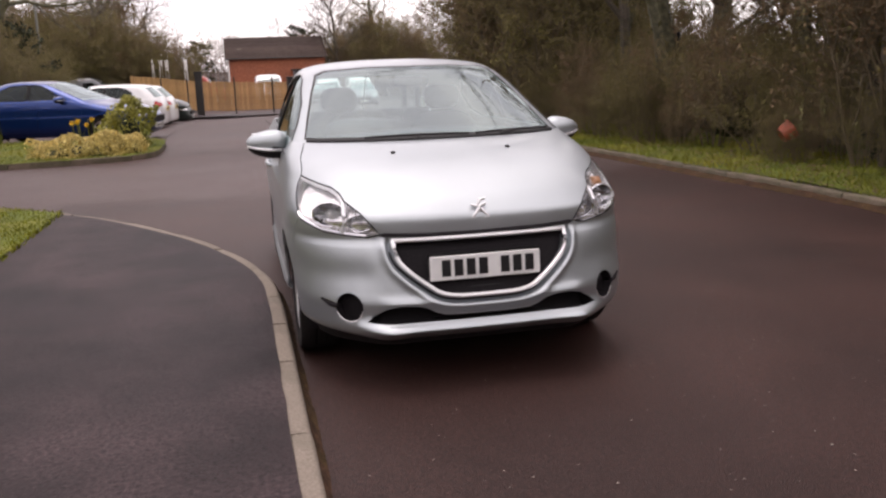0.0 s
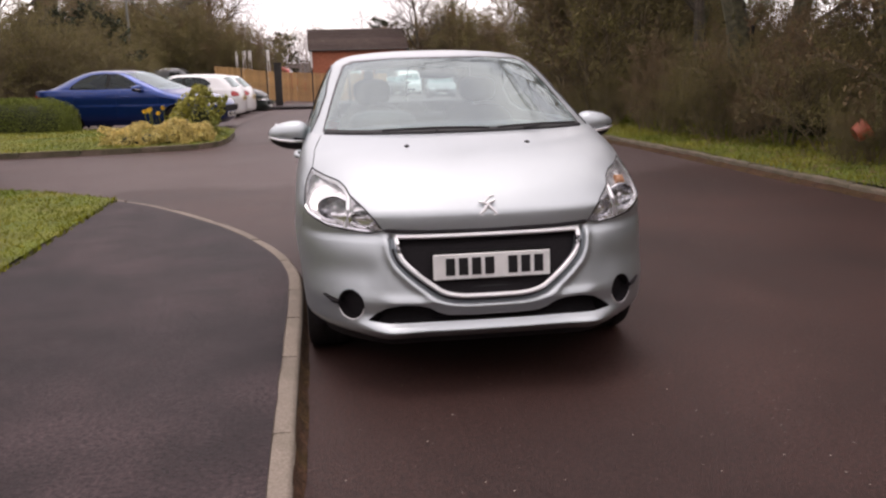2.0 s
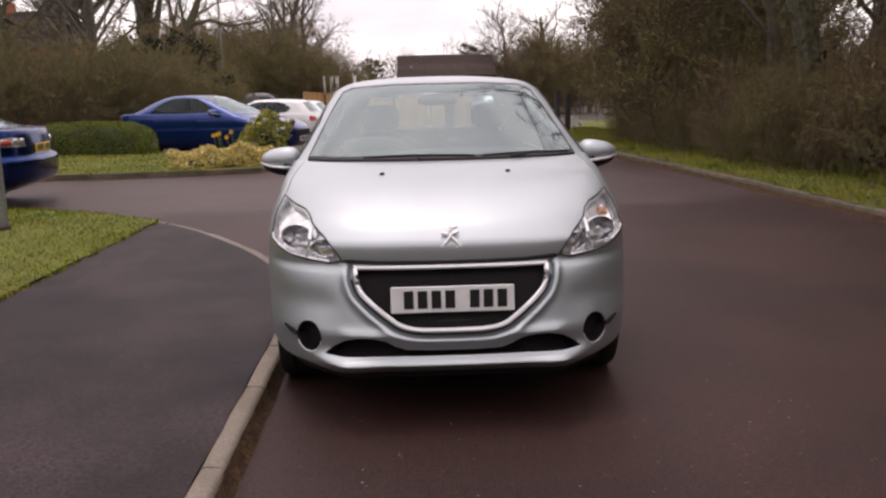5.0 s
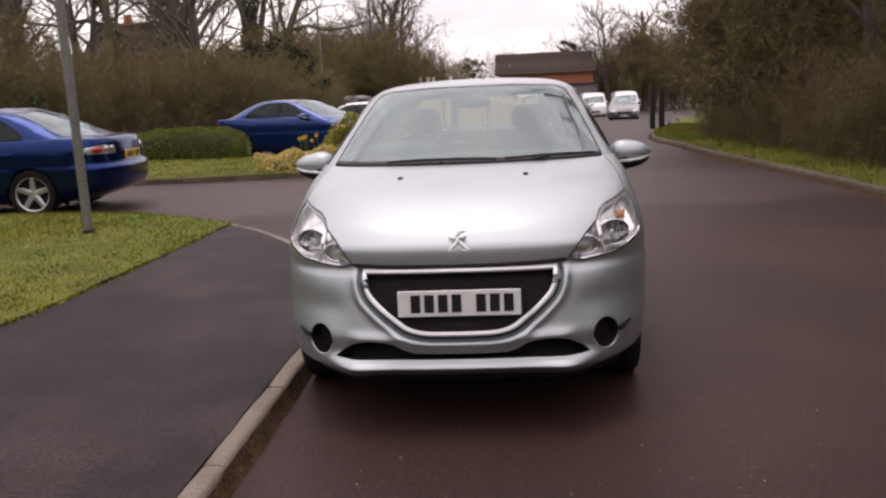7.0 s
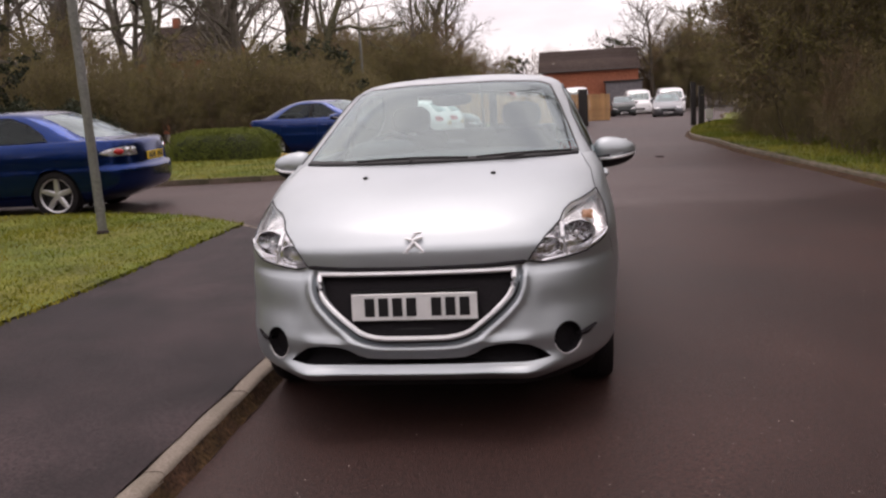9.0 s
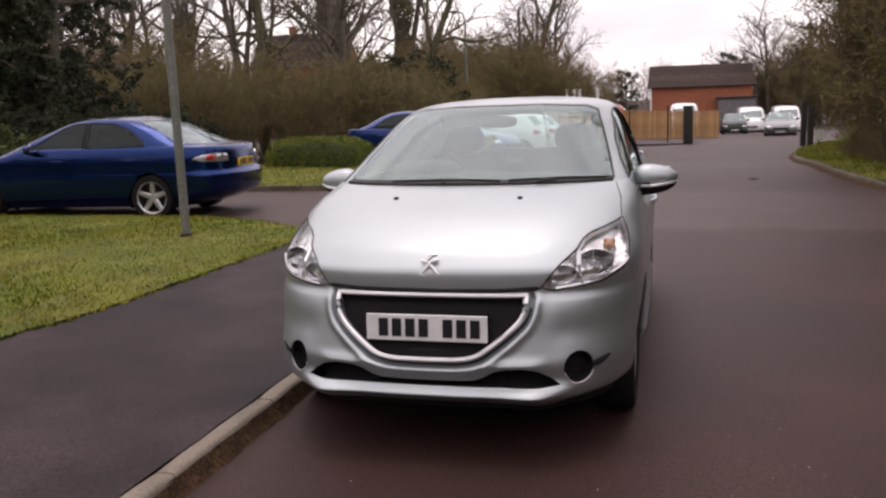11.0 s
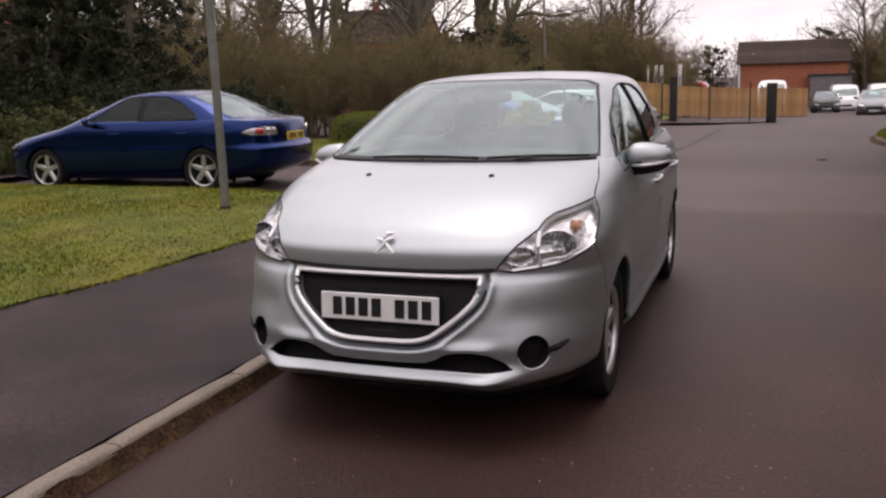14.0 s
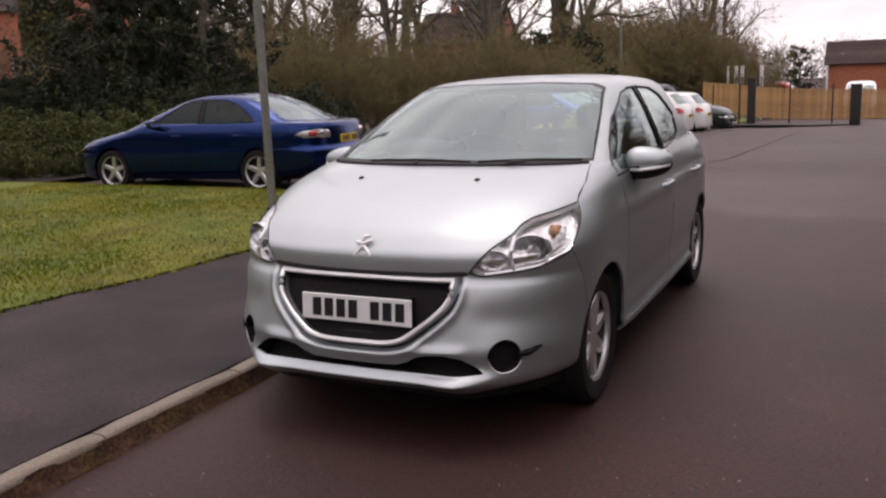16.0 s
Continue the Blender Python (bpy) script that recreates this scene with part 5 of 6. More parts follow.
        part("dashboard", ball_bm((0.7, 0.3, 0.12), (0, y - 1.0, 0.86), 4), DASH, car)
    number_plate(car, pose(0, -0.006, 0.36, 0, 0, 0), PLATE_W)
    number_plate(car, pose(0, plates[0], plates[1], 0, 0, 180), PLATE_Y)
    return car


def sedan(label, paint, m, **k):
    return plain_car("saloon_car", label, paint, m, SEDAN_LOW, SEDAN_TOP, SEDAN_WINDOWS, SEDAN_SCREEN, SEDAN_REAR, (0.96, 3.635),
                     [("t", 0.44, 0.775), ("t", 0.62, 0.775), ("y", 4.40, 0.785), ("y", 4.27, 0.830), ("y", 4.40, 0.885), ("t", 0.64, 0.905), ("t", 0.46, 0.885)], 0.3, (4.674, 0.745), **k)


def hatch(label, paint, m, **k):
    return plain_car("parked_hatchback", label, paint, m, HATCH_LOW, HATCH_TOP, HATCH_SIDE_WINDOWS, HATCH_SCREEN, HATCH_REAR, (0.808, 3.346),
                     [("t", 0.48, 0.80), ("t", 0.74, 0.78), ("y", 3.70, 0.80), ("y", 3.68, 0.92), ("t", 0.72, 0.96), ("t", 0.50, 0.90)], 0.3, (3.965, 0.70), belt=1.0, **k)


def facing(x, y, heading, z=0.0):
    """A pose whose local -y (a car's nose) points along the heading, in degrees from +x."""
    return pose(x, y, z, 0, 0, heading + 90)


# nose positions
sedan("dark blue saloon parked across the junction beside the lawn", BLUE, facing(-9.68, 7.99, 183), round_tails=True)
sedan("bright blue saloon parked behind the clipped hedge", BLUE_B, facing(-2.78, 17.88, -15.4, float(fall(17.8)) - 0.05), spokes=8)
hatch("white hatchback parked nose-in beside the flower bed", WHITE, facing(-7.0, 25.8, 174, float(fall(25.8)) - 0.10), group="cars in the bays")
hatch("second white hatchback parked nose-in further on", WHITE, facing(-6.93, 29.0, 174, float(fall(29)) - 0.10), group="cars in the bays")
hatch("dark green hatchback parked nose-out by the grass bank", DARKPAINT, facing(-2.62, 32.2, -6, float(fall(32.2)) - 0.18), group="cars in the bays")
hatch("dark grey hatchback parked facing up the road", DARKPAINT, facing(4.93, 61, -90, float(fall(61)) - 0.1), group="cars beyond the gate")
sedan("silver-grey saloon parked facing up the road", GREYPAINT, facing(6.7, 50, -95, float(fall(50)) - 0.12), group="cars beyond the gate")


VAN_LOW = dict(front=[(0.22, 0.1, 0.3), (0.4, 0.0, 0.35), (0.7, 0.03, 0.4), (0.95, 0.12, 0.4), (1.1, 0.45, 0.4), (1.2, 0.85, 0.35)],
               side=[(0.22, 0.9, 4.75, 0.15), (0.5, 0.95, 4.8, 0.15), (0.9, 0.95, 4.8, 0.15), (1.2, 0.94, 4.8, 0.15)])
VAN_TOP = dict(front=[(1.15, 0.75, 0.35), (1.4, 1.0, 0.35), (1.75, 1.35, 0.35), (1.9, 1.6, 0.3), (1.98, 2.0, 0.25), (2.0, 2.5, 0.05)],
               side=[(1.15, 0.945, 4.8, 0.15), (1.5, 0.92, 4.8, 0.15), (1.8, 0.86, 4.77, 0.15), (1.92, 0.76, 4.7, 0.2), (1.98, 0.5, 4.4, 0.2), (2.0, 0.05, 3.0, 0.05)])


def van(label, paint, m):
    return plain_car("parked_van", label, paint, m, VAN_LOW, VAN_TOP, [[("y", 1.35, 1.20), ("y", 1.75, 1.68), ("y", 2.25, 1.70), ("y", 2.25, 1.20)]],
                     [("x", -0.8, 1.2), ("x", 0.8, 1.2), ("x", 0.74, 1.7), ("x", -0.74, 1.7)], [("t", 0.002, 1.25), ("t", 0.7, 1.25), ("t", 0.66, 1.7), ("t", 0.002, 1.7)], (0.9, 3.75),
                     [("t", 0.80, 0.7), ("t", 0.90, 0.7), ("t", 0.90, 1.1), ("t", 0.80, 1.1)], 0.3, (4.81, 0.7), group="cars beyond the gate", belt=1.15, seats=False)


van("white panel van parked among other vehicles", WHITE, facing(6.6, 68, -90, float(fall(68)) - 0.1))
van("white panel van parked beside another", WHITE, facing(9.0, 67, -92, float(fall(67)) - 0.1))
van("white van behind the timber fence", WHITE, facing(1.5, 60, -90, float(fall(60)) + 0.2))
van("grey van parked at the end of the timber fence", GREYPAINT, facing(-7.0, 51, 0, float(fall(51)) + 0.22))
van("red van behind the timber fence", REDPAINT, facing(-1.3, 60, 0, float(fall(60)) + 0.35))


# ---------------- trees and shrubs ----------------
BARK = material("grey_brown_bark", (0.12, 0.098, 0.08), 0.9, grain=0.35, grain_scale=12, stain=0.6, stain_scale=3, stain_colour=(0.05, 0.055, 0.03), bump=0.01, bump_scale=30)
TWIG = material("brown_twigs", (0.150, 0.118, 0.074), 0.9, vary=0.3, island=True)
IVYBARK = material("ivy_clad_bark", (0.09, 0.085, 0.05), 0.9, grain=0.5, grain_scale=9, bump=0.02, bump_scale=20)


def leaf_material(name, a, b):
    m = material(name, a, 0.75, vary=0.38, island=True, stain=0.9, stain_scale=0.8, stain_colour=b, spec=0.3)
    return m


FARTWIG = leaf_material("dull_purple_brown_twigs", (0.158, 0.113, 0.095), (0.112, 0.087, 0.072))
OLIVE = leaf_material("olive_spring_leaves", (0.168, 0.147, 0.050), (0.173, 0.134, 0.061))
RUSSET = leaf_material("russet_dead_leaves", (0.185, 0.119, 0.067), (0.152, 0.114, 0.054))
DARKLEAF = leaf_material("dark_evergreen_leaves", (0.024, 0.032, 0.015), (0.040, 0.043, 0.020))
HEDGELEAF = leaf_material("clipped_hedge_leaves", (0.14, 0.165, 0.025), (0.10, 0.125, 0.02))
GOLDLEAF = leaf_material("golden_variegated_leaves", (0.62, 0.50, 0.20), (0.46, 0.38, 0.12))
LIMELEAF = leaf_material("yellow_green_leaves", (0.30, 0.28, 0.06), (0.13, 0.15, 0.03))
IVYLEAF = leaf_material("ivy_leaves", (0.085, 0.085, 0.03), (0.11, 0.095, 0.045))


class Wood:
    """Gathers tapered limbs and leaves into two meshes."""

    def __init__(self, seed):
        self.r, self.v, self.f, self.lv, self.lf = random.Random(seed), [], [], [], []

    def limb(self, pts, radii, sides):
        base = len(self.v)
        for i, p in enumerate(pts):
            t = (pts[min(i + 1, len(pts) - 1)] - pts[max(i - 1, 0)]).normalized()
            u = t.orthogonal().normalized()
            w = t.cross(u)
            for k in range(sides):
                a = k * math.tau / sides
                self.v.append(p + radii[i] * (math.cos(a) * u + math.sin(a) * w))
        for i in range(len(pts) - 1):
            for k in range(sides):
                self.f.append((base + i * sides + k, base + i * sides + (k + 1) % sides, base + (i + 1) * sides + (k + 1) % sides, base + (i + 1) * sides + k))

    def leaf(self, p, size):
        r = self.r
        a = Vector((r.gauss(0, 1), r.gauss(0, 1), r.gauss(0, 0.7))).normalized()
        b = a.orthogonal().normalized()
        b.rotate(Matrix.Rotation(r.uniform(0, 6.3), 3, a))
        c = a.cross(b)
        n = len(self.lv)
        s = size * r.uniform(0.6, 1.3)
        self.lv += [p - b * s, p + c * s * 0.55, p + b * s, p - c * s * 0.55]
        self.lf.append((n, n + 1, n + 2, n + 3))

    def grow(self, start, way, length, radius, level, spec):
        """spec: a row a level of (children, first share, spread, shrink, rise, wander, leaves, leaf size)."""
        r = self.r
        kids, first, spread, shrink, rise, wander, leaves, size = spec[level]
        n = 5 if level == 0 else 4 if level == 1 else 3
        pts, d = [start], way.normalized()
        for _ in range(n):
            d = (d + Vector((r.gauss(0, wander), r.gauss(0, wander), r.gauss(0, wander) + rise))).normalized()
            pts.append(pts[-1] + d * length / n)
        last = level == len(spec) - 1
        self.limb(pts, [radius * (1 - (0.75 if not last else 0.8) * i / n) for i in range(n + 1)], (7, 5, 3, 3, 3)[level])
        for k in range(leaves):
            t = r.uniform(0.2, 1.0) * n
            i = min(int(t), n - 1)
            self.leaf(pts[i].lerp(pts[i + 1], t - i) + Vector((r.gauss(0, size), r.gauss(0, size), r.gauss(0, size))), size)
        if last:
            return
        for k in range(kids):
            t = (first + (1 - first) * (k + r.random()) / kids) * n
            i = min(int(t), n - 1)
            p = pts[i].lerp(pts[i + 1], t - i)
            axis = (pts[i + 1] - pts[i]).normalized()
            side = axis.orthogonal().normalized()
            side.rotate(Matrix.Rotation(k * 2.4 + r.uniform(-0.5, 0.5), 3, axis))
            away_from = (axis * math.cos(spread) + side * math.sin(spread)).normalized()
            share = 1 - 0.45 * t / n
            self.grow(p, away_from, length * shrink * share * r.uniform(0.75, 1.25), radius * 0.55 * (1 - 0.5 * t / n) + 0.0012, level + 1, spec)

    def into(self, name, label, category, bark, leafy=None, m=None, group="", crown="crown"):
        ob = thing(name, label, category, m, group)
        link_mesh("trunk" if category == "tree" else "stem", self.v, self.f, bark, ob)
        if self.lf:
            link_mesh(crown, self.lv, self.lf, leafy, ob, smooth=False)
        return ob


BARE = [(9, 0.28, 0.75, 0.55, 0.03, 0.10, 0, 0), (7, 0.25, 0.70, 0.55, 0.05, 0.16, 0, 0), (6, 0.2, 0.65, 0.5, 0.03, 0.22, 0, 0), (5, 0.2, 0.6, 0.5, 0.02, 0.25, 0, 0), (0, 0, 0, 0, 0.0, 0.3, 0, 0)]
IVIED = [(8, 0.35, 0.7, 0.5, 0.03, 0.10, 2600, 0.075), (6, 0.25, 0.7, 0.55, 0.05, 0.16, 60, 0.06), (5, 0.2, 0.65, 0.5, 0.03, 0.22, 0, 0), (4, 0.2, 0.6, 0.5, 0.02, 0.25, 0, 0), (0, 0, 0, 0, 0.0, 0.3, 0, 0)]
BUSHY = [(9, 0.10, 0.50, 0.55, 0.05, 0.14, 0, 0), (7, 0.15, 0.60, 0.55, 0.04, 0.2, 5, 0.027), (5, 0.2, 0.7, 0.5, 0.0, 0.25, 8, 0.025), (0, 0, 0, 0, 0, 0.3, 5, 0.024)]


def shrub_kind(name, seed, label, stems, tall, leafy, wide=0.45, spec=BUSHY, bark=TWIG, category="shrub", stem_r=0.028):
    w = Wood(seed)
    for k in range(stems):
        a = k * 2.4 + w.r.uniform(-0.4, 0.4)
        lean = w.r.uniform(0.05, wide)
        at = Vector((math.cos(a), math.sin(a), 0)) * w.r.uniform(0.05, 0.5)
        w.grow(at, Vector((math.cos(a) * lean, math.sin(a) * lean, 1)), tall * w.r.uniform(0.65, 1.0), stem_r, 0, spec)
    return w.into(name, label, category, bark, leafy)


def tree_kind(seed, label, tall, radius, spec, leafy=None, bark=BARK):
    w = Wood(seed)
    w.grow(Vector((0, 0, -0.1)), Vector((w.r.gauss(0, 0.05), w.r.gauss(0, 0.05), 1)), tall, radius, 0, spec)
    return w.into("tree", label, "tree", bark, leafy)


def scatter(kinds, places, seed, group="", sink=0.0, size=(0.85, 1.2)):
    """Copies of the kinds, by turns, at places (x, y) or (x, y, scale)."""
    r = random.Random(seed)
    for i, p in enumerate(places):
        k = p[2] if len(p) > 2 else r.uniform(*size)
        src = kinds[i % len(kinds)]
        ob = copy_thing(src, pose(p[0], p[1], float(fall(p[1])) - sink, r.uniform(-4, 4), r.uniform(-4, 4), r.uniform(0, 360)))
        ob.scale = (k * r.uniform(0.9, 1.1), k * r.uniform(0.9, 1.1), k)
        if group:
            ob["group"] = group


shrubs = [shrub_kind("thicket_shrub", 21, "leggy brown shrub with sparse olive leaves in the thicket", 9, 3.6, OLIVE),
          shrub_kind("thicket_shrub", 22, "twiggy shrub with russet dead leaves in the thicket", 8, 3.9, RUSSET, 0.35),
          shrub_kind("thicket_shrub", 23, "tall dense shrub with dull green leaves", 10, 4.4, OLIVE, 0.3)]
bare_trees = [tree_kind(31, "tall bare winter tree with fine twigs", 11, 0.24, BARE), tree_kind(32, "bare spreading tree with fine twigs", 9.5, 0.20, BARE),
              tree_kind(33, "bare tree whose trunk is clad in ivy", 12, 0.26, IVIED, IVYLEAF, IVYBARK)]


def ivy_tree(seed, label, tall, radius, spread):
    """A great bare tree whose trunk and lower limbs are thick with ivy."""
    w = Wood(seed)
    w.grow(Vector((0, 0, -0.1)), Vector((0.02, 0, 1)), tall, radius, 0, BARE)
    for _ in range(6500):
        h = w.r.random() ** 0.9 * tall * 0.72
        k = spread * (0.75 + 0.5 * noise.noise((h * 0.6, seed, 0)))
        a = w.r.uniform(0, math.tau)
        rr = k * w.r.random() ** 0.4
        w.leaf(Vector((rr * math.cos(a), rr * math.sin(a), h)), 0.13)
    return w.into("tree", label, "tree", BARK, IVYLEAF)


great = ivy_tree(61, "great bare tree with an ivy-thick trunk", 15, 0.38, 0.95)
CONIFER = [(34, 0.06, 1.25, 0.30, 0.02, 0.05, 0, 0), (8, 0.15, 0.8, 0.45, -0.06, 0.12, 70, 0.062), (0, 0, 0, 0, -0.05, 0.2, 60, 0.058)]
conifer = tree_kind(41, "dark dense evergreen conifer", 7.5, 0.17, CONIFER, DARKLEAF)
laurel = shrub_kind("evergreen_shrub", 44, "dark evergreen shrub with dense leaves", 10, 2.0, DARKLEAF, 0.7,
                    [(8, 0.1, 0.6, 0.55, 0.03, 0.14, 32, 0.046), (6, 0.15, 0.7, 0.5, 0.0, 0.2, 42, 0.046), (0, 0, 0, 0, 0, 0.25, 22, 0.046)])

rv = random.Random(8)
# thicket along the verge, three rows deep
right_line = rounded([(7.8, -14), (7.4, -6), (7.0, 0), (6.5, 3.5), (6.0, 6), (5.55, 8.3), (5.25, 10.2), (4.95, 12.5), (4.85, 15), (5.5, 18.5), (6.6, 22), (7.9, 26.5), (9.1, 31), (10.6, 37)], 1.1)
row1 = [(p[0] + rv.uniform(0.0, 0.5), p[1] + rv.uniform(-0.3, 0.3), rv.uniform(0.8, 1.05)) for p in right_line]
row2 = [(p[0] + rv.uniform(1.3, 2.1), p[1] + rv.uniform(-0.5, 0.5), rv.uniform(1.0, 1.35)) for p in right_line]
row3 = [(p[0] + rv.uniform(2.8, 4.2), p[1] + rv.uniform(-0.5, 0.5), rv.uniform(1.1, 1.6)) for p in right_line[::2]]


def thinned(places, share, wide):
    """Lower growth where the thicket opens towards the sky."""
    return [(x, y, k * (share if y > 5.2 and 4.2 - wide + 0.5 * (y - 8) < x < 6.4 + wide + 0.6 * (y - 8) else 1.0)) for x, y, k in places]


row1, row2, row3 = thinned(row1, 0.45, 1.4), thinned(row2, 0.42, 0.7), thinned(row3, 0.40, 0.5)
scatter(shrubs, row1, 1, "thicket along the verge")
scatter([shrubs[1], shrubs[2], shrubs[0]], row2 + row3, 2, "thicket along the verge")
scatter(bare_trees, [(7.0, 4.5, 0.9), (7.3, 7.2, 1.0), (6.02, 9.6, 0.8), (6.3, 5.0, 0.6), (7.2, 10.9, 0.8), (7.4, 17, 1.05), (6.6, 21, 1.0), (7.5, 25, 0.95), (8.5, 1.0, 1.0), (9.5, 29, 0.9)], 3, "trees in the thicket")
scatter([laurel], [(6.6 + rv.uniform(0, 0.8), y, rv.uniform(0.4, 0.6)) for y in np.arange(5, 24, 4.0)], 4, "evergreens in the thicket", sink=0.15)
scatter(shrubs, [(p[0] - 0.35 + rv.uniform(-0.2, 0.3), p[1] + rv.uniform(-0.4, 0.4), rv.uniform(0.16, 0.34)) for p in right_line if p[1] > 1 and not 4.9 < p[1] < 7.2], 15, "low brush along the verge")
scatter(shrubs, [(5.45, 5.85, 0.20), (5.62, 5.75, 0.22)], 19, "low brush along the verge")
# slim trunks at the front of the thicket, some clad in ivy
scatter([bare_trees[2], bare_trees[1], bare_trees[0]], [(5.95 + 0.5 * rv.random() + 0.09 * abs(y - 12), y + rv.uniform(-0.4, 0.4), rv.uniform(0.42, 0.60)) for y in np.arange(3.0, 23.0, 1.25) if not 7.6 < y < 9.9], 23, "slim trunks in the thicket")
# thicket behind the car park
left_line = rounded([(-24, 20.2), (-18, 21), (-14, 22), (-11.2, 23), (-9.6, 25), (-9.0, 28.5), (-8.9, 33), (-9.5, 39), (-11, 46)], 1.2)
row1 = [(p[0] + rv.uniform(-0.4, 0.3), p[1] + rv.uniform(-0.3, 0.4), rv.uniform(0.62, 0.80)) for p in left_line]
row2 = [(p[0] - rv.uniform(0.8, 1.8), p[1] + rv.uniform(1.0, 2.2), rv.uniform(0.70, 0.88)) for p in left_line]
row3 = [(p[0] - rv.uniform(2.5, 4), p[1] + rv.uniform(2.5, 4.5), rv.uniform(0.65, 0.9)) for p in left_line[::2]]
scatter([shrubs[2], shrubs[0]], row1 + row2 + row3, 5, "thicket behind the car park")
scatter(bare_trees, [(-20, 27, 0.8), (-16.5, 29, 0.85), (-13.8, 27, 0.8), (-12.6, 31, 0.9), (-15.5, 37, 1.0), (-11.5, 40, 1.0), (-18, 44, 1.1), (-9.5, 55, 0.95), (-7.5, 62, 0.8), (-17, 66, 1.2), (-24, 36, 1.0), (-28, 30, 0.9), (-22, 30, 0.95), (-18.5, 31.5, 0.9), (-16, 33, 0.95), (-20, 38, 1.1), (-26, 33, 1.0), (-30, 40, 1.1), (-20, 52, 1.1), (-25, 60, 1.2), (-13.5, 90, 1.5), (-11.8, 93, 1.3)], 6, "bare trees")
scatter([conifer], [(-13.4, 14.8, 0.92), (-17.6, 16.0, 1.05), (-15.0, 15.6, 1.0), (-16.6, 17.5, 1.0), (-16.2, 14.2, 1.0), (-15.4, 14.2, 0.85), (-42, 35, 0.9), (-39.0, 33.5, 1.0), (5.9, 92, 1.02), (-4.0, 86, 0.8)], 7, "evergreens")
scatter([laurel], [(-11.0, 13.8, 0.8), (-12.6, 13.4, 0.8), (-14.2, 13.5, 1.0), (-10.3, 14.8, 0.75), (-13.0, 14.6, 1.0), (-16.0, 13.6, 1.0), (-17.6, 13.2, 1.0), (-18.8, 12.6, 1.0), (-16.6, 12.5, 0.8), (-20.4, 13.2, 1.1), (-10.4, 16.2, 0.6)], 9, "evergreens", sink=0.1)
LOWLEAF = leaf_material("low_green_leaves", (0.060, 0.072, 0.016), (0.045, 0.048, 0.018))
groundcover = shrub_kind("low_shrub", 47, "low spreading dull green shrub beside the side road", 12, 0.9, LOWLEAF, 1.1,
                         [(8, 0.1, 0.7, 0.6, 0.02, 0.16, 24, 0.035), (6, 0.15, 0.7, 0.5, 0.0, 0.2, 26, 0.035), (0, 0, 0, 0, 0, 0.25, 14, 0.034)], stem_r=0.012)
scatter([groundcover], [(-10.9 - 0.95 * i + rv.uniform(-0.2, 0.2), 7.75 + 0.95 * j + rv.uniform(-0.2, 0.2), 0.55 + 0.16 * j + rv.uniform(-0.08, 0.12)) for i in range(7) for j in range(4)], 24, "low shrubs in the bed", sink=-0.06)
scatter([great], [(-24.3, 60, 1.0), (-18.8, 60.5, 1.05), (-38, 62, 1.0)], 16, "great ivied trees")
scatter([laurel], [(-10.6, 33.5, 1.9), (-11.4, 34.6, 1.6)], 17, "evergreens")
scatter(shrubs, [(x + rv.uniform(-0.8, 0.8), 52.5 + rv.uniform(0, 4), 1.5 - 0.045 * (x + 15) + rv.uniform(-0.12, 0.12)) for x in np.arange(-15.5, -3.8, 0.85) for _ in range(2)], 20, "woods beyond the fence")
scatter([shrubs[2], shrubs[1]], [(x, 60.5 + 0.8 * (i % 3), 1.6 + 0.2 * (i % 2)) for i, x in enumerate(np.arange(-15.5, -7.6, 1.05))], 26, "woods beyond the fence")
scatter(shrubs, [(x, 85 + rv.uniform(-2, 3), rv.uniform(1.6, 2.0)) for x in np.arange(9.6, 18, 0.8)], 21, "woods beyond the houses")
scatter(bare_trees, [(9.4, 83, 0.9), (10.6, 86, 1.0), (12.5, 84, 0.9)], 22, "trees in the thicket")
tall_line = rounded([(-24.5, 24.4), (-21, 25.2), (-17.5, 26)], 1.3)
scatter([shrubs[1], shrubs[2], shrubs[0]], [(p[0] - rv.uniform(0, 1), p[1] + d + rv.uniform(-0.5, 0.5), rv.uniform(1.0, 1.3)) for p in tall_line for d in (1.0, 3.0)], 18, "thicket behind the car park")
# unseen woods added behind the camera to close the place and darken reflections
behind = rounded([(8.5, -15), (3, -17), (-4, -17.5), (-11, -16.5), (-17, -12), (-19.5, -4), (-20, 4), (-19, 10)], 1.5)
scatter(shrubs, [(p[0] + rv.uniform(-0.5, 0.5), p[1] + rv.uniform(-0.5, 0.5), rv.uniform(0.9, 1.2)) for p in behind], 12, "woods across the road")
scatter([shrubs[2], shrubs[0], shrubs[1]], [(p[0] * 1.12, p[1] * 1.12 - 0.6, rv.uniform(1.1, 1.5)) for p in behind], 13, "woods across the road")
scatter(bare_trees, [(6.5, -19, 0.95), (1.5, -20, 1.0), (-3, -19, 0.9), (-8, -21, 1.05), (-14, -18, 1.0), (-20, -13, 1.0), (-22, -5, 0.95), (-22, 3, 1.0)], 14, "woods across the road")
for ob in shrubs + bare_trees + [conifer, laurel, great, groundcover]:
    ob.location = (-30 - 3 * rv.random(), 20 + 24 * rv.random(), 0)


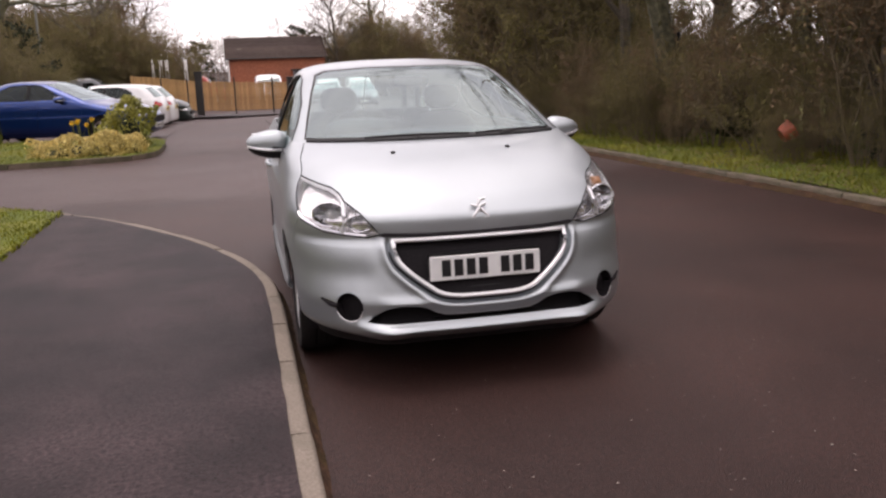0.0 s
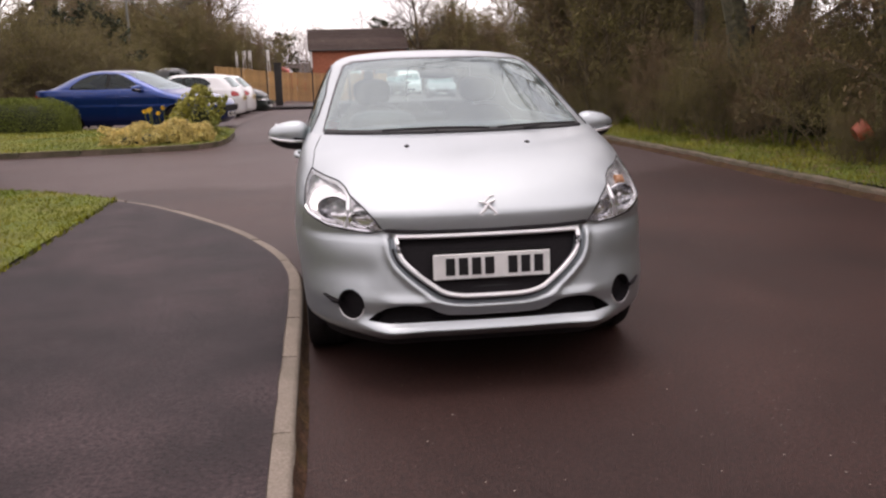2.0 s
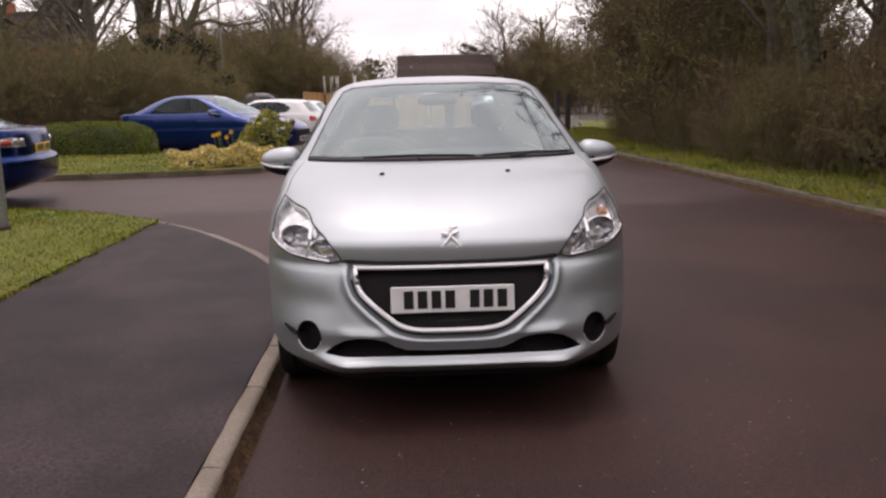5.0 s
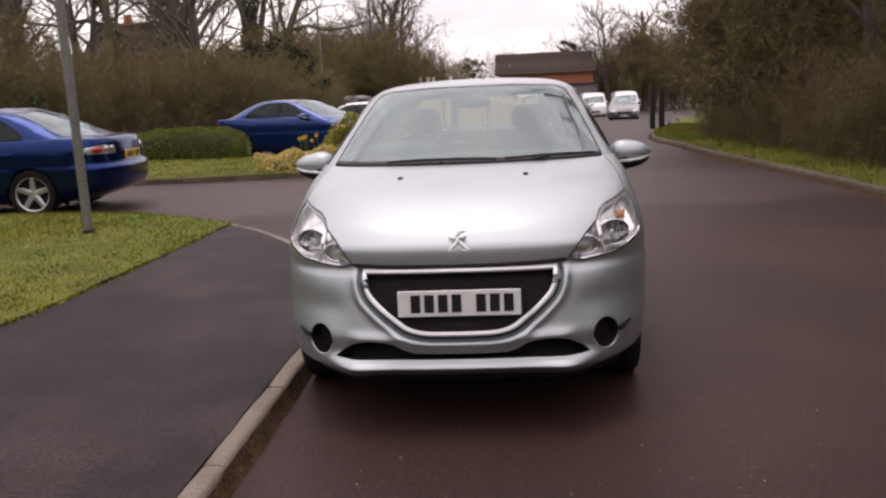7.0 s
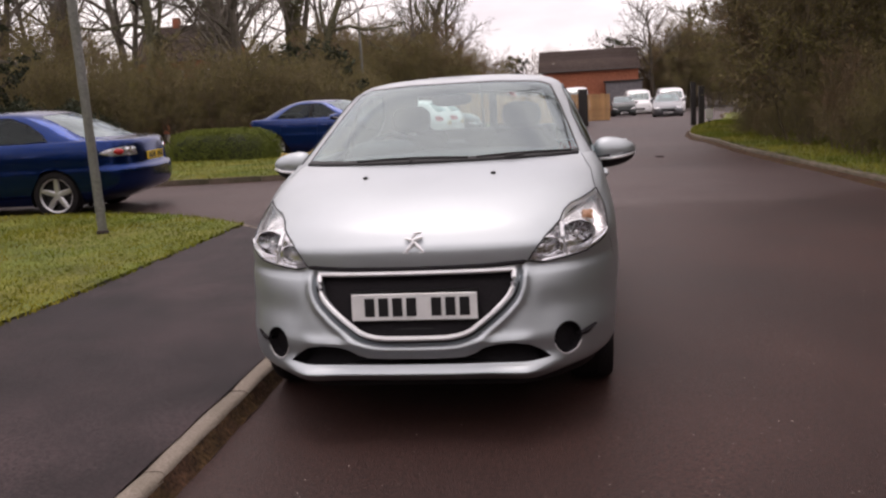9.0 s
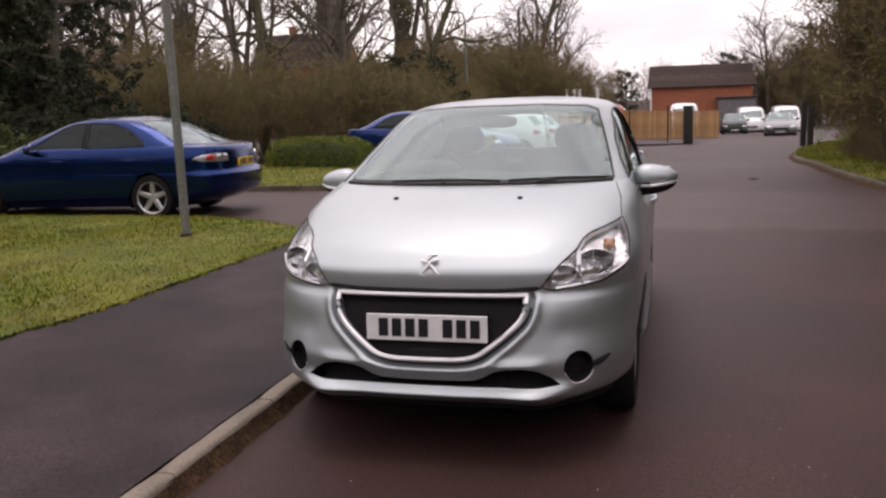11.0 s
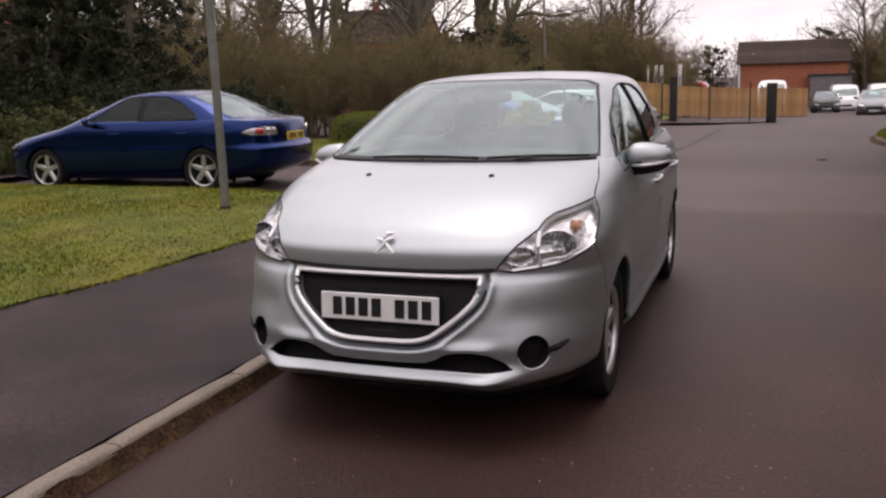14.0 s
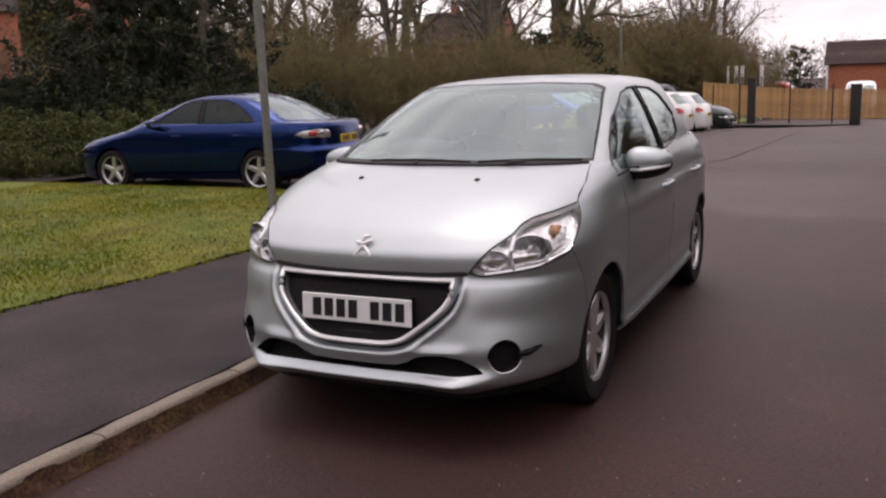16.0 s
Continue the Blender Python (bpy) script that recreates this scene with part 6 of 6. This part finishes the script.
# far woods on the rising land behind, as one mass
def far_woods():
    w = Wood(77)
    for k in range(300):
        a = w.r.uniform(-0.75, 0.95)
        d = w.r.uniform(105, 170)
        x, y = d * math.sin(a), d * math.cos(a)
        h = w.r.uniform(7.5, 12.5) * (0.72 if a > 0.28 else 1.0 if a > -0.42 else 1.5)
        for _ in range(5):
            p = Vector((x + w.r.gauss(0, 1.2), y + w.r.gauss(0, 1.2), -4))
            w.limb([p, p + Vector((w.r.gauss(0, 0.8), w.r.gauss(0, 0.8), h * w.r.uniform(0.45, 0.75)))], [0.10, 0.03], 3)
        for _ in range(90):
            p = Vector((x + w.r.gauss(0, 1.6), y + w.r.gauss(0, 1.6), h * w.r.uniform(0.3, 0.85) - 4))
            w.limb([p, p + Vector((w.r.gauss(0, 0.6), w.r.gauss(0, 0.6), h * w.r.uniform(0.03, 0.14)))], [0.03, 0.012], 3)
        for _ in range(420):
            p = Vector((x + w.r.gauss(0, 2.2), y + w.r.gauss(0, 2.0), h * w.r.uniform(0.05, 0.86) - 4))
            w.leaf(p, 0.15)
    ob = link_mesh("far_woods", w.v + w.lv, w.f + [tuple(i + len(w.v) for i in f) for f in w.lf], FARTWIG, smooth=False)
    return tagged(ob, "distant bare brown woods on the skyline", "woods", "", "stuff")


far_woods()


# ---------------- clipped hedge and flower bed ----------------
def leafy_mound(name, label, category, m, half, count, size, leafy, power=3.0, seed=1, core=None, rough=0.08):
    """A shaped bush: a dark core under a close coat of leaves."""
    ob = thing(name, label, category, m)
    w = Wood(seed)
    for _ in range(count):
        v = Vector((w.r.gauss(0, 1), w.r.gauss(0, 1), abs(w.r.gauss(0, 1)) * 1.0))
        rr = sum(abs(c) ** power for c in v) ** (1 / power)
        k = w.r.uniform(0.86, 1.03)
        p = Vector((v[i] / rr * half[i] * k for i in range(3)))
        p += rough * Vector((noise.noise(p * 3), noise.noise(p * 3 + Vector((5, 0, 0))), noise.noise(p * 3 + Vector((0, 5, 0)))))
        w.leaf(p, size)
    link_mesh("leaves", w.lv, w.lf, leafy, ob, smooth=False)
    heart = ball_bm([max(h * 0.9 - rough * 0.6, 0.1) for h in half], (0, 0, 0), power)
    bmesh.ops.delete(heart, geom=[f for f in heart.faces if f.calc_center_median().z < -0.05], context="FACES")
    part("heart", heart, core or DARKLEAF, ob)
    return ob


leafy_mound("clipped_hedge", "low clipped green hedge with rounded ends on the island", "hedge", pose(-7.33, 16.5, 0.04, 0, 0, -18), (1.52, 0.55, 0.72), 26000, 0.017, HEDGELEAF, 3.8, 51, rough=0.05)
leafy_mound("golden_shrub", "low spreading golden variegated shrub in the flower bed", "shrub", pose(-3.62, 12.15, 0.06, 0, 0, 6), (0.78, 0.45, 0.38), 6500, 0.024, GOLDLEAF, 2.4, 52, rough=0.22)
leafy_mound("golden_shrub", "low spreading golden variegated shrub at the kerb", "shrub", pose(-2.98, 12.3, 0.06, 0, 0, 12), (0.52, 0.40, 0.38), 4500, 0.024, GOLDLEAF, 2.4, 53, rough=0.22)
leafy_mound("yellow_green_shrub", "rounded yellow-green shrub in the flower bed", "shrub", pose(-2.98, 13.6, 0.06, 0, 0, 12), (0.48, 0.45, 0.90), 4200, 0.036, LIMELEAF, 2.0, 54, rough=0.35)


# ---------------- fence, gate, houses, street furniture ----------------
TIMBER = material("orange_brown_fence_timber", (0.46, 0.265, 0.12), 0.85, grain=0.3, grain_scale=18, stain=0.5, stain_scale=1.2, stain_colour=(0.22, 0.13, 0.07), vary=0.18)
DARKPOST = material("dark_stained_post", (0.03, 0.026, 0.025), 0.8, grain=0.3, grain_scale=20, stain=0.4)
STEEL = material("dull_galvanised_steel", (0.20, 0.20, 0.19), 0.55, 0.3, grain=0.25, grain_scale=40, stain=0.5, stain_scale=4, stain_colour=(0.12, 0.125, 0.09))
BRICK = material("red_brick_wall", (0.36, 0.12, 0.065), 0.9, grain=0.25, grain_scale=6, stain=0.5, stain_scale=0.8, stain_colour=(0.27, 0.10, 0.06))
ROOFTILE = material("dark_brown_roof_tiles", (0.045, 0.031, 0.027), 0.85, grain=0.3, grain_scale=5, stain=0.5, stain_scale=0.7, stain_colour=(0.06, 0.044, 0.036), spec=0.15, vary=0.2)
RENDERGREY = material("grey_cladding", (0.16, 0.15, 0.16), 0.8, grain=0.2, grain_scale=4)
WHITEPAINT = material("white_painted_trim", (0.75, 0.74, 0.73), 0.6, grain=0.1, stain=0.2)
DARKGLASS = material("dark_window_glass", (0.03, 0.035, 0.04), 0.08, grain=0.2, grain_scale=2)
HAZARD = material("faded_orange_plastic", (0.36, 0.085, 0.04), 0.5, grain=0.2, stain=0.3)


def timber_fence():
    ob = thing("timber_fence", "close-boarded orange-brown timber fence behind the gate", "fence")
    top = smooth_table([(-13, 1.75), (-8, 1.27), (-5.4, 1.05), (-3.5, 0.80), (-0.5, 0.62), (3.35, 0.50)])
    board = bpy.data.meshes.new("board")
    bm = box_bm((-0.072, -0.011, 0), (0.072, 0.011, 1.68), 0.003, 1)
    bmesh.ops.recalc_face_normals(bm, faces=bm.faces)
    bm.to_mesh(board)
    bm.free()
    board.materials.append(TIMBER)
    r = random.Random(4)
    x = -6.6
    while x < 3.3:
        b = new("board", board)
        b.parent = ob
        z = float(top(x)[0][0])
        b.matrix_local = pose(x, 50 + r.uniform(-0.006, 0.006), z - 1.68 + r.uniform(-0.012, 0.012), 0, r.uniform(-0.4, 0.4), r.uniform(-1, 1))
        x += 0.152
    for k in range(6):
        x = -6.6 + k * 1.9
        z = float(top(x)[0][0])
        part("post", box_bm((x - 0.05, 50.03, z - 1.9), (x + 0.05, 50.13, z + 0.02), 0.006, 1), TIMBER, ob)
    for dz in (0.3, 1.4):
        part("rail", tube_bm([(x, 50.04, float(top(x)[0][0]) - dz) for x in np.linspace(-6.6, 3.3, 8)], 0.035, 4), TIMBER, ob)
    return ob


timber_fence()


def pillar(x, y, half, low, high, label, name="gate_post"):
    ob = thing(name, label, "post", Matrix.Translation((x, y, low - 0.05)), "gate posts")
    h = high - low + 0.05
    part("shaft", box_bm((-half, -half, 0), (half, half, h - 0.06), 0.02, 2), DARKPOST, ob)
    part("cap", box_bm((-half * 1.12, -half * 1.12, h - 0.06), (half * 1.12, half * 1.12, h), 0.018, 2), DARKPOST, ob)
    return ob


pillar(-2.45, 36, 0.155, float(fall(36)) + 0.05, 1.34, "dark square gate pillar beside the grass bank")
pillar(1.48, 36, 0.20, float(fall(36)) + 0.05, 1.00, "short dark square gate pillar at the road's edge")
for x, top in ((-4.0, 1.10), (-2.93, 1.08), (-0.97, 1.06), (0.64, 1.02)):
    ob = thing("slim_post", "slim dark steel gate post", "post", Matrix.Translation((x, 36, float(fall(36)) + 0.04)), "gate posts")
    h = top - float(fall(36)) - 0.04
    part("shaft", tube_bm([(0, 0, 0), (0, 0, h)], 0.032, 8), DARKPOST, ob)
    part("cap", ball_bm((0.04, 0.04, 0.02), (0, 0, h), 2, 10, 6), DARKPOST, ob)
pillar(5.22, 29.3, 0.09, float(fall(29.3)), 1.10, "dark timber post on the verge", "verge_post")
pillar(4.93, 25.5, 0.085, float(fall(25.5)), 1.0, "dark timber post on the verge beside a notice", "verge_post")
ob = thing("small_notice", "small white notice on a short stake", "sign", Matrix.Translation((5.25, 26.0, float(fall(26)) + 0.08)))
part("stake", box_bm((-0.02, 0, 0), (0.02, 0.03, 0.3), 0.003, 1), DARKPOST, ob)
part("board", box_bm((-0.12, -0.012, 0.18), (0.12, 0.0, 0.50), 0.004, 1), WHITEPAINT, ob)

ob = thing("thicket_pole", "thin dark steel pole standing at the thicket's edge", "post", Matrix.Translation((5.86, 9.35, 0.05)))
part("shaft", tube_bm([(0, 0, -0.05), (0, 0, 0.9), (0.01, 0, 1.72)], 0.026, 8), DARKPOST, ob)
part("cap", ball_bm((0.03, 0.03, 0.015), (0.01, 0, 1.72), 2, 10, 6), DARKPOST, ob)

# slender steel post on the lawn
ob = thing("steel_post", "slender dull grey steel post standing on the lawn", "post", pose(-4.22, 5.2, 0.09, 0, -0.4, 0))
part("shaft", tube_bm([(0, 0, -0.05), (0, 0, 1.2), (0, 0, 2.6), (0, 0, 4.28)], 0.047, 14), STEEL, ob)
part("cap", lathe_bm([(0.001, 4.30), (0.03, 4.298), (0.05, 4.285), (0.05, 4.26)], "z", 14), STEEL, ob)
part("collar", lathe_bm([(0.047, 0.06), (0.062, 0.05), (0.068, 0.0), (0.07, -0.02)], "z", 14), SOIL, ob)


def house(name, label, x0, x1, y0, depth, low, eaves, ridge, windows=(), chimney=None):
    """A brick house whose ridge runs along x; windows: (x, z, width, height) in its front."""
    ob = thing(name, label, "house", Matrix.Translation(((x0 + x1) / 2, y0, low)))
    w, e, r = (x1 - x0) / 2, eaves - low, ridge - low
    bm = bmesh.new()
    base = [bm.verts.new(p) for p in ((-w, 0, 0), (w, 0, 0), (w, depth, 0), (-w, depth, 0))]
    up = [bm.verts.new(p) for p in ((-w, 0, e), (w, 0, e), (w, depth, e), (-w, depth, e))]
    tip = [bm.verts.new(p) for p in ((-w, depth / 2, r - 0.05), (w, depth / 2, r - 0.05))]
    for f in ((base[0], base[1], up[1], up[0]), (base[1], base[2], up[2], tip[1], up[1]), (base[2], base[3], up[3], up[2]), (base[3], base[0], up[0], tip[0], up[3])):
        bm.faces.new(f)
    wall = part("wall", bm, BRICK, ob, "red brick walls", smooth=False)
    slope = math.hypot(depth / 2 + 0.3, r - e)
    for s in (-1, 1):
        rows = 14
        slab = None
        for k in range(rows):
            roof = bmesh.new()
            t0, t1 = k / rows, (k + 1) / rows
            ya, yb = depth / 2 + s * (depth / 2 + 0.3) * (1 - t0), depth / 2 + s * (depth / 2 + 0.3) * (1 - t1)
            za, zb = e - 0.1 + (r - e + 0.1) * t0 + 0.05, e - 0.1 + (r - e + 0.1) * t1 + 0.02
            q = [roof.verts.new(p) for p in ((-w - 0.25, ya, za), (w + 0.25, ya, za), (w + 0.25, yb, zb), (-w - 0.25, yb, zb))]
            roof.faces.new(q if s < 0 else q[::-1])
            q2 = [roof.verts.new(p) for p in ((-w - 0.25, ya, za - 0.05), (w + 0.25, ya, za - 0.05))]
            roof.faces.new((q[0], q2[0], q2[1], q[1]))
            course = part("roof" if slab is None else "tile_course", roof, ROOFTILE, slab or ob, "dark brown tiled roof in courses" if slab is None else "", smooth=False)
            slab = slab or course
    part("gutter", tube_bm([(-w - 0.25, -0.32, e - 0.08), (w + 0.25, -0.32, e - 0.08)], 0.06, 6), DARKPOST, ob)
    part("downpipe", tube_bm([(-w + 0.05, -0.08, 0), (-w + 0.05, -0.08, e - 0.1)], 0.07, 6), WHITEPAINT, ob)
    for x, z, ww, hh in windows:
        win = part("window", box_bm((x - ww / 2, -0.03, z - hh / 2), (x + ww / 2, 0.04, z + hh / 2), 0.01, 1), DARKGLASS, ob, smooth=False)
        for a, b in (((x - ww / 2 - 0.05, -0.05, z - hh / 2 - 0.06), (x + ww / 2 + 0.05, 0.0, z - hh / 2)), ((x - ww / 2 - 0.05, -0.05, z + hh / 2), (x + ww / 2 + 0.05, 0.0, z + hh / 2 + 0.06)),
                     ((x - ww / 2 - 0.06, -0.05, z - hh / 2), (x - ww / 2, 0.0, z + hh / 2)), ((x + ww / 2, -0.05, z - hh / 2), (x + ww / 2 + 0.06, 0.0, z + hh / 2)), ((x - 0.03, -0.05, z - hh / 2), (x + 0.03, -0.02, z + hh / 2))):
            part("frame", box_bm(a, b, 0.004, 1), WHITEPAINT, win)
    if chimney is not None:
        part("chimney", box_bm((chimney - 0.4, depth / 2 - 0.3, r - 0.4), (chimney + 0.4, depth / 2 + 0.3, r + 0.9), 0.02, 1), BRICK, ob)
    return ob


low = float(fall(80))
house("brick_house", "red brick house with dark tiled roof beyond the fence", -1.3, 7.5, 80, 9, low, 2.26, 4.20)
part("vent", box_bm((-0.05, 0, 0), (0.05, 0.1, 0.35), 0.01, 1), WHITEPAINT, bpy.data.objects["brick_house"], m=Matrix.Translation((-3.3, 1.7, 4.6)))
ob = thing("lean_to", "grey clad lean-to in front of the brick house", "building", Matrix.Translation((6.1, 78.6, low)))
part("wall", box_bm((-1.6, 0, 0), (1.6, 1.3, 2.9), 0.02, 1), RENDERGREY, ob, smooth=False)
part("roof", box_bm((-1.75, -0.15, 2.9), (1.75, 1.35, 3.05), 0.02, 1), DARKPOST, ob, smooth=False)
house("brick_villa", "red brick house with white windows behind evergreens", -59, -46.6, 38, 9, -0.6, 7.2, 9.6, [(5.0, 4.0, 1.5, 1.5), (2.2, 4.0, 1.5, 1.5), (-1.5, 4.0, 1.5, 1.5), (5.0, 1.5, 1.5, 1.5)], 3.0)
house("brick_villa", "brick house with chimneys half hidden by trees", -46, -36, 90, 9, -1.9, 6.0, 10.0, [(3.0, 6.2, 1.2, 1.2), (0.0, 6.2, 1.2, 1.2)], -1.5)

# far lamp columns and white banner frames
for x, y, top in ((-7.3, 70, 4.0), (-4.3, 74, 3.1), (-16, 60, 6.5), (-10.5, 46, 6.5)):
    ob = thing("lamp_column", "slim pale lamp column beyond the fence", "street lamp", Matrix.Translation((x, y, float(fall(y)))), "lamp columns")
    h = top - float(fall(y))
    part("column", tube_bm([(0, 0, 0), (0, 0, h * 0.6), (0, 0, h * 0.93), (-0.12, 0, h * 0.985), (-0.45, 0, h)], [0.09, 0.07, 0.055, 0.05, 0.045], 8), STEEL, ob)
    part("lantern", ball_bm((0.26, 0.1, 0.07), (-0.62, 0, h), 3, 12, 8), STEEL, ob)
for x, w in ((-5.5, 0.08), (-5.05, 0.15), (-4.72, 0.15), (-3.65, 0.13)):
    ob = thing("banner_frame", "white banner on a pole frame beyond the fence", "banner", Matrix.Translation((x, 51.4, float(fall(51.4)))), "banners")
    for sx in (-w / 2, w / 2):
        part("pole", tube_bm([(sx, 0, 0), (sx, 0, 3.1)], 0.025, 6), WHITEPAINT, ob)
    part("banner", box_bm((-w / 2, -0.015, 2.45), (w / 2, 0.015, 3.05), 0.004, 1), WHITEPAINT, ob)

# orange plastic tub lid caught in the thicket
ob = thing("plastic_tub", "faded orange plastic tub lying among the stems", "tub", pose(5.36, 5.76, 0.44, 20, 55, 14) @ Matrix.Diagonal((0.72, 0.72, 0.6, 1)))
part("tub", lathe_bm([(0.001, 0.0), (0.13, 0.0), (0.17, 0.22), (0.185, 0.22), (0.185, 0.25), (0.165, 0.25), (0.12, 0.03), (0.001, 0.03)], "z", 20), HAZARD, ob)

# daffodils in the bed
YELLOW = material("daffodil_yellow", (0.80, 0.55, 0.03), 0.6, vary=0.2, island=True)
rr = random.Random(3)
for k in range(5):
    x, y, h = -3.70 + rr.uniform(-0.22, 0.22), 13.2 + rr.uniform(-0.2, 0.2), rr.uniform(0.45, 0.62)
    ob = thing("daffodil", "yellow daffodil in the flower bed", "flower", Matrix.Translation((x, y, 0.08)), "daffodils")
    part("stalk", tube_bm([(0, 0, 0), (0.02, 0, h * 0.6), (0, -0.02, h)], 0.008, 5), HEDGELEAF, ob)
    star = bmesh.new()
    for j in range(6):
        a = j * math.tau / 6
        c = star.verts.new((0, 0, 0))
        q = [star.verts.new((math.cos(a + d) * r, -0.005, math.sin(a + d) * r)) for d, r in ((-0.4, 0.03), (0, 0.055), (0.4, 0.03))]
        star.faces.new((c, *q))
    bloom = part("petal_ring", star, YELLOW, ob, m=Matrix.Translation((0, -0.03, h)))
    part("trumpet", lathe_bm([(0.014, 0.0), (0.018, -0.03), (0.028, -0.05)], "y", 10), YELLOW, bloom)
    blade = tube_bm([(0.02, 0.02, 0), (0.05, 0.03, h * 0.4), (0.10, 0.05, h * 0.7)], [0.012, 0.010, 0.003], 4, flat=0.3)
    part("leaf", blade, HEDGELEAF, ob)
